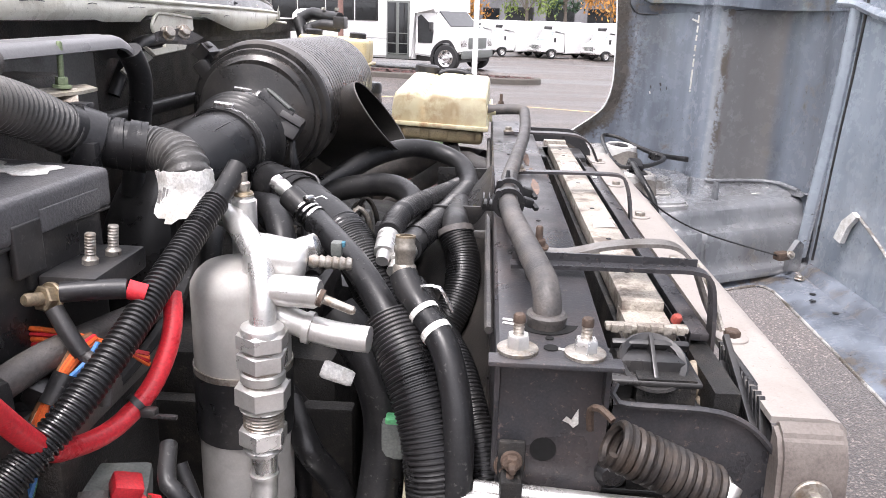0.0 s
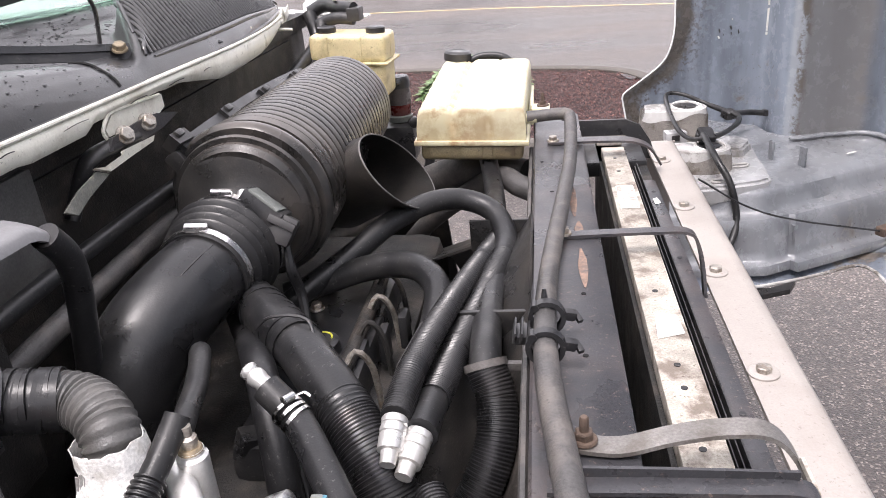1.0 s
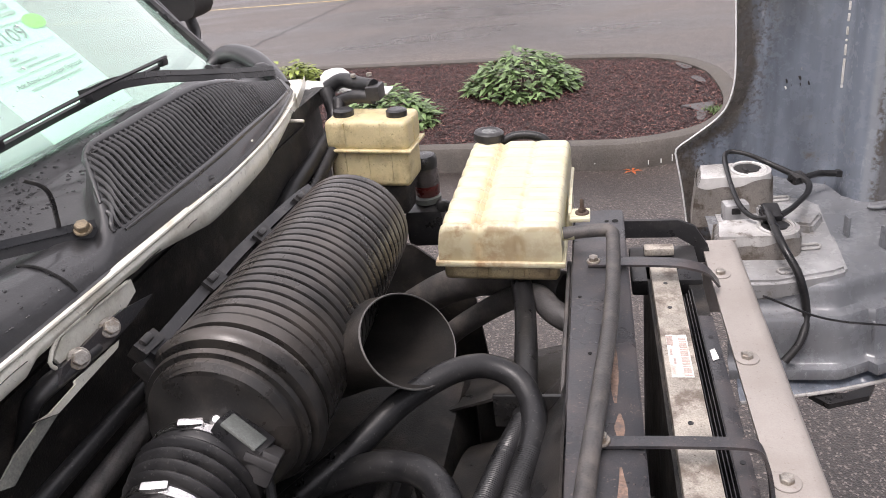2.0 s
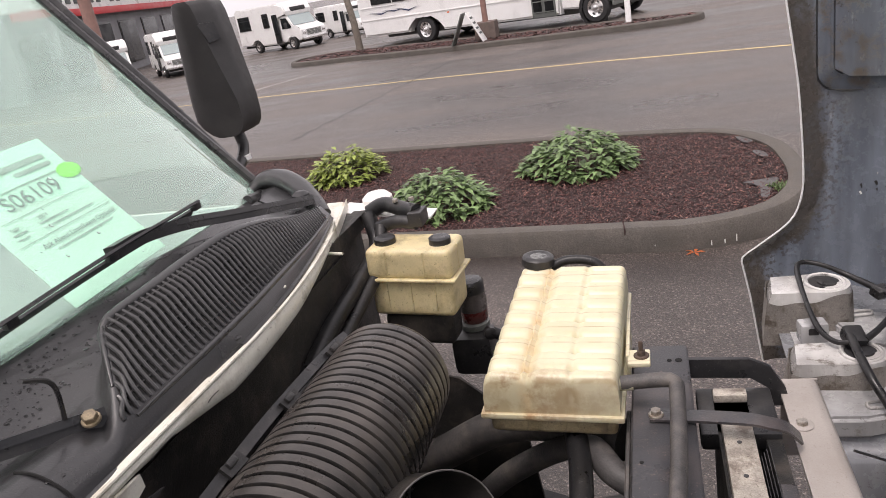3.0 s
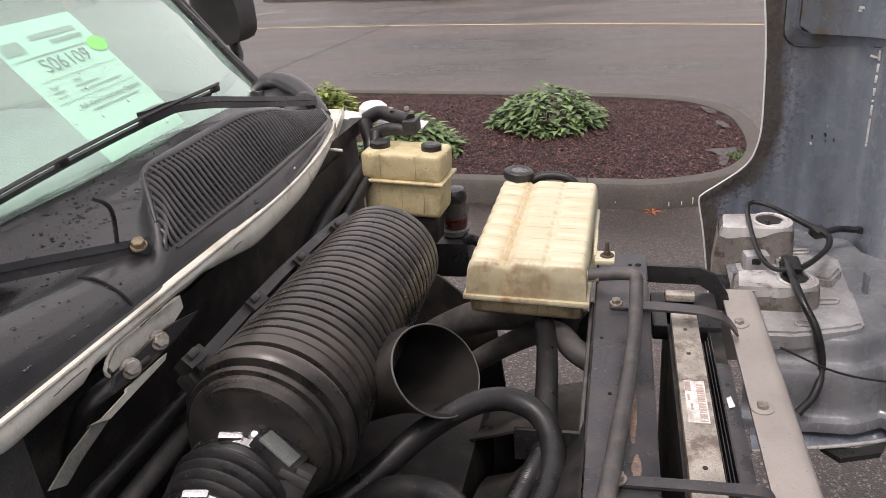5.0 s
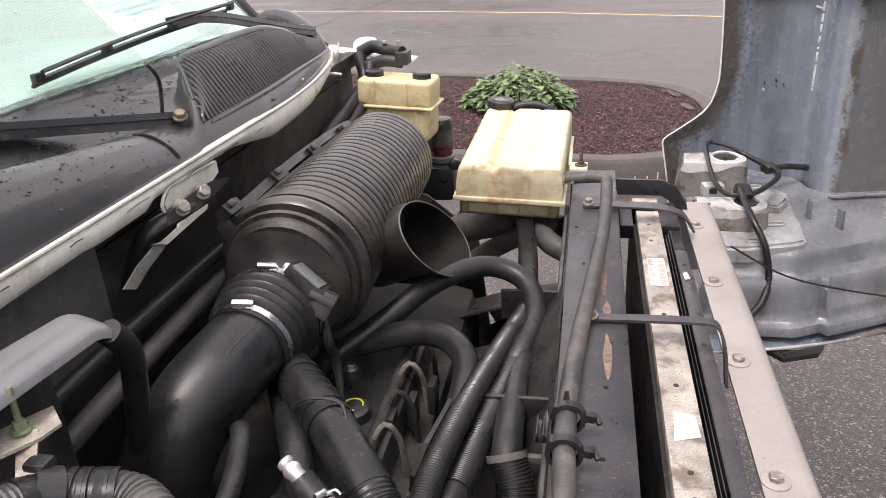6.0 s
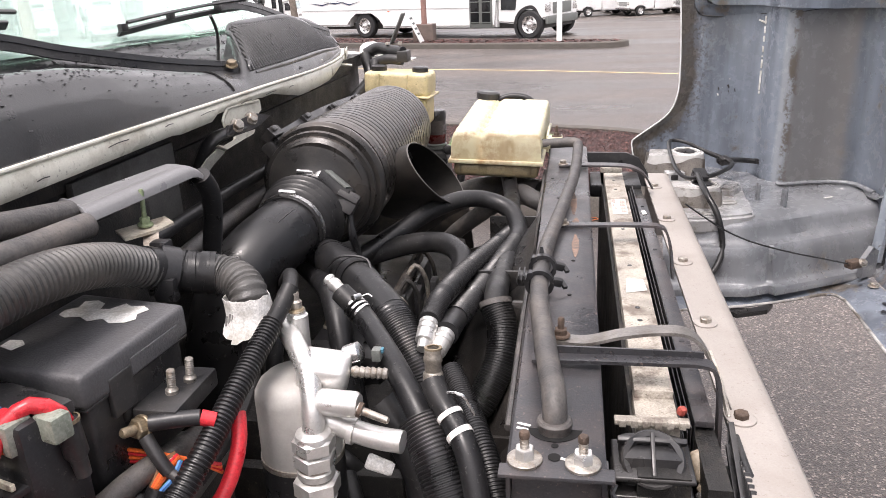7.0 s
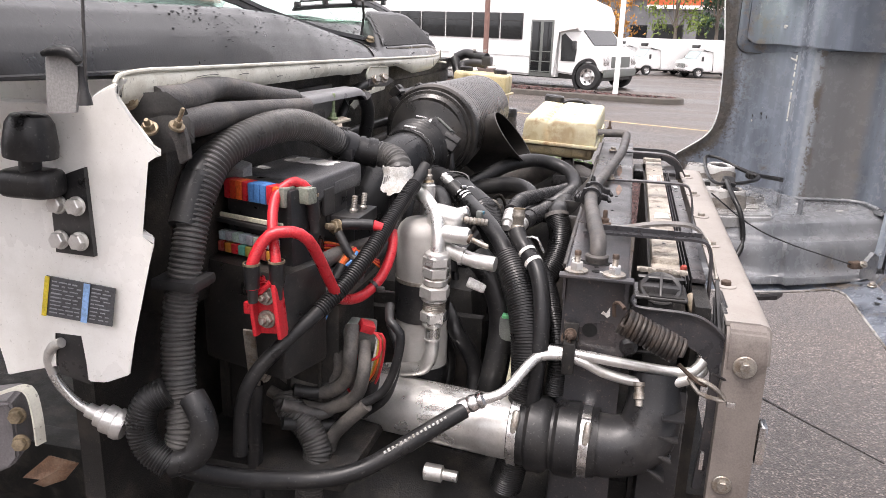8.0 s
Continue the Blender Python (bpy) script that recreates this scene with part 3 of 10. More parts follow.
mulch(far_in, 3000, (-11, 1.6, 20.5, 26.6), 0.12, 0.05, "mulch")


def flatbar(name, pts, w, material, label, cat):
    bm = bmesh.new()
    L, R = [], []
    P = [Vector((x, y, 0.004)) for x, y in pts]
    for i, p in enumerate(P):
        t = (P[min(i + 1, len(P) - 1)] - P[max(i - 1, 0)]).normalized()
        s = Vector((-t.y, t.x, 0)) * w / 2
        L.append(bm.verts.new(p + s))
        R.append(bm.verts.new(p - s))
    for i in range(len(P) - 1):
        bm.faces.new((L[i], L[i + 1], R[i + 1], R[i]))
    return solo(name, bm, material, label, cat, kind="structure")


flatbar("road_line_1", [(-30, 22.6), (-9.1, 18.05), (-4.3, 17.0), (-2.2, 16.4), (-0.46, 15.9), (2.65, 14.7), (14, 11.3)], 0.11, LINE, "worn yellow paint line across the asphalt", "road marking")
flatbar("road_line_2", [(-10.3, 19.3), (-9.25, 21.9)], 0.10, LINEW, "faded white bay line on the asphalt", "road marking")
rnd = random.Random(8)
pts, x, y = [], -5.3, 11.8
for i in range(30):
    pts.append((x + rnd.uniform(-0.05, 0.05), y))
    x, y = x + 0.028, y + 0.27
flatbar("crack_1", pts, 0.05, CRACK, "dark wet crack in the asphalt", "crack")


def bush(at, rad, h, count, leaf, label, seed):
    rnd = random.Random(seed)
    th = thing("bush", at, label, "bush", "bushes on the island")
    at = Vector(at)
    st = bmesh.new()
    lf = bmesh.new()
    for i in range(count):
        a, q = rnd.uniform(0, 2 * math.pi), math.sqrt(rnd.random())
        d = Vector((math.cos(a) * q, math.sin(a) * q, 0))
        zz = h * (1 - q * q * 0.85) * rnd.uniform(0.55, 1.08)
        c = at + Vector((d.x * rad, d.y * rad, max(zz, 0.04)))
        if i % 9 == 0:
            tube(st, [at + Vector((d.x * 0.05, d.y * 0.05, -0.03)), at.lerp(c, 0.5) + Vector((0, 0, 0.03)), c], 0.004, seg=5, step=0.08)
        for _ in range(3):
            yaw = a + rnd.uniform(-1.4, 1.4)
            o = Vector((math.cos(yaw), math.sin(yaw), rnd.uniform(-0.45, 0.45))).normalized()
            s = o.cross(Vector((0, 0, 1))).normalized()
            up = s.cross(o)
            L, W = rnd.uniform(0.09, 0.15), rnd.uniform(0.021, 0.033)
            b0 = c + Vector((rnd.uniform(-0.03, 0.03), rnd.uniform(-0.03, 0.03), rnd.uniform(-0.03, 0.02)))
            v = [lf.verts.new(b0), lf.verts.new(b0 + o * L * 0.45 + s * W + up * 0.006), lf.verts.new(b0 + o * L - up * 0.02), lf.verts.new(b0 + o * L * 0.45 - s * W + up * 0.006), lf.verts.new(b0 + o * L * 0.5 - up * 0.003)]
            lf.faces.new((v[0], v[1], v[4]))
            lf.faces.new((v[1], v[2], v[4]))
            lf.faces.new((v[2], v[3], v[4]))
            lf.faces.new((v[3], v[0], v[4]))
    part("stem", st, BARK, th)
    part("foliage", lf, leaf, th, smooth=False)
    return th


bush((-2.98, 8.38, 0.145), 0.42, 0.33, 230, LEAFY, "low broadleaf shrub with yellowing leaves in mulch", 1)
bush((-1.53, 6.93, 0.145), 0.44, 0.33, 250, LEAF, "low green broadleaf shrub near the kerb", 2)
bush((-0.37, 7.82, 0.145), 0.53, 0.35, 300, LEAF, "wide green broadleaf shrub in the mulch bed", 3)
for outline in (((1.00, 6.83), (1.06, 6.78), (1.10, 6.66), (1.08, 6.46), (1.13, 6.44), (1.17, 6.62), (1.24, 6.78), (1.26, 6.88), (1.17, 6.88), (1.08, 6.86)),
                ((1.10, 8.30), (1.13, 8.12), (1.18, 8.05), (1.23, 8.10), (1.20, 8.24), (1.14, 8.36)),
                ((1.18, 7.72), (1.22, 7.56), (1.28, 7.52), (1.27, 7.66), (1.22, 7.76))):
    solo("landscape_fabric", prism(bmesh.new(), [(x, y, 0.158) for x, y in smooth_loop(outline, 4)], (0, 0, 0.007)), FABRIC, "grey patch of bare fabric showing through mulch", "fabric", "bare patches")
rnd = random.Random(41)
bm = bmesh.new()
for k in range(160):
    c = Vector((rnd.gauss(1.24, 0.035), rnd.gauss(6.64, 0.05), 0.165))
    o = Vector((rnd.uniform(-0.02, 0.02), rnd.uniform(-0.02, 0.02), rnd.uniform(0.012, 0.03)))
    s = o.cross(Vector((rnd.uniform(-1, 1), rnd.uniform(-1, 1), 0.2))).normalized() * 0.006
    bm.faces.new([bm.verts.new(q) for q in (c - s, c + s, c + o)])
solo("moss", bm, LEAF, "small tuft of green moss against the kerb", "moss", kind="stuff", smooth=False)
bm = bmesh.new()
for k in range(5):
    a = k * 1.256
    c = Vector((0.56, 5.83, 0.006))
    v = [bm.verts.new(c), bm.verts.new(c + Vector((math.cos(a - 0.3) * 0.04, math.sin(a - 0.3) * 0.04, 0.006))), bm.verts.new(c + Vector((math.cos(a) * 0.075, math.sin(a) * 0.075, 0.0))), bm.verts.new(c + Vector((math.cos(a + 0.3) * 0.04, math.sin(a + 0.3) * 0.04, 0.008)))]
    bm.faces.new(v)
solo("fallen_leaf", bm, mat("orange_leaf", (0.45, 0.12, 0.04), 0.6), "orange maple leaf lying at the kerb", "leaf")

rd = random.Random(12)
for x in (0.30, 0.50, 0.517, 0.555, 0.615, 0.68, 0.77, 0.85):
    h_ = rd.uniform(0.02, 0.06)
    solo("bird_dropping", B((x, 5.897 + 0.45 * max(0.0, x - 0.60) ** 1.5, 0.02 + h_ / 2), (0.007, 0.010, h_), 0.0025), PAPERW, "white dribble down the kerb face", "stain", "droppings on the kerb")

# ---- poles, sign, trees ----


def pole(name, p, r, h, material, label, base=0.0):
    z0 = 0.1 if p[1] < 25 and p[0] > -12 else 0.0
    th = thing(name, (p[0], p[1], z0), label, "pole")
    part("shaft", rev(bmesh.new(), (p[0], p[1], z0 + base), (0, 0, 1), [(0, r * 1.15), (0.05, r), (h, r * 0.85)], 16), material, th)
    if base:
        bm = bmesh.new()
        prism(bm, [(p[0] + sx * 0.30, p[1] + sy * 0.30, 0.08) for sx, sy in ((-1, -1), (1, -1), (1, 1), (-1, 1))], (0, 0, base + 0.02))
        part("footing", bm, mat("brown_footing", (0.15, 0.115, 0.10), 0.8, scale=5), th)
    else:
        part("base_plate", rev(bmesh.new(), (p[0], p[1], z0 - 0.005), (0, 0, 1), [(0, r * 2.6), (0.03, r * 2.4), (0.05, r * 1.2)], 16), CONC, th)
    return th


pole("white_pole", (-0.06, 21.42), 0.075, 5.5, BUSWHITE, "slim white metal pole on the far island")
pole("lamp_pole", (-4.12, 23.2), 0.085, 6.5, POLEB, "brown painted lamp pole on a square footing", 0.5)
pole("lamp_pole", (-20.6, 27.4), 0.26, 7.0, POLEB, "thick brown painted pole near parked buses", 0.0)
th = thing("tree", (-9.25, 26.2, 0.1), "bare slim grey street tree trunk on the island", "tree")
part("trunk", T([(-9.25, 26.2, 0.05), (-9.3, 26.2, 1.2), (-9.5, 26.3, 2.6), (-9.6, 26.4, 4.9)], [0.13, 0.11, 0.1, 0.07], step=0.15), BARK, th)
th = thing("sandwich_board", (-4.55, 22.35, 0.14), "folding white sandwich board sign on the island", "sign")
for s, nm in ((-1, "board"), (1, "board")):
    c = Vector((-4.50 + s * 0.26, 22.35, 0.14 + 0.42))
    rot = Euler((0, s * radians(-26), 0)).to_matrix()
    bd = part(nm, B(c, (0.03, 0.55, 0.92), 0.005, rot), BUSWHITE if s > 0 else GREYCON, th)
    if s > 0:
        for q in range(4):
            part("text_bar", B(c + rot @ Vector((0.018, 0.0, 0.28 - q * 0.16)), (0.004, 0.36 - 0.05 * (q % 2), 0.06), 0, rot), INK, bd)

# ---- buses ----


def wheel(owner, c, ax, r, w, name="wheel"):
    ax = Vector(ax).normalized()
    c = Vector(c)
    ty = part(name, rev(bmesh.new(), c - ax * w / 2, ax, [(0, r * 0.62), (0, r * 0.92), (w * 0.15, r), (w * 0.85, r), (w, r * 0.92), (w, r * 0.62)], 28, caps=False), TYRE, owner, "black tyre")
    bm = rev(bmesh.new(), c - ax * w * 0.46, ax, [(0, 0.05), (0.0, r * 0.3), (0.06, r * 0.36), (0.05, r * 0.52), (0.02, r * 0.64), (w * 0.9, r * 0.64)], 28, caps=False)
    rev(bm, c - ax * (w * 0.46 + 0.05), ax, [(0, r * 0.1), (0.01, r * 0.16), (0.08, r * 0.2)], 16)
    part("rim", bm, CHROME, ty, "bright steel rim")
    for k in range(6):
        a = k * math.pi / 3
        d, u, v = frame_of(ax)
        part("hand_hole", rev(bmesh.new(), c - ax * (w * 0.46 - 0.012) + (u * math.cos(a) + v * math.sin(a)) * r * 0.43, ax, [(0, r * 0.07), (0.01, r * 0.07)], 10), BLACK, ty)
    return ty


def side_window(owner, x0, x1, z0, z1, y, name="window"):
    w = part(name, B(((x0 + x1) / 2, y, (z0 + z1) / 2), (x1 - x0, 0.03, z1 - z0), 0.012), BLACK, owner)
    part("pane", B(((x0 + x1) / 2, y - 0.014, (z0 + z1) / 2), (x1 - x0 - 0.07, 0.014, z1 - z0 - 0.07), 0.006), GLASSB, w)
    part("mullion", B(((x0 + x1) / 2, y - 0.022, z1 - (z1 - z0) * 0.3), (x1 - x0 - 0.07, 0.008, 0.03)), BLACK, w)
    return w


def big_bus():
    """Built with its nose to +x and its door side to -y, front wheel at the origin."""
    th = thing("shuttle_bus", (0, 0, 0), "large white shuttle bus with dark windows parked across the lot", "bus")
    W = 2.35
    bm = bmesh.new()
    prism(bm, [(-8.1, 0, 0.42), (-8.15, 0, 1.4), (-8.1, 0, 2.8), (-7.9, 0, 2.98), (-1.3, 0, 2.98), (-0.62, 0, 2.72), (-0.42, 0, 2.35), (-0.40, 0, 1.9), (-1.22, 0, 1.9), (-1.22, 0, 0.36), (-5.0, 0, 0.36), (-5.05, 0, 0.75), (-5.3, 0, 0.95), (-5.9, 0, 0.95), (-6.15, 0, 0.75), (-6.2, 0, 0.42)], (0, W, 0))
    bmesh.ops.bevel(bm, geom=[e for e in bm.edges if abs(e.verts[0].co.y - e.verts[1].co.y) < 1e-4], offset=0.07, segments=3, affect="EDGES")
    part("body", bm, BUSWHITE, th)
    bm = bmesh.new()
    prism(bm, [(-1.24, 0.12, 0.5), (-1.24, 0.12, 1.92), (-0.45, 0.12, 1.92), (0.02, 0.12, 1.42), (0.72, 0.12, 1.26), (0.86, 0.12, 1.1), (0.88, 0.12, 0.62), (0.52, 0.12, 0.55), (0.5, 0.12, 0.75), (0.3, 0.12, 0.95), (-0.3, 0.12, 0.95), (-0.5, 0.12, 0.75), (-0.55, 0.12, 0.45)], (0, W - 0.24, 0))
    bmesh.ops.bevel(bm, geom=[e for e in bm.edges if abs(e.verts[0].co.y - e.verts[1].co.y) < 1e-4], offset=0.06, segments=3, affect="EDGES")
    part("cab", bm, BUSWHITE, th)
    part("wheel_arch", rev(bmesh.new(), (0, 0.1, 0.43), (0, 1, 0), [(0, 0.50), (0.0, 0.60), (0.10, 0.62), (0.1, 0.5)], 28, caps=False), BLACK, th, "black wheel arch flare")
    for i, (a, b) in enumerate(((-7.55, -6.72), (-6.68, -5.85), (-5.81, -4.98), (-4.94, -4.11), (-4.07, -3.24), (-3.2, -2.55))):
        side_window(th, a, b, 1.55, 2.42, -0.012)
    dr = part("door", B((-1.78, -0.012, 1.28), (0.88, 0.03, 1.86), 0.02), GREYCON, th, "grey framed entry door")
    for x in (-2.0, -1.56):
        part("pane", B((x, -0.03, 1.32), (0.32, 0.014, 1.66), 0.02), GLASSB, dr)
    for z in (0.62, 0.95, 1.28):
        part("crossbar", B((-1.78, -0.04, z - 0.1), (0.78, 0.01, 0.03)), GREYCON, dr)
    wn_ = part("cab_window", prism(bmesh.new(), [(-1.08, 0.115, 0.9), (-1.1, 0.115, 1.72), (-0.98, 0.115, 1.80), (-0.55, 0.115, 1.45), (-0.5, 0.115, 1.3), (-0.55, 0.115, 0.9)], (0, -0.012, 0)), GLASSB, th)
    part("windshield", prism(bmesh.new(), [(-0.42, 0.3, 1.9), (0.03, 0.3, 1.44), (0.045, 0.3, 1.46), (-0.4, 0.3, 1.92)], (0, W - 0.6, 0)), GLASSB, th)
    part("bumper", B((0.9, W / 2, 0.56), (0.16, W - 0.3, 0.26), 0.05), GREYCON, th, "dark front bumper")
    part("grille", B((0.89, W / 2, 0.92), (0.05, 1.2, 0.36), 0.02), GREYCON, th)
    for y in (0.3, W - 0.3):
        part("headlight", B((0.82, y, 0.98), (0.14, 0.3, 0.34), 0.04), CHROME, th)
    part("side_moulding", B((-4.7, -0.008, 1.02), (6.7, 0.02, 0.035), 0.004), BUSWHITE, th)
    part("side_moulding", B((-7.3, -0.008, 1.47), (1.5, 0.02, 0.03), 0.004), BUSWHITE, th)
    part("mirror", B((-0.42, -0.16, 1.42), (0.1, 0.14, 0.3), 0.03), BLACK, th)
    bm = bmesh.new()
    for k in range(3):
        x0 = -7.7 + k * 0.55
        prism(bm, [(x0, -0.004, 1.28 + 0.03 * k), (x0 + 0.5, -0.004, 1.17 + 0.05 * (k % 2)), (x0 + 0.9, -0.004, 1.30), (x0 + 0.52, -0.004, 1.22 + 0.05 * (k % 2))], (0, -0.01, 0))
    part("stripe", bm, mat("navy_stripe", (0.03, 0.04, 0.09), 0.4), th, "navy swoosh stripe")
    part("marker_light", B((-4.75, -0.006, 0.93), (0.06, 0.02, 0.04), 0.005), ORANGE, th)
    bm = bmesh.new()
    box(bm, (-3.3, W / 2, 0.42), (8.0, W - 0.5, 0.22))
    part("chassis", bm, GRIME, th)
    # a low, short-nosed build
    for ob in list(th.children_recursive):
        for v in ob.data.vertices:
            x, y, z = v.co
            v.co = (x * 0.50 if x > 0 else x * 0.82 if x > -2.5 else -2.05 + (x + 2.5) * 1.145 if x > -5.6 else x, y, z * 0.83)
    for x in (0.0, -5.6):
        wheel(th, (x, 0.16, 0.365), (0, 1, 0), 0.365, 0.24)
        wheel(th, (x, W - 0.16, 0.365), (0, -1, 0), 0.365, 0.24)
    return th


def small_bus(label):
    """A cutaway shuttle bus, nose to +x, front wheel at the origin, near side at y = 0."""
    th = thing("shuttle_bus", (0, 0, 0), label, "bus", "buses parked in the lot")
    W = 2.2
    bm = bmesh.new()
    prism(bm, [(-5.6, 0, 0.5), (-5.6, 0, 2.75), (-5.4, 0, 2.88), (-1.0, 0, 2.9), (-0.35, 0, 2.72), (-0.15, 0, 2.35), (-0.2, 0, 2.1), (-1.2, 0, 2.1), (-1.2, 0, 0.42), (-3.2, 0, 0.42), (-3.25, 0, 0.8), (-3.5, 0, 0.92), (-3.9, 0, 0.92), (-4.15, 0, 0.8), (-4.2, 0, 0.5)], (0, W, 0))
    bmesh.ops.bevel(bm, geom=[e for e in bm.edges if abs(e.verts[0].co.y - e.verts[1].co.y) < 1e-4], offset=0.08, segments=2, affect="EDGES")
    part("body", bm, BUSWHITE, th)
    bm = bmesh.new()
    prism(bm, [(-1.25, 0.1, 0.5), (-1.25, 0.1, 2.12), (-0.25, 0.1, 2.1), (0.22, 0.1, 1.42), (0.85, 0.1, 1.25), (0.97, 0.1, 1.12), (0.98, 0.1, 0.55), (0.5, 0.1, 0.5), (0.42, 0.1, 0.75), (0.2, 0.1, 0.85), (-0.2, 0.1, 0.85), (-0.42, 0.1, 0.75), (-0.5, 0.1, 0.48)], (0, W - 0.2, 0))
    bmesh.ops.bevel(bm, geom=[e for e in bm.edges if abs(e.verts[0].co.y - e.verts[1].co.y) < 1e-4], offset=0.06, segments=2, affect="EDGES")
    part("cab", bm, BUSWHITE, th)
    for a, b in ((-5.3, -4.0), (-2.6, -1.95)):
        side_window(th, a, b, 1.5, 2.4, -0.012)
    part("door", B((-3.3 + 2.0, -0.012, 1.35), (0.55, 0.03, 1.8), 0.02), GLASSB, th, "dark glazed entry door")
    part("cab_window", prism(bmesh.new(), [(-0.85, 0.095, 1.3), (-0.85, 0.095, 1.95), (-0.3, 0.095, 1.95), (0.08, 0.095, 1.42), (0.0, 0.095, 1.3)], (0, -0.012, 0)), GLASSB, th)
    part("windshield", prism(bmesh.new(), [(-0.2, 0.22, 2.05), (0.23, 0.22, 1.44), (0.25, 0.22, 1.46), (-0.18, 0.22, 2.07)], (0, W - 0.44, 0)), mat("pale_reflecting_glass", (0.32, 0.38, 0.38), 0.15, bump=0), th)
    part("destination_sign", B((-0.2, W / 2, 2.42), (0.1, 1.2, 0.26), 0.03), BLACK, th)
    part("bumper", B((1.02, W / 2, 0.6), (0.16, W - 0.25, 0.2), 0.05), CHROME, th, "bright front bumper")
    g = part("grille", B((0.985, W / 2, 0.92), (0.04, 1.15, 0.34), 0.02), GREYCON, th)
    for k in range(4):
        part("bar", B((1.01, W / 2, 0.80 + k * 0.08), (0.02, 1.15, 0.02)), CHROME, g)
    for y in (0.32, W - 0.32):
        part("headlight", B((0.96, y, 0.96), (0.1, 0.28, 0.22), 0.03), CHROME, th)
        part("mirror", B((-0.1, y - 0.5 if y < 1 else y + 0.5, 1.5), (0.1, 0.2, 0.36), 0.03), BLACK, th)
    for x in (0.0, -3.7):
        wheel(th, (x, 0.14, 0.38), (0, 1, 0), 0.38, 0.24)
        wheel(th, (x, W - 0.14, 0.38), (0, -1, 0), 0.38, 0.24)
    part("chassis", B((-2.4, W / 2, 0.45), (6.0, W - 0.5, 0.2)), GRIME, th)
    return th


bus = big_bus()
bus.matrix_basis = pose(-1.05, 24.2, 0, 0, 0, math.degrees(math.atan2(-2.55, 5.95))) @ Matrix.Scale(1.15, 4)
sb = small_bus("white cutaway shuttle bus with dark windows, parked")
SMALL = Matrix.Scale(0.74, 4)
sb.matrix_basis = pose(-15.5, 34.2, 0, 0, 0, -27) @ SMALL
for x, y, a in ((-13.6, 37.4, -31), (-12.0, 40.2, -34), (-13.0, 46.0, -36),
                (0.4, 36.6, -152), (2.6, 36.0, -152), (4.9, 35.2, -152), (7.0, 34.6, -152), (1.9, 39.5, -152), (4.9, 38.4, -152), (8.0, 36.0, -150), (-0.6, 42.0, -156), (-3.6, 43.2, -158), (-7.0, 46.0, -158), (2.5, 46.5, -158), (11.2, 34.8, -150), (6.5, 45.5, -155)):
    copy_thing(sb, pose(x, y, 0, 0, 0, a) @ SMALL)
for x, y, a in ((-19.3, 29.3, -48), (-22.0, 28.7, -50)):
    copy_thing(sb, pose(x, y, 0, 0, 0, a) @ Matrix.Scale(0.86, 4))

# ---- buildings and trees in the distance ----


def shop(at, w, d, h, fascia, label, rz=0.0, band=BUSWHITE, letters=0):
    th = thing("building", (0, 0, 0), label, "building")
    part("wall", B((0, d / 2, h / 2), (w, d, h)), mat("grey_shop_wall", (0.20, 0.20, 0.21), 0.8, scale=1), th)
    part("fascia", B((0, -0.2, h - 0.55), (w + 0.3, 0.5, 1.1), 0.05), fascia, th)
    part("stripe", B((0, -0.46, h - 1.27), (w + 0.3, 0.06, 0.35), 0.02), band, th)
    for k in range(letters):
        part("sign_bar", B((-w * 0.36 + k * 0.95 + 0.5 * (k // 9), -0.47, h - 0.55), (0.55, 0.04, 0.62 if k % 3 else 0.45), 0.02), INK, th)
    part("roof", B((0, d / 2, h + 0.1), (w + 0.4, d + 0.4, 0.2)), GREYCON, th)
    for k in range(int(w / 4)):
        x = -w / 2 + 2 + k * 4
        wd = part("window", B((x, -0.02, 1.6), (2.8, 0.06, 2.4), 0.03), BLACK, th)
        part("pane", B((x, -0.06, 1.6), (2.6, 0.03, 2.2)), GLASSB, wd)
    th.matrix_basis = pose(at[0], at[1], 0, 0, 0, rz)
    return th


shop((-29.5, 43.5), 34, 12, 4.65, BUSWHITE, "long grey sales building with a white fascia over a red stripe", 107, mat("red_stripe", (0.50, 0.035, 0.04), 0.4, var=0.05, scale=1), 18)
shop((16, 75), 30, 12, 5.6, mat("orange_red_fascia", (0.62, 0.13, 0.05), 0.5, var=0.05, scale=1), "far warehouse with an orange red fascia", -12)
shop((-8, 90), 34, 10, 7.0, mat("pale_grey_fascia", (0.5, 0.5, 0.52), 0.6, var=0.05, scale=1), "pale grey industrial building far off", 5)


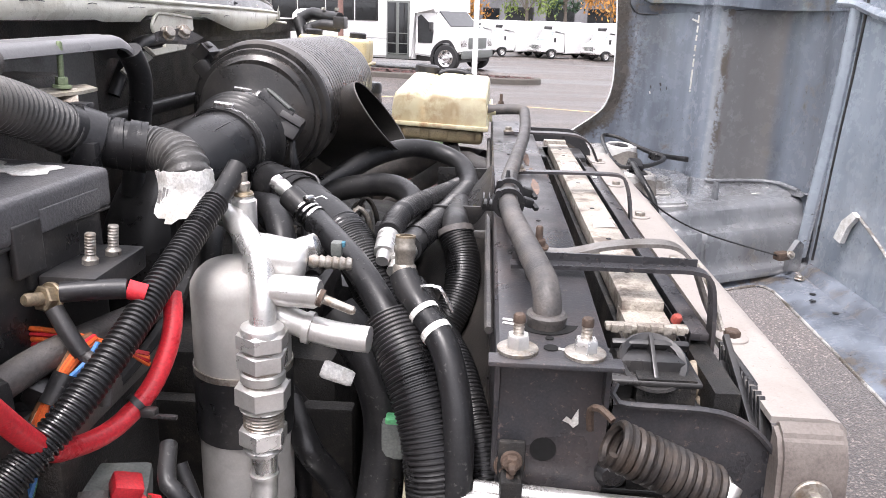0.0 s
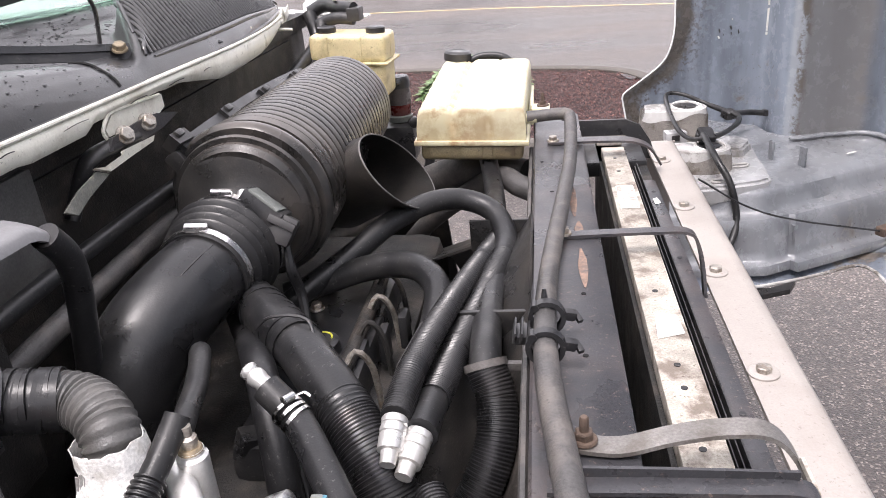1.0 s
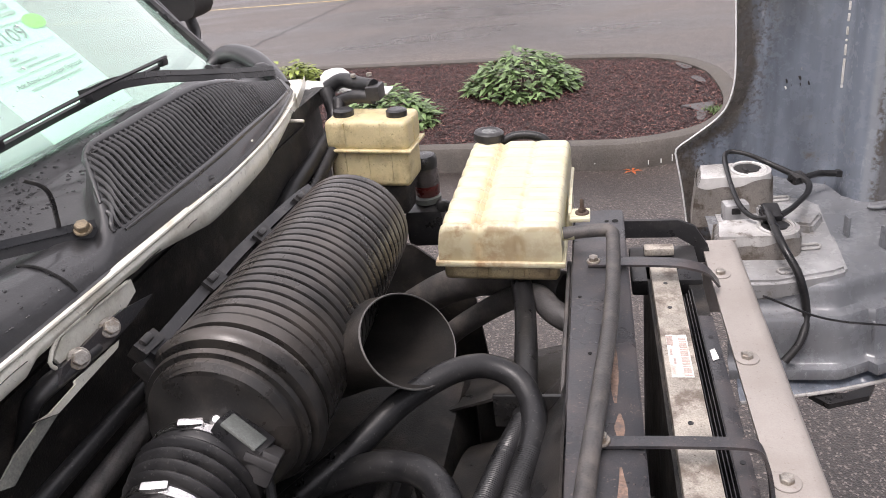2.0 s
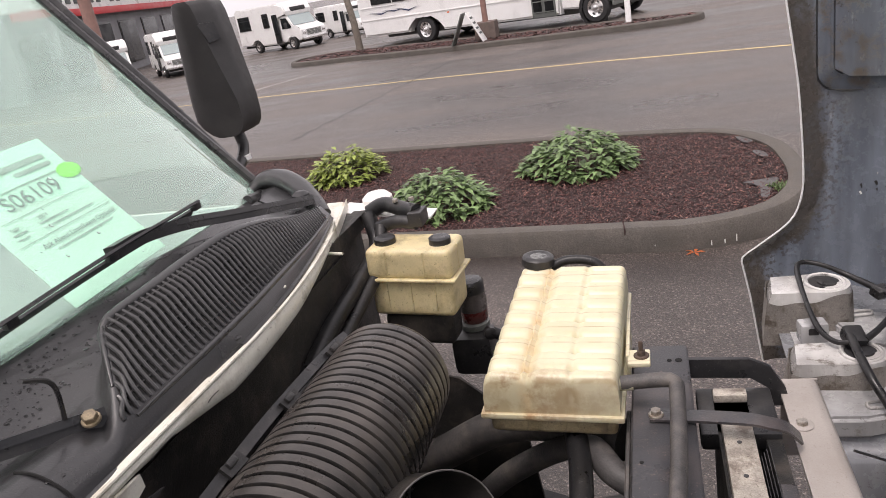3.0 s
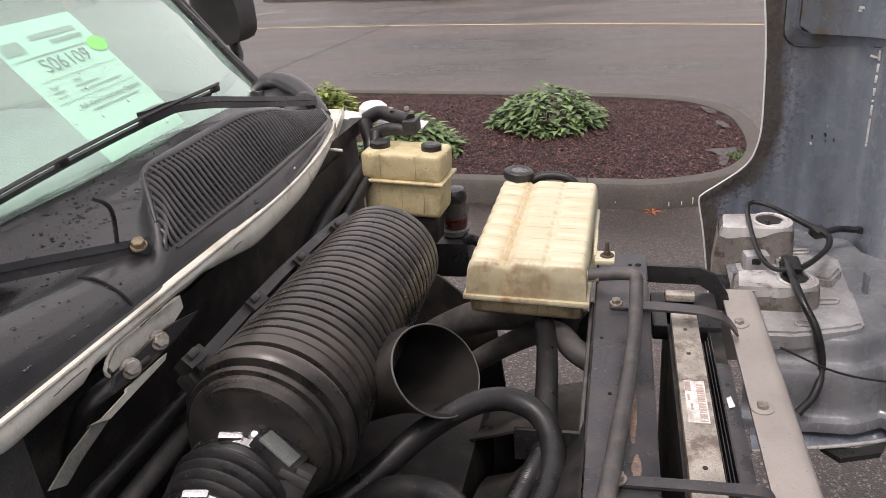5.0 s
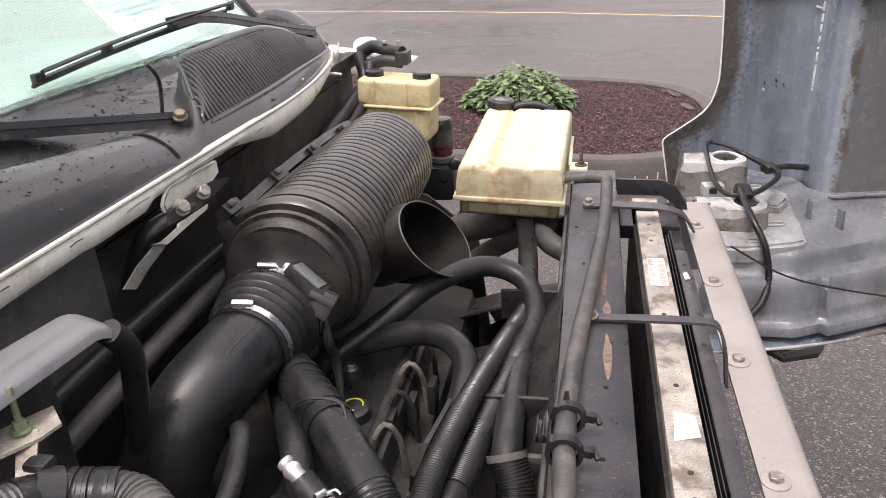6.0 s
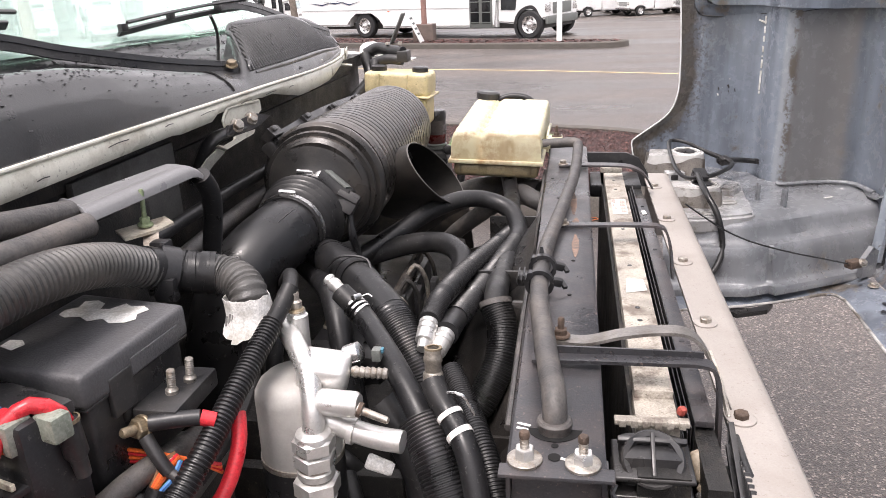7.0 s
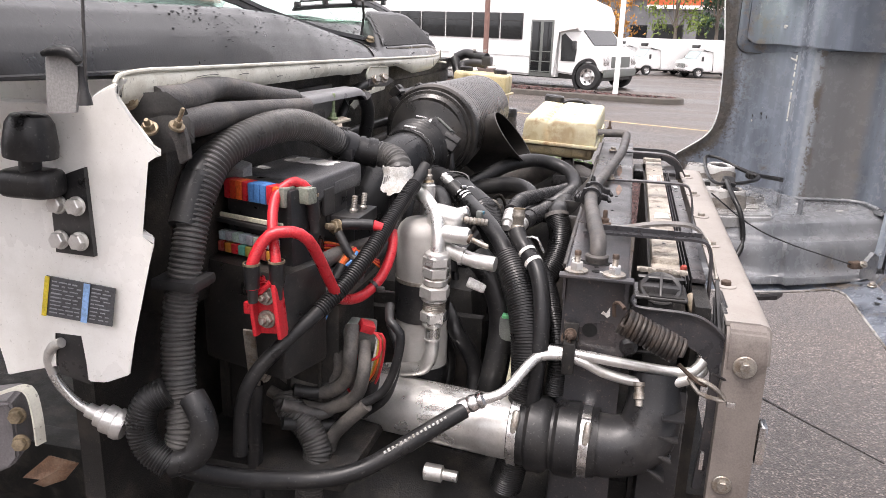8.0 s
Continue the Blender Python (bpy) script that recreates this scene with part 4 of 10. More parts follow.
def tree(at, h, rad, leaf, label, seed):
    rnd = random.Random(seed)
    th = thing("tree", at, label, "tree", "trees behind the lot")
    at = Vector(at)
    bm = T([at, at + Vector((0.05, 0, h * 0.3)), at + Vector((-0.1, 0.1, h * 0.7))], [0.16, 0.12, 0.05], seg=8, step=0.3)
    clumps = []
    for k in range(12):
        a, q = rnd.uniform(0, 6.28), rnd.uniform(0.3, 1)
        e = at + Vector((math.cos(a) * rad * q, math.sin(a) * rad * q, h * rnd.uniform(0.4, 0.95)))
        tube(bm, [at + Vector((0, 0, h * rnd.uniform(0.25, 0.5))), at.lerp(e, 0.6) + Vector((0, 0, h * 0.25)), e], [0.05, 0.03, 0.012], seg=6, step=0.3)
        clumps.append(e)
    part("trunk", bm, BARK, th)
    bm = bmesh.new()
    for c in clumps:
        cr = rad * rnd.uniform(0.35, 0.55)
        for k in range(150):
            p = c + Vector((rnd.gauss(0, 0.45), rnd.gauss(0, 0.45), rnd.gauss(0, 0.38))) * cr
            e = Euler((rnd.uniform(0, 6), rnd.uniform(0, 6), rnd.uniform(0, 6))).to_matrix()
            s = rnd.uniform(0.08, 0.18)
            bm.faces.new([bm.verts.new(p + e @ Vector(q)) for q in ((-s, 0, 0), (0, -s * 0.5, 0), (s, 0, 0), (0, s * 0.5, 0))])
    part("crown", bm, leaf, th, smooth=False)


AUT = mat("autumn_leaf", (0.42, 0.20, 0.04), 0.6, var=0.3, scale=2, per=0.5)
AUTG = mat("fading_green_leaf", (0.14, 0.20, 0.04), 0.6, var=0.3, scale=2, per=0.5)
for k, (x, y, h, r, lf, lb) in enumerate(((-2.0, 60, 5.2, 2.4, AUT, "orange autumn tree behind parked buses"), (3.2, 62, 6.5, 2.6, AUTG, "green tree behind parked buses"), (9.5, 60, 5.0, 2.4, AUT, "orange autumn tree behind parked buses"),
                                  (-14, 56, 6.0, 2.6, AUT, "yellow autumn tree beside a building"), (-18, 60, 6.5, 2.8, AUTG, "green tree beside a building"), (6.3, 63, 6.5, 1.4, mat("conifer_green", (0.04, 0.08, 0.045), 0.7, per=0.4), "slim dark conifer behind buses"))):
    tree((x, y, 0), h, r, lf, lb, 20 + k)

# ---- the open hood, tilted forward ----
hood = thing("hood", (0.95, 2.3, 1.0), "blue-grey inside of a tilted-forward hood with mud-stained edges", "hood")


def table(tab, v):
    """Linear look-up in a short table of pairs."""
    if v <= tab[0][0]:
        return tab[0][1]
    for (a, x0), (b, x1) in zip(tab, tab[1:]):
        if v <= b:
            return x0 + (x1 - x0) * (v - a) / (b - a)
    return tab[-1][1]


EDGE = ((1.00, 0.582), (1.20, 0.556), (1.305, 0.537), (1.316, 0.540), (1.345, 0.579), (1.385, 0.634), (1.412, 0.658), (1.45, 0.674), (1.50, 0.681), (1.60, 0.679), (1.73, 0.671), (1.86, 0.656), (2.0, 0.637), (2.8, 0.53))


def edge_x(z):
    return table(EDGE, z)


PLAN = spline([(0.690, 2.598, 0), (0.735, 2.604, 0), (0.775, 2.592, 0), (0.815, 2.562, 0), (0.860, 2.528, 0), (0.898, 2.510, 0), (0.914, 2.490, 0), (0.921, 2.450, 0), (0.929, 2.415, 0), (0.945, 2.396, 0), (0.970, 2.392, 0), (1.02, 2.402, 0), (1.09, 2.412, 0), (1.150, 2.400, 0), (1.185, 2.360, 0), (1.200, 2.29, 0), (1.203, 2.21, 0), (1.198, 2.13, 0)], 0.010)
ZS = [1.02, 1.08, 1.14, 1.18, 1.22] + [1.24 + 0.0125 * k for k in range(22)] + [1.53 + 0.05 * k for k in range(20)]


def wall_row(z, inset=0.0):
    ex = edge_x(z)
    r = [(ex, 2.588, z), (ex + 0.012, 2.593, z), (ex + 0.03, 2.598, z)]
    for k, p in enumerate(PLAN):
        if p.x > ex + 0.04 or k > 20:
            r.append((p.x, p.y - inset, z))
        else:
            r.append((ex + 0.035, 2.600, z))
    return r


bm = sheet(bmesh.new(), [wall_row(z) for z in ZS], 0.006)
uv = bm.loops.layers.uv.new("edge_distance")
rim = [(edge_x(0.99 + 0.015 * k), 0.99 + 0.015 * k) for k in range(122)]
gap = {v: min(math.hypot(v.co.x - x, v.co.z - z) for x, z in rim) for v in bm.verts}
for f in bm.faces:
    for lp in f.loops:
        lp[uv].uv = (gap[lp.vert], lp.vert.co.x)
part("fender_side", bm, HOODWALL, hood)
part("edge_lip", T([(edge_x(z) - 0.002, 2.585, z) for z in ZS[:5]] + [(edge_x(z) - 0.002, 2.585, z) for z in ZS[5::2]], 0.0024, seg=8, step=0.02), BUSWHITE, hood, "white painted edge lip")
rm = random.Random(31)
for k in range(11):
    x, z = 0.800 + 0.012 * (k % 4) + rm.uniform(-0.004, 0.004), 1.468 + 0.015 * (k // 4) + rm.uniform(-0.004, 0.004) + 0.006 * (k % 4)
    y = min((p.y for p in PLAN if abs(p.x - x) < 0.012), default=2.6)
    part("mud_mark", B((x, y - 0.001, z), (rm.uniform(0.003, 0.006), 0.0015, rm.uniform(0.003, 0.011)), 0.0005, Euler((0, rm.uniform(-0.5, 0.2), 0)).to_matrix()), GRIME if k % 5 else PAPERW, hood, "dark smear mark")
# raised inner panel with a rounded corner, standing proud of the wall
PAN = [p for p in PLAN if p.x > 0.742]
rows = []
for k in range(20):
    z = 1.738 + 0.05 * k
    rows.append([(p.x, p.y - 0.016, z + (0.018 * max(0.0, 1 - i / 3.0) if k == 0 else 0.0) - (0.014 * min(1.0, max(0.0, (p.x - 0.86) / 0.2)) if k == 0 else 0.0)) for i, p in enumerate(PAN)])
part("inner_panel", sheet(bmesh.new(), rows, 0.012), HOODIN, hood)
def seal_path(off, drop, corner, proud):
    """Round the panel's free corner and along its lower edge, a given way outside it."""
    x, z = 0.742 - off, 1.738 - drop
    pts = [Vector((x, 2.598 - proud, z + corner + 0.9)), Vector((x, 2.598 - proud, z + corner + 0.2)), Vector((x, 2.598 - proud, z + corner))]
    pts += [Vector((x + corner * (1 - math.cos(a)), 2.598 - proud, z + corner * (1 - math.sin(a)))) for a in (math.pi / 8, math.pi / 4, math.pi * 3 / 8)]
    run = [p for p in PLAN if p.x > 0.80][::3]
    return pts + [Vector((0.79, PLAN[10].y - proud - 0.004, z))] + [Vector((p.x, p.y - 0.002 - proud, z + 0.020 * min(1.0, max(0.0, (p.x - 0.82) / 0.2)))) for p in run]


part("panel_bevel", sheet(bmesh.new(), [seal_path(0.030, 0.032, 0.045, 0.001), seal_path(0.020, 0.020, 0.038, 0.007), seal_path(0.006, 0.006, 0.028, 0.009), seal_path(0.0, -0.004, 0.022, 0.017)], 0.003), HOODIN, hood, "folded step round the inner panel")
part("sealing_cord", T(seal_path(0.032, 0.034, 0.046, 0.002), 0.0024, seg=7), BLACK, hood, "thin black sealing cord")
part("latch_recess", prism(bmesh.new(), [(0.852, 2.480, 2.25), (0.852, 2.480, 1.925), (0.862, 2.478, 1.902), (0.882, 2.474, 1.895), (0.915, 2.440, 1.892), (0.945, 2.384, 1.892), (1.02, 2.388, 1.892), (1.02, 2.388, 2.25)], (0.0, 0.02, 0)), BLACK, hood, "dark recess in the inner panel")
for x, y, z, w_, h_ in ((0.868, 2.502, 1.845, 0.026, 0.012), (0.862, 2.500, 1.800, 0.030, 0.006), (0.875, 2.500, 1.803, 0.008, 0.030), (0.880, 2.500, 1.782, 0.006, 0.050), (0.853, 2.502, 1.797, 0.012, 0.010)):
    part("bare_paint_patch", B((x, y, z), (w_, 0.002, h_), 0.0008, Euler((0, 0.12, 0)).to_matrix()), PAPERW, hood)
for z0, z1 in ((1.476, 1.484), (1.486, 1.545), (1.553, 1.578), (1.585, 1.590), (1.60, 1.618), (1.63, 1.648), (1.655, 1.675), (1.682, 1.705)):
    part("paint_run", B((0.903, 2.4945, (z0 + z1) / 2), (0.0045, 0.006, z1 - z0), 0.0012), PAPERW, hood, "white paint run")
part("paint_run", B((0.894, 2.498, 1.690), (0.020, 0.006, 0.005), 0.0012, Euler((0, 0.4, 0)).to_matrix()), PAPERW, hood, "white paint run")
# the hood top, now upright ahead of the grille opening
rows = []
for k in range(14):
    z = 1.045 + 0.135 * k
    f = k / 13
    rows.append([(1.195 + 0.01 * f, 2.105, z), (1.205 + 0.02 * f, 2.0, z), (1.213 + 0.03 * f, 1.7, z), (1.218 + 0.03 * f, 1.3, z), (1.22 + 0.03 * f, 0.8, z), (1.22 + 0.03 * f, 0.1, z), (1.21, -0.3, z)])
part("top_panel", sheet(bmesh.new(), rows, 0.01), HOODTOP, hood)
part("seam_rib", T([(1.168, 2.135, 1.07), (1.180, 2.115, 1.4), (1.184, 2.10, 1.66), (1.186, 2.09, 2.3)], 0.021, seg=12, flat=0.75), HOODTOP, hood)
part("seam_cord", T([(1.186, 2.092, 1.07), (1.190, 2.080, 1.4), (1.192, 2.066, 1.66), (1.194, 2.055, 2.3)], 0.004, seg=8), BLACK, hood, "black sealing cord")
part("top_seal", T([(1.16, 2.14, 1.742), (1.182, 2.095, 1.738), (1.190, 2.03, 1.722), (1.20, 1.95, 1.705), (1.205, 1.80, 1.70)], 0.016, seg=10, flat=0.8), HOODTOP, hood, "folded rubber seal")


def nose_edge(x):
    """Where the nose shelf breaks over its front edge."""
    return 2.045 if x < 0.80 else 2.045 + (x - 0.80) * 0.515


# nose shelf, breaking over in two folds to the grille opening
XS = [0.585 + 0.0125 * k for k in range(50)]
FALL = ((0.0, 1.200), (-0.007, 1.196), (-0.013, 1.186), (-0.021, 1.166), (-0.030, 1.154), (-0.046, 1.149), (-0.056, 1.147), (-0.063, 1.139), (-0.070, 1.110), (-0.076, 1.076), (-0.082, 1.057), (-0.092, 1.050), (-0.108, 1.047), (-0.113, 1.040), (-0.114, 1.026))
rows = []
for x in XS:
    y0, s = nose_edge(x), 1.0 if x > 0.86 else 0.80
    back = min((p.y for p in PLAN if abs(p.x - x) < 0.02 and p.y > 2.2), default=2.60) + 0.01
    r = [(x, back, 1.226), (x, y0 + (back - y0) * 0.7, 1.220), (x, y0 + (back - y0) * 0.35, 1.213), (x, y0 + 0.03, 1.208)]
    dip = 0.010 * max(0.0, 1 - abs(x - 0.95) / 0.10)
    r += [(x, y0 + dy * s, z - (dip if -0.03 < dy < -0.01 else 0)) for dy, z in FALL]
    rows.append(r)
part("nose_panel", sheet(bmesh.new(), rows, 0.005), NOSEM, hood, "dusty grey nose moulding")
part("shelf_bead", T([(0.945, 2.350, 1.232), (0.965, 2.345, 1.230), (1.05, 2.365, 1.230), (1.13, 2.368, 1.230), (1.165, 2.335, 1.230), (1.185, 2.26, 1.228)], 0.008, seg=10, flat=0.7), NOSEM, hood)
part("corner_gusset", prism(bmesh.new(), [(0.925, 2.475, 1.222), (0.945, 2.40, 1.222), (0.940, 2.402, 1.315), (0.927, 2.44, 1.29)], (-0.006, -0.002, 0)), NOSEM, hood)
for x, y, rz in ((0.868, 2.235, 10), (0.925, 2.175, 22), (0.868, 2.02, 10)):
    part("clip", B((x, y, 1.235 if y > 2.1 else 1.10), (0.006, 0.022, 0.05), 0.002, Euler((0, 0, radians(rz))).to_matrix()), NOSEM, hood)
for x, y, w_, a in ((1.06, 2.24, 0.03, 0.5),):
    part("bare_paint_patch", B((x, y, 1.2185), (w_, 0.006, 0.001), 0, Euler((0, 0, a)).to_matrix()), PAPERW, hood)
# lamp brackets: D-shaped plates on hollow boxes


def lamp_box(x0, y0, xc, yc, z, r, h):
    n = 14
    rim = [(x0, yc - r * 0.86), (xc, yc - r)] + [(xc + r * math.sin(a), yc - r * math.cos(a)) for a in (math.pi * (k + 1) / n for k in range(n - 1))] + [(xc, yc + r), (x0 + 0.01, yc + r * 0.9)]
    fine = []
    for (xa, ya), (xb, yb) in zip(rim, rim[1:] + rim[:1]):
        k = max(1, int(math.hypot(xb - xa, yb - ya) / 0.009))
        fine += [(xa + (xb - xa) * i / k, ya + (yb - ya) * i / k) for i in range(k)]
    rim = fine
    bm = bmesh.new()
    loops = [[bm.verts.new((xc + (x - xc) * s, yc + (y - yc) * s, zz)) for x, y in rim] for s, zz in ((1.16, z - h), (1.05, z - 0.02), (1.0, z - 0.006), (0.985, z))]
    for a, b in zip(loops, loops[1:]):
        for k in range(len(rim)):
            j = (k + 1) % len(rim)
            bm.faces.new((a[k], a[j], b[j], b[k]))
    bm.faces.new(loops[-1])
    ob = part("lamp_bracket", bm, HOODPALE, hood, "dusty white plastic lamp bracket")
    bm = bmesh.new()
    tops = [z - 0.018 - 0.008 * math.sin(k * 0.31) - 0.004 * math.sin(k * 0.77) for k in range(len(rim))]
    loops = [[bm.verts.new((xc + (x - xc) * s, yc + (y - yc) * s, zz if zz else tops[k])) for k, (x, y) in enumerate(rim)] for s, zz in ((1.175, z - h), (1.115, z - 0.055), (1.075, 0))]
    for a, b in zip(loops, loops[1:]):
        for k in range(len(rim)):
            j = (k + 1) % len(rim)
            bm.faces.new((a[k], a[j], b[j], b[k]))
    part("mud_coat", bm, HOODEDGE, ob, "dried brown mud down the sides")
    c = Vector((xc, yc, z))
    part("lamp_socket", rev(bmesh.new(), c, (0.05, -0.06, 1), [(-0.004, r * 0.86), (0.004, r * 0.84), (0.006, r * 0.76), (0.004, r * 0.68), (-0.004, r * 0.66)], 32, caps=False), HOODPALE, ob)
    part("bulb_hole", rev(bmesh.new(), c + Vector((0, 0, 0.0005)), (0.05, -0.06, 1), [(0, r * 0.66), (0.0008, r * 0.60)], 28), BLACK, ob, "dark open bulb hole")
    part("bulb", rev(bmesh.new(), c + Vector((0.004, 0, 0.001)), (0.05, -0.06, 1), [(0, r * 0.40), (0.004, r * 0.38), (0.006, r * 0.25)], 20), BLACK, ob, "black bulb holder")
    return ob


lamp_box(0.572, 2.40, 0.690, 2.415, 1.312, 0.052, 0.125)
lamp_box(0.580, 2.16, 0.705, 2.165, 1.275, 0.047, 0.085)
bm = prism(bmesh.new(), [(0.60, 2.50, 1.175), (0.795, 2.50, 1.175), (0.856, 2.39, 1.175), (0.828, 2.072, 1.175), (0.80, 2.055, 1.175), (0.685, 2.020, 1.175), (0.60, 2.020, 1.175)], (0, 0, 0.046))
bmesh.ops.bevel(bm, geom=bm.edges[:], offset=0.008, segments=3, affect="EDGES")
part("lamp_platform", bm, SILVERP, hood, "dusty white lamp platform")
bm = prism(bmesh.new(), [(0.70, 2.36, 1.215), (0.80, 2.36, 1.215), (0.838, 2.30, 1.215), (0.800, 2.235, 1.215), (0.73, 2.26, 1.215)], (-0.004, 0.0, 0.028))
bmesh.ops.bevel(bm, geom=bm.edges[:], offset=0.006, segments=2, affect="EDGES")
part("platform_step", bm, SILVERP, hood, "raised step of the lamp platform")
part("adjuster", B((0.640, 2.285, 1.262), (0.055, 0.040, 0.045), 0.006, Euler((0, 0, 0.15)).to_matrix()), SILVERP, hood, "white plastic lamp adjuster")
part("adjuster_slot", B((0.638, 2.268, 1.270), (0.022, 0.010, 0.016), 0.002), BLACK, hood)
for c in ((0.775, 2.165, 1.224), (0.712, 2.062, 1.223), (0.770, 2.43, 1.225)):
    part("slot_frame", T([Vector(c) + Vector(q) for q in ((-0.020, -0.012, 0), (0.018, -0.006, 0), (0.018, 0.012, 0), (-0.020, 0.006, 0), (-0.020, -0.012, 0))], 0.0032, seg=6), HOODPALE, hood)
part("lamp_wire", T([(0.692, 2.165, 1.298), (0.662, 2.185, 1.290), (0.640, 2.230, 1.300), (0.634, 2.33, 1.318), (0.640, 2.455, 1.332), (0.660, 2.485, 1.335), (0.70, 2.475, 1.328), (0.745, 2.46, 1.308), (0.79, 2.41, 1.296), (0.815, 2.375, 1.290), (0.800, 2.31, 1.290), (0.755, 2.235, 1.290), (0.715, 2.180, 1.294)], [0.0052, 0.0062, 0.005, 0.0065, 0.0052, 0.0075, 0.0075, 0.006, 0.007]), RUBBER, hood)
part("lamp_wire", T([(0.815, 2.40, 1.290), (0.86, 2.45, 1.278), (0.915, 2.462, 1.270)], 0.008), RUBBER, hood)
part("wire_plug", B((0.800, 2.405, 1.288), (0.034, 0.030, 0.022), 0.004, Euler((0.2, 0, 0.5)).to_matrix()), BLACK, hood)
part("wire_plug", B((0.925, 2.464, 1.270), (0.05, 0.018, 0.016), 0.003, Euler((0, 0.1, 0.15)).to_matrix()), BLACK, hood)
part("lamp_wire", T([(0.690, 2.185, 1.300), (0.692, 2.130, 1.292), (0.700, 2.065, 1.272), (0.724, 2.024, 1.225), (0.738, 2.008, 1.15), (0.722, 1.975, 1.105), (0.69, 1.955, 1.07)], 0.0082), RUBBER, hood)
part("bulb_plug", B((0.698, 2.195, 1.292), (0.038, 0.044, 0.030), 0.007, Euler((0.4, 0.1, 0.2)).to_matrix()), BLACK, hood)
part("cable_anchor", B((1.078, 2.035, 1.095), (0.040, 0.026, 0.022), 0.005, Euler((0, 0, 0.5)).to_matrix()), RUST, hood)
part("anchor_bolt", bolt(bmesh.new(), (1.098, 2.030, 1.100), (0.3, -0.7, 0.6), 0.008, 0.012), STEEL, hood)
part("anchor_bracket", prism(bmesh.new(), [(1.115, 2.07, 1.04), (1.16, 2.10, 1.04), (1.16, 2.10, 1.11), (1.14, 2.085, 1.125), (1.115, 2.07, 1.09)], (-0.008, 0.012, 0)), NOSEM, hood)
part("anchor_bolt", bolt(bmesh.new(), (1.135, 2.035, 1.032), (0, 0, 1), 0.009, 0.014), STEEL, hood)
# frame of the grille opening, lying flat
INNER = [(0.60, 1.905, 1.0), (0.785, 1.947, 1.0), (0.912, 1.988, 1.002), (1.010, 2.030, 1.004), (1.038, 2.030, 1.004), (1.052, 2.005, 1.004), (1.056, 1.95, 1.004), (1.050, 1.6, 1.004), (1.040, 1.2, 1.004), (1.035, 0.6, 1.004), (1.035, -0.2, 1.004)]
RING = [(0.60, 1.945, 1.012), (0.785, 1.987, 1.012), (0.905, 2.025, 1.014), (1.015, 2.070, 1.016), (1.065, 2.075, 1.016), (1.085, 2.03, 1.016), (1.090, 1.95, 1.016), (1.085, 1.6, 1.016), (1.078, 1.2, 1.016), (1.075, 0.6, 1.016), (1.075, -0.2, 1.016)]
OUTER = [(0.60, 1.970, 1.040), (0.785, 1.998, 1.040), (0.900, 2.040, 1.040), (1.015, 2.095, 1.040), (1.100, 2.120, 1.040), (1.140, 2.10, 1.030), (1.160, 1.98, 1.026), (1.160, 1.6, 1.026), (1.155, 1.2, 1.026), (1.15, 0.6, 1.026), (1.15, -0.2, 1.026)]
part("opening_frame", sheet(bmesh.new(), [INNER, RING, OUTER], 0.004), HOODIN, hood)
part("opening_trim", T([Vector(p) + Vector((0, 0, 0.003)) for p in INNER], 0.0042, seg=8), HOODPALE, hood, "white edge of the grille opening")
part("top_border", sheet(bmesh.new(), [[(1.158, 2.10, 1.030), (1.160, 1.98, 1.029), (1.160, 1.6, 1.029), (1.155, 0.6, 1.029), (1.15, -0.2, 1.029)], [(1.172, 2.10, 1.050), (1.176, 1.98, 1.050), (1.176, 1.6, 1.050), (1.172, 0.6, 1.050), (1.17, -0.2, 1.050)], [(1.195, 2.10, 1.062), (1.206, 1.98, 1.062), (1.214, 1.6, 1.062), (1.219, 0.6, 1.062), (1.21, -0.2, 1.062)]], 0.004), HOODIN, hood)
for x, y in ((1.128, 1.93), (1.108, 1.88), (1.13, 1.80)):
    part("punched_hole", rev(bmesh.new(), (x, y, 1.0275), (0, 0, 1), [(0, 0.008), (0.001, 0.008)], 14), BLACK, hood)
part("hinge_flap", prism(bmesh.new(), [(0.74, 1.945, 0.985), (0.81, 1.945, 0.988), (0.872, 1.972, 0.990), (0.85, 1.935, 0.988), (0.77, 1.912, 0.984)], (0, 0, 0.012)), BLACK, hood)
part("torn_foam", prism(bmesh.new(), [(1.190, 1.985, 1.165), (1.193, 1.965, 1.215), (1.196, 1.925, 1.248), (1.198, 1.905, 1.240), (1.195, 1.935, 1.205), (1.192, 1.950, 1.160)], (-0.012, 0, 0)), PAPERW, hood)
part("drain_tube", T([(1.196, 1.915, 1.24), (1.200, 1.82, 1.205), (1.206, 1.65, 1.135), (1.21, 1.5, 1.08)], 0.004, seg=8), HOODPALE, hood, "pale drain tube")
solo("hood_cable", T([(0.60, 1.77, 1.335), (0.72, 1.85, 1.24), (0.85, 1.93, 1.172), (1.07, 2.03, 1.095)], 0.0022, seg=6), BLACK, "thin black hood restraint cable, taut", "cable", "hood cables")
solo("hood_cable", T([(0.500, 0.595, 1.308), (0.580, 0.678, 1.245), (0.750, 1.039, 1.035), (1.060, 1.461, 0.743)], 0.0022, seg=6), BLACK, "thin black hood restraint cable, taut", "cable", "hood cables")

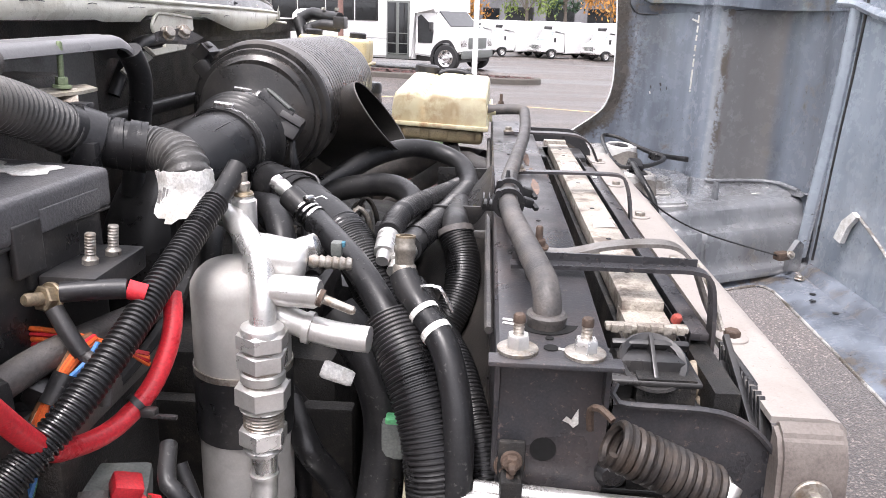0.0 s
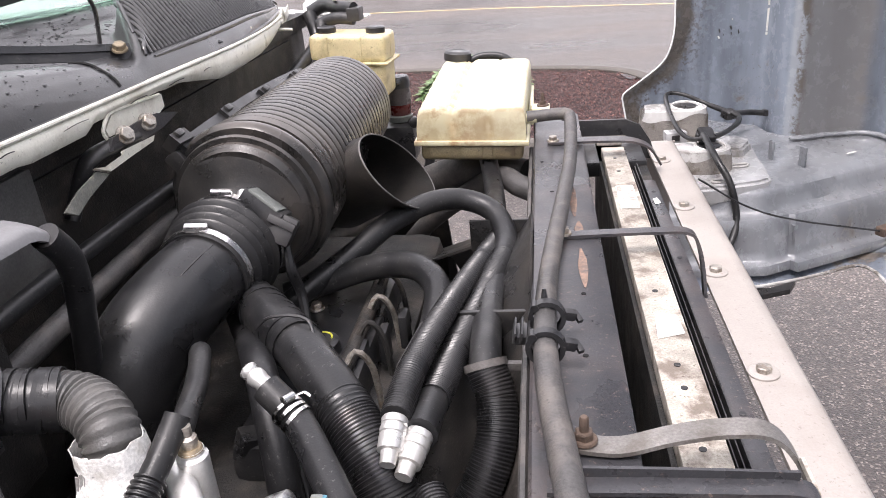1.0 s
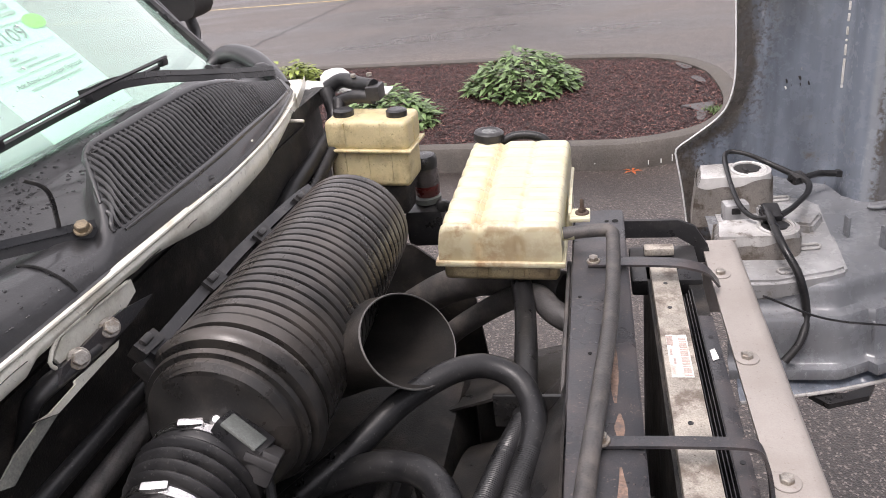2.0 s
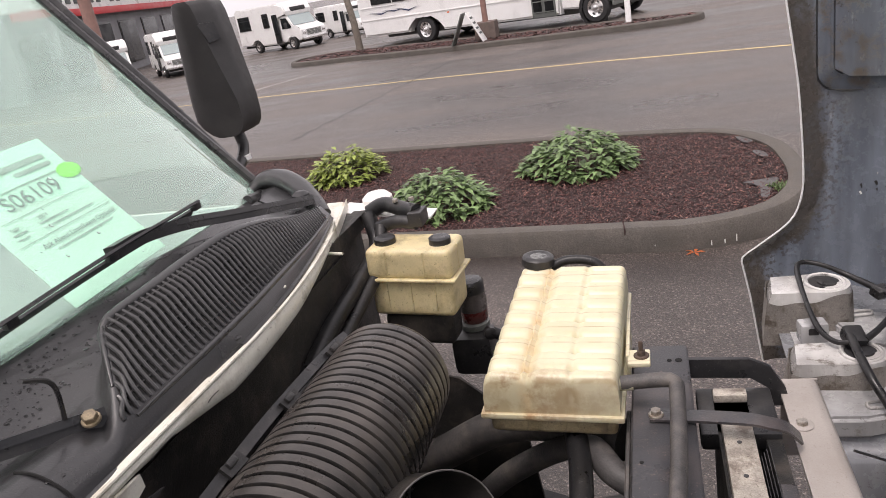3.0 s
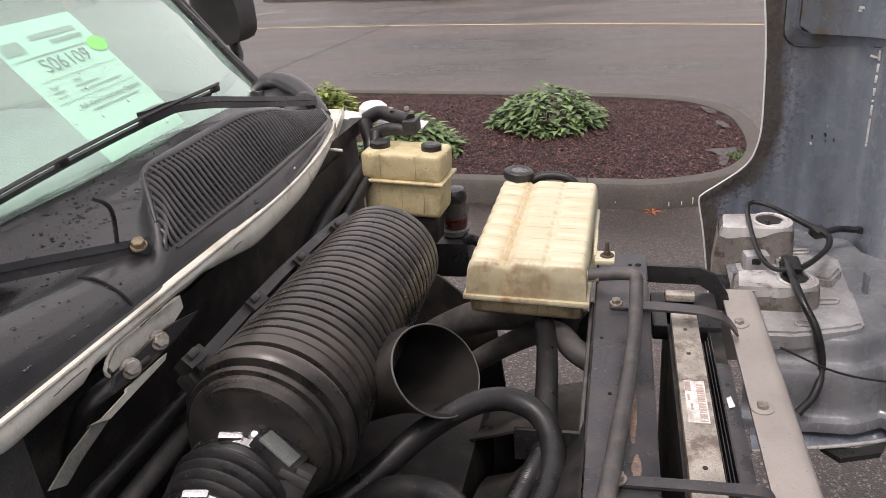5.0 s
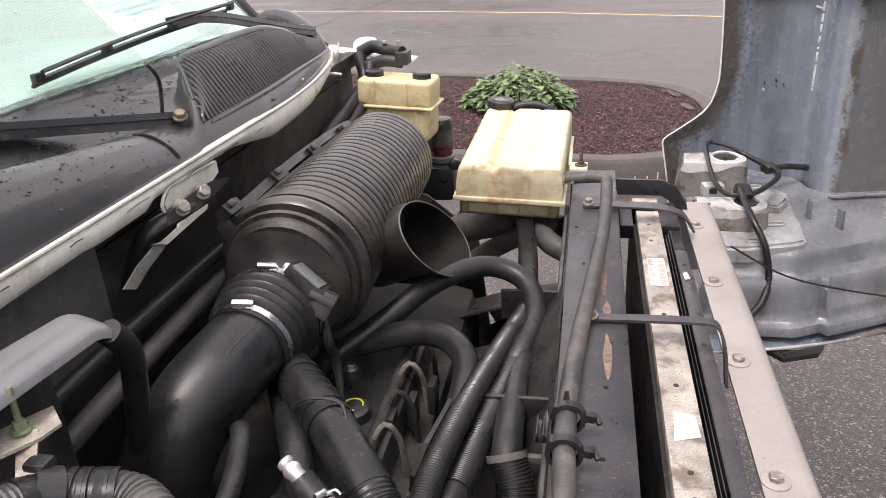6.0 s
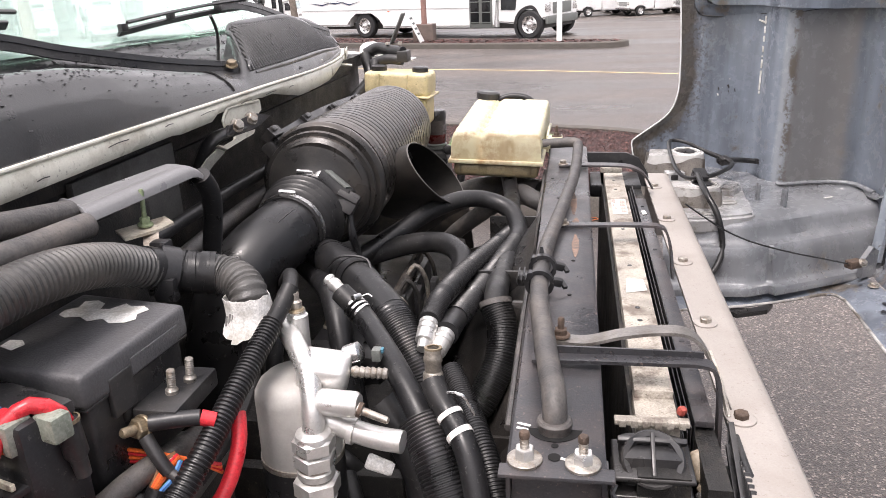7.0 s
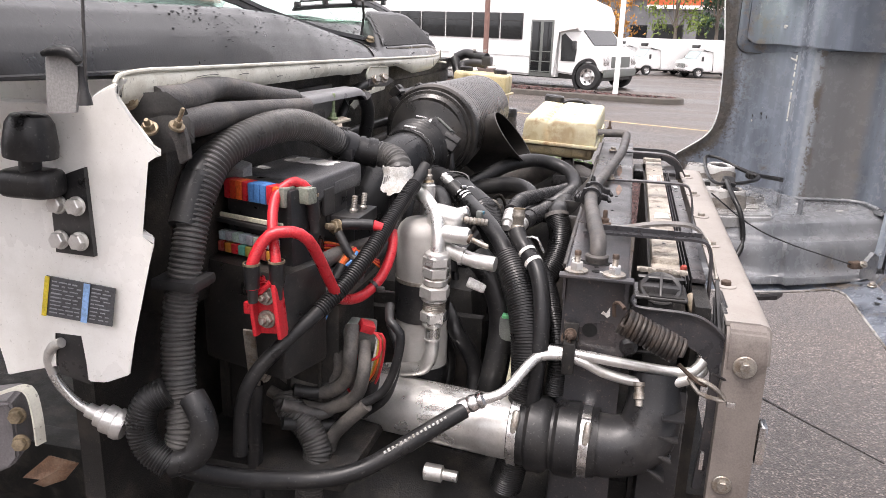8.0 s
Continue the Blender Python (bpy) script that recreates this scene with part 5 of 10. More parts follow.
# ---- grille rail and radiator stack ----
rail = thing("grille_support", (0.55, 1.2, 1.3), "taupe painted steel grille support with washered bolts", "support")
prof = [(0.521, 1.366), (0.521, 1.372), (0.566, 1.372), (0.578, 1.369), (0.584, 1.362), (0.588, 1.31), (0.582, 1.31), (0.578, 1.358), (0.564, 1.366)]
prism(bmv := bmesh.new(), [(x - 0.006, 0.640, z) for x, z in prof], (0, 1.275, 0))
part("top_rail", bmv, TAN, rail)
bm = bmesh.new()
leg = [(0.640, 1.372), (0.622, 1.364), (0.612, 1.345), (0.608, 1.31), (0.600, 1.1), (0.59, 0.80), (0.612, 0.80), (0.622, 1.1), (0.630, 1.31), (0.64, 1.34)]
prism(bm, [(0.516, y, z) for y, z in leg], (0.056, 0, 0))
bmesh.ops.bevel(bm, geom=[e for e in bm.edges if e.calc_length() < 0.06], offset=0.004, segments=2, affect="EDGES")
# rail taupe darkened for the shade on the leg's face, and dirtied
part("leg", bm, mat("shaded_dirty_taupe_steel", (0.15, 0.128, 0.115), 0.5, var=0.15, scale=10, dirt=(0.28, 0.25, 0.225), dirt_amt=0.45, dirt_scale=9, hard=0.2, bump=0.15), rail)
part("side_web", prism(bmesh.new(), [(0.532, 0.63, 1.30), (0.532, 0.70, 1.34), (0.532, 0.66, 1.10), (0.532, 0.62, 0.8), (0.532, 0.60, 0.8)], (0.003, 0, 0)), TAN, rail)
part("bolt_front", bolt(bmesh.new(), (0.543, 0.608, 1.318), (0, -1, 0.05), 0.008, 0.016), STEEL, rail, "washered bolt")
part("bolt_front", bolt(bmesh.new(), (0.535, 0.600, 1.135), (0, -1, 0.05), 0.008, 0.014), STEEL, rail, "washered bolt")
for y, m_ in ((0.80, RUST), (1.048, STEEL), (1.291, STEEL), (1.534, STEEL), (1.782, STEEL)):
    b_ = part("washer", rev(bmesh.new(), (0.531, y, 1.372), (0, 0, 1), [(0, 0.0165), (0.002, 0.0165), (0.003, 0.015)], 24), TAN, rail)
    part("bolt", hexa(bmesh.new(), (0.531, y, 1.3745), (0, 0, 1), 0.0085, 0.007), m_, b_)
part("end_plate", prism(bmesh.new(), [(0.522, 1.915, 1.37), (0.578, 1.915, 1.37), (0.575, 1.93, 1.36), (0.575, 1.94, 1.2), (0.522, 1.94, 1.2)], (0, 0.004, 0)), TAN, rail)
part("far_bracket", prism(bmesh.new(), [(0.374, 1.885, 1.432), (0.47, 1.88, 1.432), (0.50, 1.875, 1.420), (0.522, 1.87, 1.385), (0.530, 1.87, 1.35), (0.505, 1.87, 1.35), (0.495, 1.87, 1.385), (0.47, 1.875, 1.400), (0.374, 1.88, 1.400)], (0.0, 0.008, 0.0)), BLACK, rail)

DIP = 0.0125


def dz(y):
    """Top of the channel, which dips towards its near end."""
    return -DIP * max(0.0, (0.86 - y) / 0.248)


rad = thing("radiator", (0.33, 1.25, 1.0), "radiator with a scuffed black painted steel top channel", "radiator")
bm = bmesh.new()
chan = ((0.285, 1.40), (0.285, 1.437), (0.288, 1.44), (0.372, 1.44), (0.376, 1.437), (0.376, 1.40), (0.372, 1.40), (0.372, 1.434), (0.289, 1.434), (0.289, 1.40))
prism(bm, [(x, 0.86, z) for x, z in chan], (0, 1.06, 0))
prism(bm, [(x, 0.612, z - DIP) for x, z in chan], (0, 0.248, DIP))
part("top_channel", bm, PLATE, rad)
part("channel_flange", B((0.331, 0.608, 1.4255), (0.104, 0.018, 0.004), 0.001), PLATE, rad)
bm = bmesh.new()
prism(bm, [(0.290, 0.622, 1.424), (0.378, 0.622, 1.424), (0.378, 0.622, 1.36), (0.385, 0.622, 1.33), (0.378, 0.622, 1.30), (0.378, 0.622, 0.75), (0.290, 0.622, 0.75)], (0, 0.012, 0))
part("side_plate", bm, PLATE, rad)
part("inner_panel", prism(bmesh.new(), [(0.286, 0.63, 1.40), (0.286, 1.91, 1.40), (0.286, 1.91, 0.75), (0.286, 0.63, 0.75)], (0.004, 0, 0)), PLATE, rad)
part("core", B((0.335, 1.27, 1.06), (0.07, 1.26, 0.68)), GRIME, rad)
PITCH = mat("dark_opening", (0.003, 0.003, 0.003), 0.9, bump=0)
part("hose_hole", rev(bmesh.new(), (0.328, 0.678, 1.4405 + dz(0.65)), (0, 0, 1), [(0, 0.028), (0.0006, 0.028)], 28), PITCH, rad, "dark open hole in the channel")
part("neck", rev(bmesh.new(), (0.328, 0.672, 1.423), (0, 0, 1), [(0, 0.0165), (0.012, 0.0165), (0.014, 0.0175), (0.017, 0.0175), (0.019, 0.0155)], 24), GREYHOSE, rad)
for x, y, r in ((0.329, 0.628, 0.006), (0.329, 0.645, 0.0035), (0.345, 1.11, 0.003), (0.315, 1.45, 0.003), (0.34, 0.98, 0.003), (0.30, 1.6, 0.003), (0.36, 1.87, 0.006), (0.345, 1.87, 0.004)):
    part("punched_hole", rev(bmesh.new(), (x, y, 1.4402 + dz(y)), (0, 0, 1), [(0, r), (0.0006, r)], 14), PITCH, rad)
for x, z, r in ((0.328, 1.340, 0.011), (0.345, 1.19, 0.010)):
    part("punched_hole", rev(bmesh.new(), (x, 0.622, z), (0, -1, 0), [(0, r), (0.0006, r)], 18), PITCH, rad)
for c in ((0.302, 0.622), (0.355, 0.620)):
    w_ = part("washer", rev(bmesh.new(), (*c, 1.4278), (0, 0, 1), [(0, 0.0165), (0.0025, 0.0165), (0.0035, 0.015)], 26), STEEL, rad)
    part("nut", hexa(bmesh.new(), (*c, 1.4310), (0, 0, 1), 0.0095, 0.011), ALU, w_)
    part("stud", rev(bmesh.new(), (*c, 1.442), (0, 0, 1), [q for k in range(4) for q in ((k * 0.003, 0.0046), (k * 0.003 + 0.0015, 0.0040))] + [(0.014, 0.0046), (0.016, 0.0035)], 12), STEEL, w_)
    part("stud_tip", rev(bmesh.new(), (*c, 1.4525), (0, 0, 1), [(0, 0.0049), (0.005, 0.0049), (0.0065, 0.0038)], 12), RUST, w_)
part("chipped_paint", prism(bmesh.new(), [(0.342, 0.6215, 1.368), (0.345, 0.6215, 1.372), (0.349, 0.6215, 1.369), (0.354, 0.6215, 1.379), (0.355, 0.6215, 1.366), (0.351, 0.6215, 1.362), (0.347, 0.6215, 1.366)], (0, -0.001, 0)), PAPERW, rad, "bare white chip in the paint")
for x0, y0, L in ((0.297, 0.669, 0.012), (0.298, 0.676, 0.014), (0.338, 0.626, 0.01)):
    part("paint_mark", B((x0, y0, 1.4405 + dz(y0)), (L, 0.003, 0.0008), 0, Euler((0, 0, -0.3)).to_matrix()), PAPERW, rad, "white paint pen mark")
rndx = random.Random(3)
for x0, y0, L in ((0.348, 1.18, 0.11), (0.345, 1.42, 0.15), (0.349, 1.30, 0.05)):
    poly = []
    for k in range(8):
        poly.append((x0 - (0.0005 + 0.0045 * math.sin(math.pi * k / 7)) - rndx.uniform(0, 0.0015), y0 - L / 2 + L * k / 7, 1.4402))
    for k in range(7, -1, -1):
        poly.append((x0 + (0.0005 + 0.0045 * math.sin(math.pi * k / 7)) + rndx.uniform(0, 0.0015), y0 - L / 2 + L * k / 7, 1.4402))
    part("rust_streak", prism(bmesh.new(), poly, (0, 0, 0.0005)), mat("orange_rust", (0.22, 0.145, 0.11), 0.75, var=0.4, scale=50, dirt=(0.075, 0.072, 0.072), dirt_amt=0.95, dirt_scale=90, hard=0.3), rad, "orange rust streak")
bm = bmesh.new()
bolt(bm, (0.301, 0.618, 1.325), (0, -1, 0), 0.009, 0.013, 0.012)
part("face_nut", bm, RUST, rad)

cac = thing("charge_air_cooler", (0.43, 1.25, 1.0), "oxidised aluminium charge air cooler between black strips", "cooler")
part("header_bar", B((0.433, 1.265, 1.405), (0.042, 0.97, 0.02), 0.002), ALUBAR, cac)
part("header_bar", B((0.433, 0.762, 1.395), (0.044, 0.07, 0.02), 0.002), ALUBAR, cac)
part("core", B((0.433, 1.26, 1.06), (0.05, 1.20, 0.66)), GRIME, cac)
for y in (0.87, 0.96, 1.0, 1.16, 1.34, 1.52, 1.606, 1.68):
    part("punched_hole", rev(bmesh.new(), (0.432, y, 1.4152), (0, 0, 1), [(0, 0.0035), (0.0006, 0.0035)], 12), BLACK, cac)
part("bar_sticker", prism(bmesh.new(), [(0.42, 1.05, 1.4155), (0.45, 1.06, 1.4155), (0.447, 1.10, 1.4155), (0.424, 1.105, 1.4155)], (0, 0, 0.0006)), PAPERW, cac, "torn white sticker")
bs = part("barcode_label", B((0.433, 1.48, 1.4158), (0.028, 0.10, 0.0008)), PAPERW, cac, "faded paper barcode label")
FADED = mat("faded_red_ink", (0.46, 0.37, 0.33), 0.7)
for k in range(14):
    part("code_bar", B((0.440, 1.434 + k * 0.0065, 1.4165), (0.010, 0.0022 + 0.0016 * (k % 3), 0.0006)), FADED, bs)
for k in range(4):
    part("text_bar", B((0.423 + 0.003 * (k % 2), 1.444 + k * 0.022, 1.4165), (0.003, 0.014, 0.0006)), FADED, bs)
part("print_block", B((0.4235, 1.515, 1.4168), (0.008, 0.022, 0.0006)), FADED, bs)
tk = part("end_tank", B((0.424, 0.700, 1.335), (0.064, 0.048, 0.13), 0.010), BLACK, cac, "black plastic end tank")
for k in range(6):
    part("rib", B((0.424, 0.692, 1.278 + k * 0.0215), (0.078, 0.066, 0.006), 0.003, None, 3), BLACK, tk)
part("oval_ring", rev(bmesh.new(), (0.424, 0.684, 1.392), (0, -0.55, 0.83), [(0, 0.029), (0.005, 0.031), (0.007, 0.029), (0.005, 0.024), (0.0, 0.022)], 24, caps=False), BLACK, tk)
part("oval_bar", B((0.424, 0.684, 1.398), (0.004, 0.045, 0.012), 0.001, Euler((radians(34), 0, 0)).to_matrix()), BLACK, tk)
part("oval_bar", B((0.424, 0.700, 1.404), (0.068, 0.006, 0.010), 0.002, Euler((radians(34), 0, 0)).to_matrix()), BLACK, tk)
part("crimp_strip", B((0.426, 0.728, 1.409), (0.076, 0.012, 0.006), 0.002), ALUBAR, cac)
for k in range(6):
    part("crimp_tab", B((0.396 + k * 0.012, 0.722, 1.410), (0.007, 0.007, 0.008), 0.001), ALUBAR, cac)
part("red_cap", rev(bmesh.new(), (0.458, 0.752, 1.406), (0.2, -0.5, 0.9), [(0, 0.003), (0.002, 0.0052), (0.007, 0.0052), (0.010, 0.003)], 14), mat("faded_red_cap", (0.30, 0.055, 0.04), 0.5), cac, "small red plastic cap")
part("far_cap", B((0.432, 1.812, 1.408), (0.050, 0.022, 0.014), 0.003), ALUBAR, cac)
part("far_tank", B((0.440, 1.800, 1.375), (0.115, 0.13, 0.03), 0.006), BLACK, cac, "black plastic far tank")
cond = thing("condenser", (0.48, 1.25, 1.0), "black finned condenser with a painted top strip", "condenser")
part("top_strip", B((0.485, 1.19, 1.388), (0.021, 0.86, 0.008), 0.002), PLATE, cond)
part("core", B((0.485, 1.26, 1.06), (0.022, 1.20, 0.64)), GRIME, cond)
for k in range(5):
    part("fin", B((0.4585 + k * 0.0035, 1.22, 1.33 + 0.006 * k), (0.0012, 0.95, 0.09)), BLACK, cond)
part("paint_blot", prism(bmesh.new(), [(0.480, 1.50, 1.3925), (0.489, 1.505, 1.3925), (0.486, 1.53, 1.3925), (0.479, 1.525, 1.3925)], (0, 0, 0.0006)), PAPERW, cond, "white paint blot")
for y in (0.95, 1.30, 1.56):
    part("punched_hole", rev(bmesh.new(), (0.485, y, 1.3922), (0, 0, 1), [(0, 0.0035), (0.0006, 0.0035)], 12), BLACK, cond)


def strap(name, pts, w, m_, label, boltm, bx):
    th = thing(name, pts[0], label, "strap", "straps across the radiator")
    part("bar", strip(bmesh.new(), pts, w, 0.004, (0, 1, 0)), m_, th)
    if bx:
        bm = bmesh.new()
        bolt(bm, bx, (0, 0, 1), 0.008, 0.011, 0.012 if boltm is RUST else 0.0)
        part("bolt", bm, boltm, th)


strap("strap", [(0.322, 0.842, 1.444), (0.36, 0.838, 1.444), (0.40, 0.842, 1.452), (0.44, 0.846, 1.456), (0.475, 0.846, 1.454), (0.495, 0.842, 1.435), (0.512, 0.835, 1.395), (0.523, 0.83, 1.372)], 0.022, mat("dull_grey_strap", (0.17, 0.16, 0.15), 0.38, metal=0.2, scale=25, var=0.3, dirt=(0.09, 0.075, 0.06), dirt_amt=0.7, dirt_scale=30, hard=0.5), "bent dull grey steel strap over the radiator stack", RUST, (0.331, 0.842, 1.447))
strap("strap", [(0.318, 1.27, 1.444), (0.36, 1.27, 1.445), (0.44, 1.27, 1.446), (0.487, 1.27, 1.444), (0.500, 1.268, 1.43), (0.507, 1.262, 1.40), (0.510, 1.25, 1.36)], 0.017, PLATE, "thin black steel strap over the radiator stack", STEEL, (0.327, 1.27, 1.446))
strap("strap", [(0.312, 1.705, 1.444), (0.36, 1.70, 1.446), (0.44, 1.69, 1.447), (0.472, 1.685, 1.443), (0.497, 1.70, 1.425), (0.520, 1.73, 1.385)], 0.028, PLATE, "black steel strap over the radiator stack", STEEL, (0.321, 1.703, 1.446))
th = thing("cross_bracket", (0.40, 0.77, 1.43), "wide black steel bracket across the radiator stack", "bracket")
part("bar", strip(bmesh.new(), [(0.300, 0.790, 1.445), (0.36, 0.790, 1.446), (0.44, 0.789, 1.447), (0.480, 0.788, 1.447), (0.497, 0.787, 1.438), (0.503, 0.784, 1.40), (0.504, 0.778, 1.33)], 0.019, 0.004, (0, 1, 0)), PLATE, th)
part("lip", strip(bmesh.new(), [(0.302, 0.7995, 1.451), (0.40, 0.7985, 1.451), (0.485, 0.7965, 1.451)], 0.003, 0.010, (0, 1, 0)), PLATE, th)
part("wire", T([(0.497, 0.83, 1.44), (0.505, 0.80, 1.42), (0.512, 0.775, 1.39)], 0.003, seg=6), STEEL, th)

arm = thing("support_bracket", (0.46, 0.63, 1.3), "curved black steel arm from radiator to grille support", "bracket")
poly = [(0.384, 1.385), (0.384, 1.378), (0.46, 1.376), (0.492, 1.366), (0.515, 1.345), (0.532, 1.318), (0.536, 1.27), (0.525, 1.20), (0.512, 1.10), (0.500, 1.10), (0.505, 1.22), (0.503, 1.29), (0.487, 1.318), (0.46, 1.332), (0.384, 1.330)]
part("plate", prism(bmesh.new(), [(x, 0.634, z) for x, z in poly], (0, 0.008, 0)), PLATE, arm)
part("flange", T([(0.386, 0.640, 1.395), (0.388, 0.632, 1.381), (0.46, 0.632, 1.378), (0.492, 0.632, 1.368), (0.515, 0.632, 1.347), (0.533, 0.632, 1.318)], 0.003, seg=6), PLATE, arm)
part("grommet", rev(bmesh.new(), (0.385, 0.624, 1.322), (0, -1, 0), [(0, 0.014), (0.006, 0.013), (0.01, 0.008)], 20), BLACK, arm)
grl = thing("grille_mesh", (0.51, 0.68, 1.34), "black plastic grille with slanting ribs", "grille")
for k in range(13):
    part("slat", B((0.517, 0.648 + k * 0.0095, 1.33), (0.006, 0.0045, 0.10), 0.001, Euler((radians(-28), 0, 0)).to_matrix()), BLACK, grl)
for k in range(3):
    part("crossbar", B((0.512, 0.70, 1.305 + k * 0.028), (0.006, 0.14, 0.006), 0.001, Euler((radians(24), 0, 0)).to_matrix()), BLACK, grl)
part("rim", T([(0.519, 0.765, 1.372), (0.519, 0.715, 1.372), (0.522, 0.690, 1.366), (0.524, 0.668, 1.35), (0.526, 0.65, 1.32), (0.527, 0.64, 1.27)], 0.004, seg=8), BLACK, grl)
sw = thing("pressure_switch", (0.478, 0.70, 1.36), "tan plastic pressure switch on a metal line", "switch")
part("body", rev(bmesh.new(), (0.472, 0.73, 1.375), (0.25, -0.6, -0.55), [(0, 0.006), (0.004, 0.010), (0.028, 0.0105), (0.032, 0.008), (0.036, 0.0125), (0.046, 0.0125), (0.048, 0.009), (0.062, 0.007)], 16), mat("tan_switch", (0.30, 0.25, 0.19), 0.5, scale=40), sw)
solo("air_conditioning_line", T([(0.478, 0.70, 1.345), (0.486, 0.665, 1.325), (0.492, 0.645, 1.305), (0.492, 0.64, 1.29), (0.483, 0.635, 1.283)], 0.0085), ALUPIPE, "short bare aluminium line beside the radiator", "pipe", "air conditioning lines")

sp = thing("coil_spring", (0.41, 0.59, 1.35), "rusty dark coil spring stretched to a hook", "spring")
p0, p1 = Vector((0.373, 0.575, 1.378)), Vector((0.452, 0.572, 1.344))
d_, u_, v_ = frame_of(p1 - p0)
L_ = (p1 - p0).length
part("coil", T([p0 + d_ * L_ * i / 208 + (u_ * math.cos(i * math.pi / 8) + v_ * math.sin(i * math.pi / 8)) * 0.0165 for i in range(209)], 0.0036, seg=7, step=0.006), mat("rusty_spring_steel", (0.038, 0.034, 0.032), 0.5, metal=0.4, scale=40, dirt=(0.12, 0.085, 0.06), dirt_amt=0.5, dirt_scale=50), sp)
part("hook", T([p0 + Vector((0.0, 0, 0.018)), p0 + Vector((-0.008, 0.01, 0.022)), p0 + Vector((-0.014, 0.02, 0.015)), p0 + Vector((-0.012, 0.024, -0.004))], 0.003, seg=7), RUST, sp)
part("hook", T([p1 + Vector((0, 0, -0.018)), p1 + Vector((0.014, -0.002, -0.03)), p1 + Vector((0.03, 0, -0.042)), p1 + Vector((0.04, 0.004, -0.046))], 0.003, seg=7), RUST, sp)
part("cable_eye", T([p1 + Vector((0.016, 0.01, -0.04)), p1 + Vector((0.03, 0.0, -0.037)), p1 + Vector((0.05, 0, -0.046)), p1 + Vector((0.066, 0.004, -0.064)), p1 + Vector((0.052, 0.004, -0.064)), p1 + Vector((0.03, 0.0, -0.056)), p1 + Vector((0.016, 0.01, -0.04))], 0.0032, seg=6), STEEL, sp)
part("ferrule", B(p1 + Vector((0.074, 0.0, -0.068)), (0.012, 0.006, 0.008), 0.002), CHROME, sp)

# air conditioning lines and intake pipe at the near side
al = thing("air_conditioning_line", (0.35, 0.62, 1.29), "twin bare aluminium air conditioning lines with a service port", "pipe", "air conditioning lines")
part("tube", T([(0.187, 0.54, 1.246), (0.217, 0.555, 1.256), (0.246, 0.585, 1.288), (0.262, 0.60, 1.299), (0.295, 0.606, 1.301), (0.325, 0.606, 1.295), (0.355, 0.61, 1.281), (0.40, 0.61, 1.274), (0.447, 0.61, 1.278), (0.478, 0.615, 1.288)], 0.0078), ALUPIPE, al)
part("tube", T([(0.272, 0.61, 1.306), (0.323, 0.608, 1.305), (0.397, 0.612, 1.298), (0.453, 0.618, 1.293), (0.478, 0.62, 1.297), (0.490, 0.63, 1.31)], 0.0078), ALUPIPE, al)
part("crimp", rev(bmesh.new(), (0.192, 0.543, 1.248), (-0.85, -0.25, -0.42), [(0, 0.009), (0.004, 0.0125), (0.010, 0.0125), (0.012, 0.011), (0.018, 0.0125), (0.024, 0.0125), (0.026, 0.011), (0.032, 0.0125), (0.04, 0.012)], 18), CHROME, al)
br_ = part("clip", B((0.302, 0.603, 1.303), (0.018, 0.026, 0.05), 0.004), GRIME, al, "dark rusty line clip")
part("tab", B((0.302, 0.612, 1.335), (0.022, 0.006, 0.035), 0.004), GRIME, br_)
bm = bmesh.new()
bolt(bm, (0.302, 0.6085, 1.336), (0, -1, 0.1), 0.007, 0.009, 0.008)
part("clip_bolt", bm, RUST, br_)
port = part("service_port", rev(bmesh.new(), (0.405, 0.603, 1.277), (0.1, -0.5, -1), [(0, 0.009), (0.006, 0.009), (0.007, 0.007), (0.015, 0.007), (0.016, 0.0085), (0.024, 0.0085), (0.025, 0.006), (0.034, 0.006)], 14), STEEL, al)
solo("rubber_hose", T([(0.165, 0.53, 1.232), (0.13, 0.50, 1.215), (0.092, 0.465, 1.196), (0.05, 0.44, 1.172), (0.006, 0.42, 1.160), (-0.04, 0.40, 1.160), (-0.09, 0.36, 1.178), (-0.13, 0.32, 1.205), (-0.155, 0.29, 1.235)], 0.0125), RUBBER, "long black rubber air conditioning hose", "hose", "hoses")
bm = bmesh.new()
for k in range(16):
    p = Vector((0.145, 0.498, 1.233)).lerp(Vector((0.075, 0.442, 1.199)), k / 15)
    box(bm, p, (0.0035, 0.001, 0.003 + 0.001 * (k % 3)), 0, Euler((0, radians(-24), radians(38))).to_matrix())
solo("hose_print", bm, PAPERW, "faint white printed dashes on a hose", "marking")
ic = thing("intercooler_pipe", (0.2, 0.61, 1.17), "dull aluminium intake pipe joined by a rubber boot", "pipe")
part("pipe", T([(-0.06, 0.66, 1.155), (-0.02, 0.645, 1.166), (0.122, 0.618, 1.170), (0.245, 0.60, 1.172)], 0.047, seg=28), ALUPIPE, ic)
part("boot", rev(bmesh.new(), (0.225, 0.603, 1.172), (1, -0.03, 0), [(0, 0.048), (0.0, 0.051), (0.02, 0.051), (0.024, 0.050), (0.03, 0.057), (0.05, 0.058), (0.058, 0.055), (0.062, 0.050), (0.066, 0.050), (0.072, 0.056), (0.10, 0.057), (0.106, 0.052), (0.13, 0.051)], 32, caps=False), RUBBER, ic)
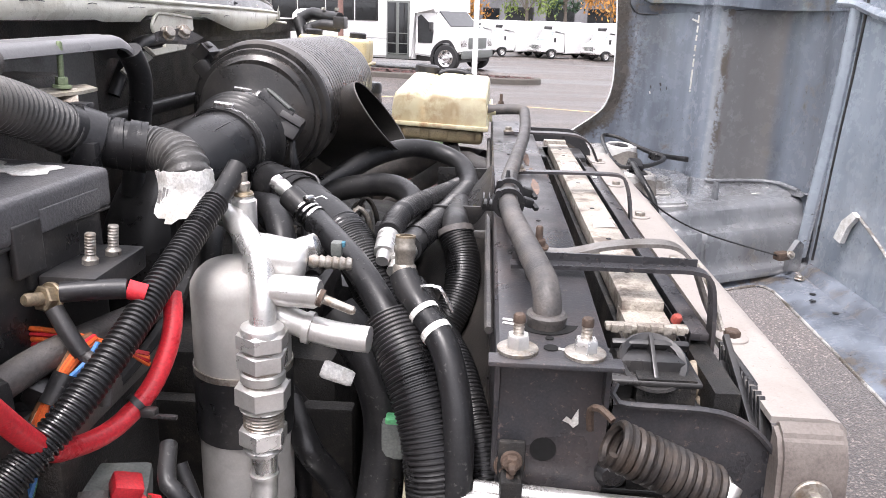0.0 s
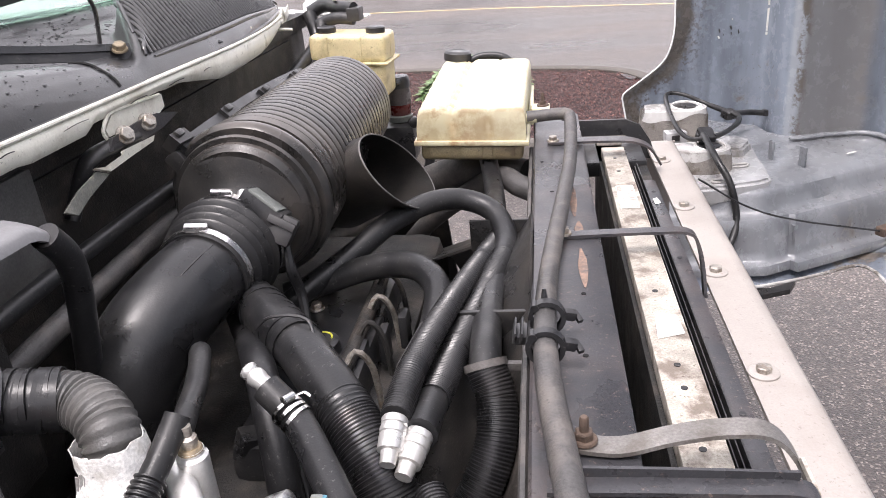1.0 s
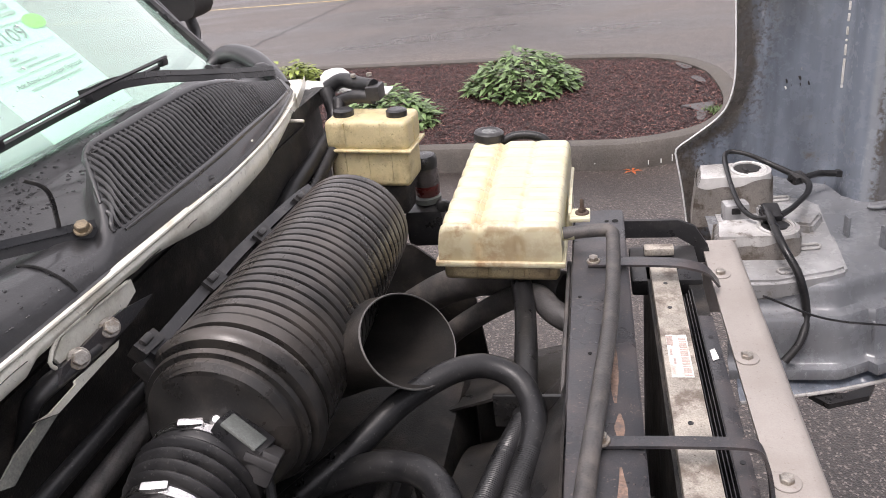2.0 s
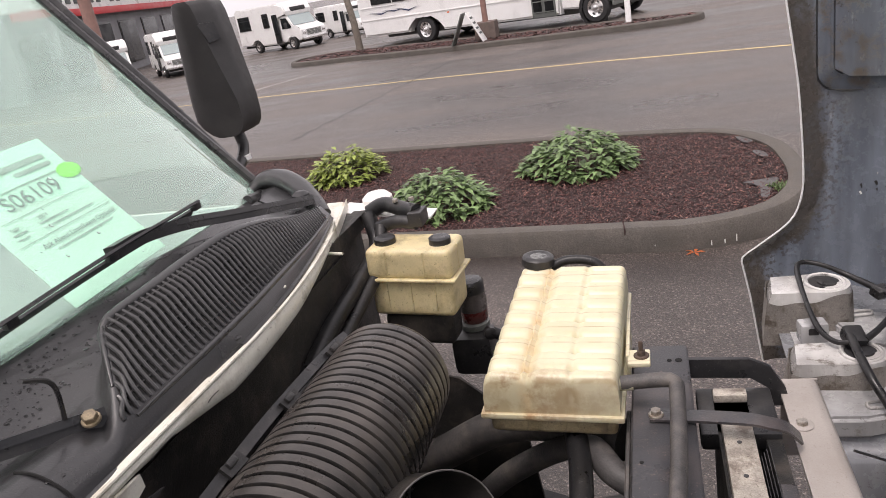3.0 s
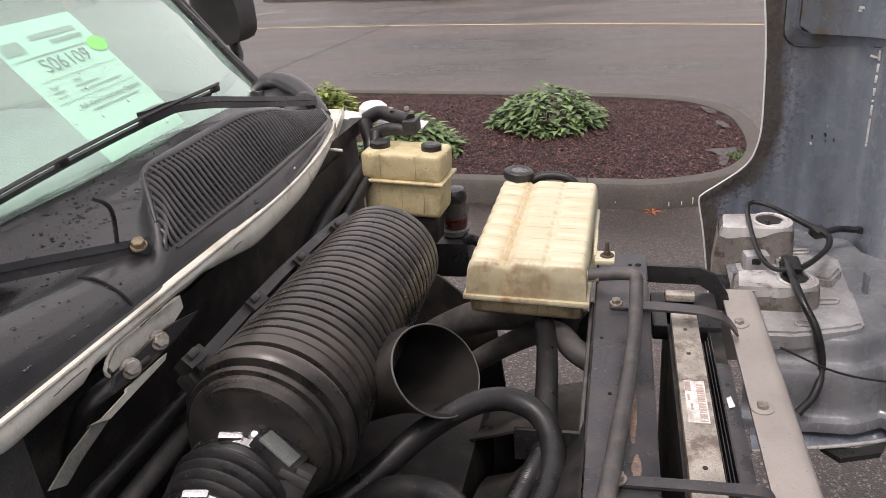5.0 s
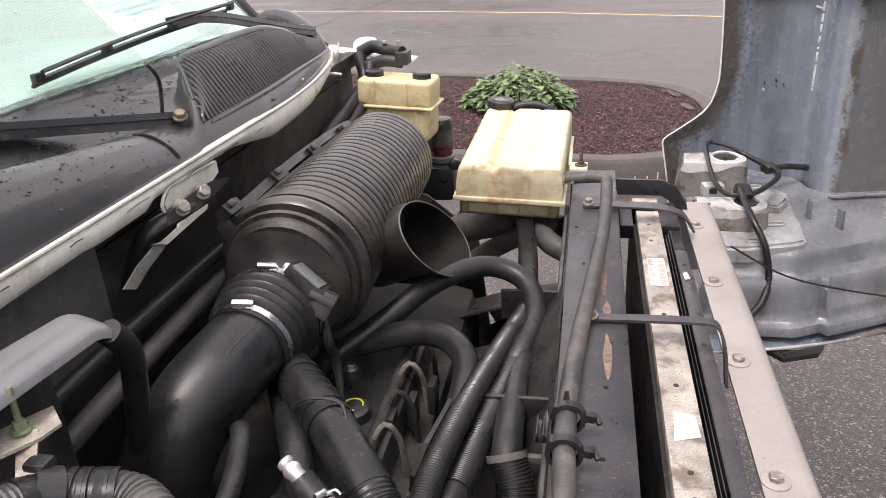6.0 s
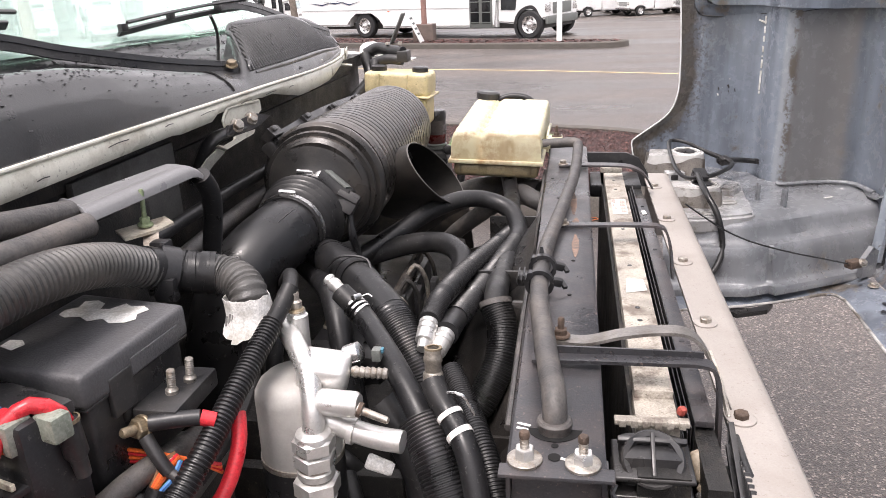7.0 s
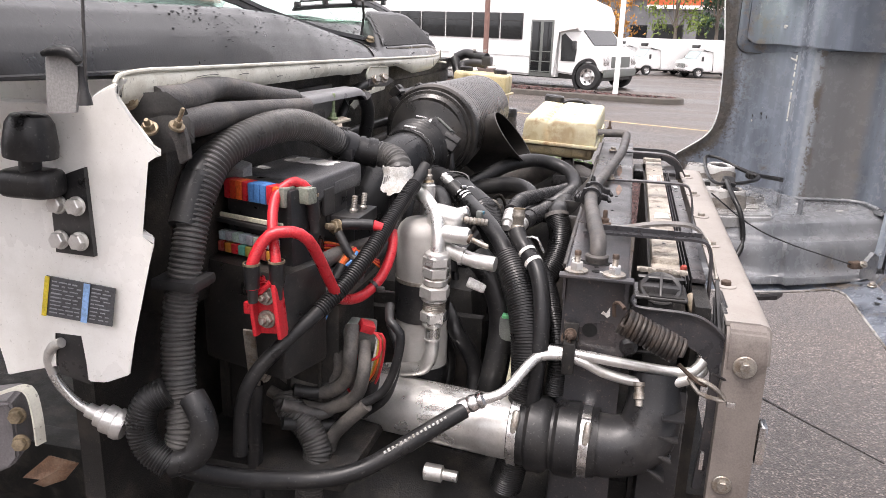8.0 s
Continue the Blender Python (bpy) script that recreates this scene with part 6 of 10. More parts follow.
for h in (0.008, 0.048, 0.079, 0.112):
    p = Vector((0.225 + h, 0.603 - 0.03 * h, 1.172))
    wide = h in (0.008, 0.112)
    c_ = part("clamp", band(bmesh.new(), p, (1, -0.03, 0), 0.0525 if wide else 0.0505, 0.013 if wide else 0.003), CHROME, ic)
    if wide:
        part("clamp_screw", rev(bmesh.new(), p + Vector((0.0, -0.046, 0.018)), (0.1, 0.35, 0.9), [(0, 0.004), (0.003, 0.006), (0.03, 0.006), (0.034, 0.004)], 12), STEEL, c_)
el = part("elbow", T([(0.345, 0.600, 1.17), (0.385, 0.600, 1.172), (0.418, 0.605, 1.19), (0.43, 0.615, 1.225), (0.43, 0.635, 1.28)], [0.047, 0.046, 0.044, 0.04, 0.038], seg=24), BLACK, ic, "black plastic elbow")
for k in range(4):
    part("web", B((0.44 + 0.005 * k, 0.603, 1.15 + 0.03 * k), (0.03, 0.07, 0.004), 0.001, Euler((0, radians(35 - 12 * k), 0)).to_matrix()), BLACK, el)
part("cooler_tank", B((0.445, 0.65, 1.10), (0.06, 0.09, 0.34), 0.012), BLACK, ic, "black plastic cooler tank")
part("drain_clip", B((0.505, 0.615, 1.16), (0.006, 0.006, 0.03), 0.002), CHROME, ic)
part("chrome_trim", B((0.583, 0.632, 1.195), (0.014, 0.034, 0.062), 0.006), CHROME, ic)
solo("hose_stub", rev(bmesh.new(), (0.09, 0.60, 1.075), (1, 0.0, -0.02), [(0, 0.010), (0.002, 0.014), (0.03, 0.014), (0.032, 0.009), (0.055, 0.009)], 16), ALU, "bright metal fitting low beside the engine", "fitting")

# ---- air cleaner ----
ac = thing("air_cleaner", (-0.06, 1.45, 1.45), "large ribbed black plastic air cleaner with an open snorkel", "air cleaner")
a0, a1 = Vector((-0.070, 1.238, 1.532)), Vector((-0.062, 1.70, 1.542))
ad = (a1 - a0).normalized()
prof = [(-0.062, 0.080), (-0.056, 0.087), (-0.050, 0.088), (-0.049, 0.094), (-0.043, 0.0955), (-0.042, 0.0905), (-0.036, 0.0905), (-0.035, 0.101), (-0.030, 0.1055), (-0.022, 0.1065), (-0.015, 0.1045), (-0.012, 0.099), (-0.011, 0.093), (-0.006, 0.093), (-0.005, 0.103), (0.010, 0.104)]
h = 0.014
while h < 0.425:
    r = 0.103 - 0.012 * (h / 0.45)
    prof += [(h, r - 0.0020), (h + 0.0010, r), (h + 0.0065, r + 0.0006), (h + 0.0130, r), (h + 0.0140, r - 0.0020), (h + 0.0143, r - 0.007), (h + 0.0182, r - 0.007)]
    h += 0.0185
prof += [(0.436, 0.091), (0.446, 0.086), (0.452, 0.07), (0.454, 0.02)]
CANM = mat("ribbed_black_polymer", (0.0175, 0.0168, 0.0162), 0.31, scale=16, var=0.4, dirt=(0.095, 0.081, 0.070), dirt_amt=0.55, dirt_scale=7, hard=0.2, bump=0.1, rvar=0.08, speck=(0.10, 0.08, 0.065), speck_amt=0.3)
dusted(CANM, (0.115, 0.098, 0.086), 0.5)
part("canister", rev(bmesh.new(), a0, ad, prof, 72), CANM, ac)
bm = bmesh.new()
rings = []
for f in range(9):
    t = f / 8
    c = (a0 - ad * 0.060).lerp(Vector((-0.080, 1.150, 1.501)), t)
    r = 0.0845 + (0.056 - 0.0845) * (0.5 - 0.5 * math.cos(math.pi * min(1, t * 1.35)))
    rings.append([bm.verts.new(c + Vector((math.cos(a), 0.12 * t * math.sin(a), math.sin(a))) * r) for a in (2 * math.pi * j / 48 for j in range(48))])
for a, b in zip(rings, rings[1:]):
    for j in range(48):
        bm.faces.new((a[j], a[(j + 1) % 48], b[(j + 1) % 48], b[j]))
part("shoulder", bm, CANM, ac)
part("seam_rail", strip(bmesh.new(), [(-0.152, 1.205, 1.606), (-0.151, 1.40, 1.609), (-0.147, 1.52, 1.608), (-0.141, 1.64, 1.604), (-0.136, 1.69, 1.600)], 0.022, 0.014, (0.7, 0, 0.7)), BLACK, ac)
for y in (1.215, 1.36, 1.50, 1.64):
    c_ = Vector((-0.152 + (y - 1.3) * 0.05, y, 1.608 - (y - 1.3) * 0.03))
    lc = part("latch", prism(bmesh.new(), [c_ + Vector(v) for v in ((-0.012, -0.018, 0.004), (0.004, -0.022, 0.020), (0.008, 0.012, 0.020), (-0.004, 0.024, 0.010))], (0.012, 0, -0.012)), DUSTY, ac)
    part("latch_step", B(c_ + Vector((0.006, -0.006, 0.014)), (0.016, 0.018, 0.010), 0.003, Euler((0, radians(-45), 0)).to_matrix()), DUSTY, lc)
part("ring_lug", B((-0.149, 1.203, 1.588), (0.024, 0.016, 0.040), 0.005, Euler((0, radians(-35), 0)).to_matrix()), DUSTY, ac)
d_, u_, v_ = frame_of(ad)
for h0, h1 in ((0.060, 0.092), (0.205, 0.240), (0.35, 0.382)):
    bm = bmesh.new()
    rows = []
    for q in range(9):
        ang = radians(113 + 3.2 * q)
        rr = 0.1035 - 0.012 * (h0 / 0.4)
        rows.append([a0 + d_ * (h0 + (h1 - h0) * w / 3) + (Vector((math.cos(ang), 0, math.sin(ang)))) * rr for w in range(4)])
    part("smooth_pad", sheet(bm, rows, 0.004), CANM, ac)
n_ = Vector((0.84, 0.03, 0.54)).normalized()
m_ = Vector((0.024, 0.118, -0.049))
m_ = (m_ - n_ * m_.dot(n_)).normalized()
k_ = n_.cross(m_).normalized()
mc = Vector((0.090, 1.393, 1.503))
bm = bmesh.new()
rings = []
for f in range(13):
    t = f / 12
    cpos = Vector((-0.045, 1.43, 1.475)).lerp(mc, t ** 0.9)
    q = 1.0 - 0.12 * math.sin(math.pi * t) + 0.22 * (1 - t) ** 1.6
    A_, B_ = 0.119 * q, 0.067 * q
    rings.append([bm.verts.new(cpos + m_ * math.cos(a) * A_ + k_ * math.sin(a) * B_) for a in (2 * math.pi * j / 48 for j in range(48))])
for a, b in zip(rings, rings[1:]):
    for j in range(48):
        bm.faces.new((a[j], a[(j + 1) % 48], b[(j + 1) % 48], b[j]))
part("snorkel", bm, mat("brown_dusted_plastic", (0.014, 0.0134, 0.013), 0.40, scale=14, dirt=(0.075, 0.063, 0.053), dirt_amt=0.6, dirt_scale=8, bump=0.25, speck=(0.16, 0.13, 0.1), speck_amt=0.3), ac, "open oval intake snorkel")
ib = bmesh.new()
inner = [[ib.verts.new(mc.lerp(Vector((-0.045, 1.43, 1.475)), dd / 0.15) + (m_ * math.cos(a) * (0.117 - dd * 0.26) + k_ * math.sin(a) * (0.065 - dd * 0.20))) for a in (2 * math.pi * j / 48 for j in range(48))] for dd in (0.0, 0.02, 0.05, 0.10, 0.16)]
for a, b in zip(inner, inner[1:]):
    for j in range(48):
        ib.faces.new((a[j], a[(j + 1) % 48], b[(j + 1) % 48], b[j]))
ib.faces.new(inner[-1])
part("intake_throat", ib, mat("black_intake_throat", (0.014, 0.013, 0.012), 0.8, spec=0.15, dirt=(0.045, 0.038, 0.032), dirt_amt=0.5, dirt_scale=12), ac)
lip = [mc + m_ * math.cos(a) * 0.1183 + k_ * math.sin(a) * 0.0663 for a in (2 * math.pi * j / 32 for j in range(33))]
part("snorkel_lip", T(lip, 0.0014, seg=6, step=0.01), mat("worn_grey_lip", (0.10, 0.095, 0.09), 0.6), ac)
bd = Vector((0.003, 0.0945, 0.004))
prof = [(0.0, 0.0500), (0.0, 0.0545), (0.018, 0.0550), (0.020, 0.0530)]
for k in range(4):
    h, r = 0.022 + 0.0125 * k, 0.0585 + 0.0028 * k
    prof += [(h, r - 0.006), (h + 0.003, r + 0.001), (h + 0.0055, r + 0.003), (h + 0.008, r + 0.001), (h + 0.0105, r - 0.006)]
prof += [(0.074, 0.0640), (0.0945, 0.0650), (0.100, 0.060)]
boot = part("bellows", rev(bmesh.new(), (-0.0835, 1.060, 1.498), bd, prof, 48, caps=False), RUBBER, ac, "ribbed black rubber bellows")
ELB = [(-0.081, 1.110, 1.500), (-0.0835, 1.065, 1.499), (-0.092, 1.020, 1.494), (-0.107, 0.980, 1.479), (-0.123, 0.947, 1.449), (-0.135, 0.925, 1.405), (-0.142, 0.914, 1.345), (-0.146, 0.910, 1.25)]
part("intake_elbow", T(ELB, 0.0512, seg=40, step=0.010), mat("satin_black_duct", (0.011, 0.011, 0.012), 0.34, scale=20, var=0.3, dirt=(0.035, 0.033, 0.031), dirt_amt=0.4, dirt_scale=12, bump=0.12), ac, "smooth black intake elbow")
part("moulding_seam", T([Vector(p) + Vector((0.026, -0.013, 0.0425)) for p in ELB[1:4]], 0.0008, seg=5), BLACK, ac)
for p, ax, r in ((Vector((-0.0833, 1.070, 1.4985)), (-0.03, -1, -0.04), 0.0552), (Vector((-0.0808, 1.145, 1.5017)), (-0.03, -1, -0.04), 0.0652)):
    cb = part("clamp", band(bmesh.new(), p, ax, r, 0.010), CHROME, ac, "bright worm-drive clamp")
    part("clamp_screw", B(p + Vector((0.004, -0.004, r + 0.003)), (0.026, 0.010, 0.009), 0.003, Euler((0.2, 0.15, 0.3)).to_matrix()), CHROME, cb)
sn = thing("air_flow_sensor", (-0.03, 1.19, 1.5), "black plastic air flow sensor with a taped wire", "sensor")
part("body", B((-0.031, 1.150, 1.545), (0.058, 0.036, 0.026), 0.005, Euler((radians(-20), radians(36), radians(-14))).to_matrix()), BLACK, sn)
part("lid_rim", B((-0.023, 1.144, 1.558), (0.044, 0.026, 0.004), 0.002, Euler((radians(-20), radians(36), radians(-14))).to_matrix()), GREYCON, sn)
part("mount_foot", B((-0.043, 1.170, 1.525), (0.05, 0.03, 0.03), 0.006, Euler((radians(-20), radians(36), 0)).to_matrix()), BLACK, sn)
part("connector", B((-0.009, 1.140, 1.521), (0.030, 0.028, 0.036), 0.004, Euler((radians(-25), radians(30), 0)).to_matrix()), BLACK, sn)
part("connector_rib", B((-0.005, 1.130, 1.533), (0.034, 0.010, 0.010), 0.002, Euler((radians(-25), radians(30), 0)).to_matrix()), BLACK, sn)
part("screw", rev(bmesh.new(), (-0.057, 1.155, 1.561), (0.3, -0.4, 1), [(0, 0.007), (0.004, 0.007), (0.007, 0.004)], 10), CHROME, sn)
part("wire", T([(-0.007, 1.140, 1.509), (-0.002, 1.125, 1.475), (0.003, 1.13, 1.44), (0.012, 1.11, 1.40), (0.02, 1.09, 1.35)], [0.0035, 0.007, 0.006, 0.004, 0.004], seg=8), RUBBER, sn)

# ---- coolant expansion tank ----
tank = thing("coolant_tank", (0.17, 1.88, 1.43), "yellowed translucent plastic coolant tank with moulded pillows", "coolant tank")
TR = Matrix.Translation((0.1735, 1.884, 1.462)) @ Euler((radians(2.3), radians(2.5), radians(-1.0))).to_matrix().to_4x4()
TW, TL = 0.200, 0.385


def tank_top(u, v):
    """Height over the seam: a roll of pillows along one side, a long valley, then a flatter field with shallow seams."""
    gy = min(abs(v - (k + 0.55) / 8.0) for k in range(8))
    z = 0.070
    if u < 0.30:
        z -= 0.0125 * max(0.0, 1 - gy / 0.052) ** 2 + 0.004 * ((u - 0.14) / 0.16) ** 2
    else:
        z -= 0.0068 * max(0.0, 1 - gy / 0.026) ** 1.6 * (0.45 + 0.55 * min(1.0, abs(u - 0.50) / 0.14))
        z -= 0.006 * max(0.0, 1 - math.hypot((u - 0.66) * TW, gy * TL) / 0.009)
        z -= 0.0032 * max(0.0, 1 - abs(u - 0.66) / 0.03)
    z -= 0.0085 * max(0.0, 1 - abs(u - 0.335) / 0.075) ** 1.3
    e = min(u, 1 - u) * TW
    f = min(v, 1 - v) * TL
    for q in (e, f):
        if q < 0.013:
            z -= 0.013 - math.sqrt(max(0.0, 0.000169 - (0.013 - q) ** 2))
    return z


NU, NV = 60, 128
bm = bmesh.new()
g = [[bm.verts.new(((i / NU - 0.5) * TW, (j / NV - 0.5) * TL, tank_top(i / NU, j / NV))) for i in range(NU + 1)] for j in range(NV + 1)]
for j in range(NV):
    for i in range(NU):
        bm.faces.new((g[j][i], g[j][i + 1], g[j + 1][i + 1], g[j + 1][i]))
loop = [g[0][i] for i in range(NU)] + [g[j][NU] for j in range(NV)] + [g[NV][i] for i in range(NU, 0, -1)] + [g[j][0] for j in range(NV, 0, -1)]
prev = loop
for zz, ins in ((0.03, -0.0015), (0.004, -0.002)):
    cur = []
    for v in loop:
        dent = 0.0045 * max(0, 1 - min(abs(v.co.x / TW + 0.5 - q) for q in (0.335, 0.66)) / 0.05) if abs(abs(v.co.y) - TL / 2) < 1e-4 else 0.004 * max(0, 1 - min(abs(v.co.y / TL + 0.5 - (q + 0.55) / 8.0) for q in range(8)) / 0.03)
        dent = dent if zz > 0.02 else 0.0
        cur.append(bm.verts.new((v.co.x * (1 - (ins + dent) / 0.1), v.co.y * (1 - (ins + dent) / 0.2), zz)))
    for k in range(len(loop)):
        q = (k + 1) % len(loop)
        bm.faces.new((prev[k], prev[q], cur[q], cur[k]))
    prev = cur
bmesh.ops.transform(bm, matrix=TR, verts=bm.verts[:])
part("upper_shell", bm, YELLOW, tank)
bm = bmesh.new()
box(bm, (0, 0, 0.0), (TW + 0.016, TL + 0.016, 0.010), 0.004)
bmesh.ops.transform(bm, matrix=TR, verts=bm.verts[:])
part("seam_lip", bm, YELLOW, tank)
bm = bmesh.new()
box(bm, (0, 0, -0.020), (TW - 0.006, TL - 0.006, 0.034), 0.012, seg=3)
for k in range(3):
    box(bm, ((k - 1) * 0.06, 0, -0.02), (0.05, TL, 0.03), 0.012, seg=3)
bmesh.ops.transform(bm, matrix=TR, verts=bm.verts[:])
part("lower_shell", bm, YELLOWD, tank, "brown-stained lower shell")
cp = TR @ Vector((-0.068, 0.206, 0.056))
part("filler_neck", rev(bmesh.new(), cp - Vector((0, 0, 0.03)), (0.1, 0, 1), [(0, 0.026), (0.04, 0.024)], 24), YELLOW, tank)
cap = part("cap", rev(bmesh.new(), cp + Vector((0, 0, 0.006)), (0.1, 0, 1), [(0, 0.028), (0.004, 0.032), (0.018, 0.032), (0.022, 0.028), (0.023, 0.022), (0.021, 0.018)], 10), BLACK, tank, "black lobed pressure cap")
FADEPRINT = mat("worn_grey_print", (0.17, 0.175, 0.17), 0.5, var=0.6, scale=160, dirt=(0.02, 0.02, 0.02), dirt_amt=0.9, dirt_scale=140, hard=0.8)
part("cap_mark", rev(bmesh.new(), cp + Vector((0.003, 0, 0.026)), (0.1, 0, 1), [(0, 0.017), (0.001, 0.016)], 20), FADEPRINT, cap)
part("vent_hose", T([cp + Vector((0.02, 0.0, 0.0)), cp + Vector((0.06, 0.005, 0.012)), cp + Vector((0.11, 0.0, 0.005)), cp + Vector((0.14, -0.01, -0.03))], 0.009), RUBBER, tank)
tb = part("mount_tab", B((0.300, 1.80, 1.486), (0.035, 0.045, 0.008), 0.003), YELLOW, tank)
bm = bmesh.new()
bolt(bm, (0.304, 1.80, 1.490), (0, 0, 1), 0.007, 0.012, 0.014)
part("mount_bolt", bm, RUST, tb)
part("side_web", B((0.283, 1.86, 1.472), (0.006, 0.12, 0.04), 0.002), YELLOW, tank)
part("outlet", rev(bmesh.new(), (0.262, 1.725, 1.487), (1, 0, 0), [(0, 0.011), (0.03, 0.010)], 18), YELLOW, tank)

# ---- brake fluid reservoir ----
bk = thing("brake_reservoir", (-0.12, 2.0, 1.5), "dirty yellowed brake fluid reservoir with two black caps", "reservoir")
BR = Matrix.Translation((-0.121, 2.045, 1.561)) @ Euler((0, radians(3), radians(-4))).to_matrix().to_4x4() @ Matrix.Scale(1.10, 4)


def rbox(c, s, bev, M, seg=3):
    bm = bmesh.new()
    box(bm, c, s, bev, seg=seg)
    bmesh.ops.transform(bm, matrix=M, verts=bm.verts[:])
    return bm


part("upper_half", rbox((0, 0, 0.028), (0.160, 0.090, 0.056), 0.013, BR, 4), BRAKE, bk)
part("seam_lip", rbox((0, 0, 0.0), (0.172, 0.102, 0.006), 0.0025, BR), BRAKE, bk)
part("lower_half", rbox((0, 0, -0.036), (0.154, 0.086, 0.072), 0.012, BR, 4), BRAKE, bk, "stained lower half")
for x, y, sy in ((-0.040, -0.0445, 0.045), (0.030, -0.0445, 0.045), (0.0795, 0.0, 0.045)):
    part("rib", rbox((x, y, 0.030), (0.003, 0.004, sy), 0.001, BR), BRAKE, bk)
for x in (-0.045, 0.0, 0.045):
    part("rib", rbox((x, -0.043, -0.03), (0.003, 0.004, 0.06), 0.001, BR), BRAKE, bk)
for x in (-0.052, 0.052):
    c = BR @ Vector((x, -0.006, 0.055))
    cpx = part("cap", rev(bmesh.new(), c, BR.to_3x3() @ Vector((0, 0, 1)), [(0, 0.0215), (0.012, 0.0215), (0.014, 0.019), (0.015, 0.014), (0.0145, 0.01)], 28), BLACK, bk)
part("master_cylinder", rbox((0.0, 0.0, -0.105), (0.13, 0.06, 0.06), 0.012, BR), GRIME, bk)
pf = thing("fluid_filter", (-0.03, 2.1, 1.42), "clear reservoir with red fluid and a black cap", "reservoir")
part("cap", rev(bmesh.new(), (-0.040, 2.115, 1.478), (0, 0, 1), [(0, 0.030), (0.020, 0.030), (0.026, 0.026), (0.028, 0.014)], 12), BLACK, pf)
part("bowl", rev(bmesh.new(), (-0.040, 2.115, 1.438), (0, 0, 1), [(0, 0.029), (0.02, 0.030), (0.042, 0.027)], 24), mat("smoky_bowl_plastic", (0.10, 0.088, 0.085), 0.25, var=0.3, scale=30), pf, "smoky clear bowl")
part("fluid", rev(bmesh.new(), (-0.040, 2.115, 1.405), (0, 0, 1), [(0, 0.020), (0.01, 0.027), (0.033, 0.029)], 24), BRAKERED, pf, "red fluid")
part("collar", rev(bmesh.new(), (-0.041, 2.112, 1.398), (0, 0, 1), [(0, 0.03), (0.012, 0.031), (0.014, 0.026)], 24), GREYCON, pf)
part("pump_body", B((-0.045, 2.10, 1.35), (0.09, 0.08, 0.09), 0.02), BLACK, pf)
part("lug", rev(bmesh.new(), (-0.005, 2.085, 1.398), (0.3, -1, 0.1), [(0, 0.014), (0.016, 0.013), (0.018, 0.009)], 16), BLACK, pf)
part("hose", T([(0.0, 2.08, 1.40), (0.035, 2.08, 1.37), (0.02, 2.06, 1.28), (-0.03, 2.03, 1.25)], 0.012), RUBBER, pf)

# ---- hoses ----


def hose(name, pts, r, m_, label, ends=(), **kw):
    th = thing(name, pts[0], label, "hose", "hoses")
    part("tube", T(pts, r, **kw), m_, th)
    for p, d, rr, mm, nm in ends:
        bm = rev(bmesh.new(), p, d, [(0, rr * 0.8), (0.003, rr), (0.012, rr), (0.014, rr * 0.88), (0.018, rr * 0.88), (0.02, rr), (0.03, rr), (0.034, rr * 0.8), (0.05, rr * 0.7)], 18)
        part(nm, bm, mm, th)
    return th


vh = hose("vent_pipe", [(0.274, 1.725, 1.488), (0.332, 1.727, 1.491), (0.350, 1.721, 1.490), (0.353, 1.69, 1.485), (0.346, 1.52, 1.472), (0.330, 1.36, 1.465), (0.313, 1.20, 1.462), (0.304, 1.08, 1.466), (0.301, 0.99, 1.468), (0.303, 0.90, 1.468), (0.313, 0.80, 1.466), (0.321, 0.73, 1.464), (0.326, 0.695, 1.460), (0.328, 0.676, 1.449), (0.328, 0.672, 1.432)],
          [0.0112, 0.0112, 0.0110, 0.0110, 0.0112, 0.0115, 0.0118, 0.0122, 0.0124], GREYHOSE, "dusty grey rubber hose from tank to radiator")
for c, w in (((0.303, 1.012, 1.467), 0.010), ((0.301, 0.955, 1.467), 0.010)):
    kb = part("clip_band", band(bmesh.new(), c, (0, 1, 0), 0.0142, w, 0.0050, 20), BLACK, vh)
    part("clip_tab", B(Vector(c) + Vector((0.023, 0.0, 0.002)), (0.013, 0.009, 0.011), 0.002, Euler((0.2, 0.3, 0.2)).to_matrix()), BLACK, kb)
    part("clip_hook", B(Vector(c) + Vector((0.031, 0.004, -0.003)), (0.006, 0.014, 0.005), 0.001, Euler((0.4, 0.0, 0.5)).to_matrix()), BLACK, kb)
    part("clip_hinge", rev(bmesh.new(), Vector(c) + Vector((-0.012, -0.006, 0.012)), (0, 1, 0), [(0, 0.0045), (0.012, 0.0045)], 10), BLACK, kb)
cbk = part("clip_bracket", B((0.280, 1.004, 1.452), (0.022, 0.030, 0.010), 0.003), BLACK, vh)
for k in range(3):
    part("bracket_fin", B((0.270 + 0.007 * k, 0.998, 1.460), (0.002, 0.034, 0.012), 0.0005, Euler((0, 0.25, 0)).to_matrix()), BLACK, cbk)
part("clip_pin", rev(bmesh.new(), (0.301, 1.02, 1.482), (0, 0.2, 1), [(0, 0.004), (0.012, 0.002)], 8), BLACK, vh)

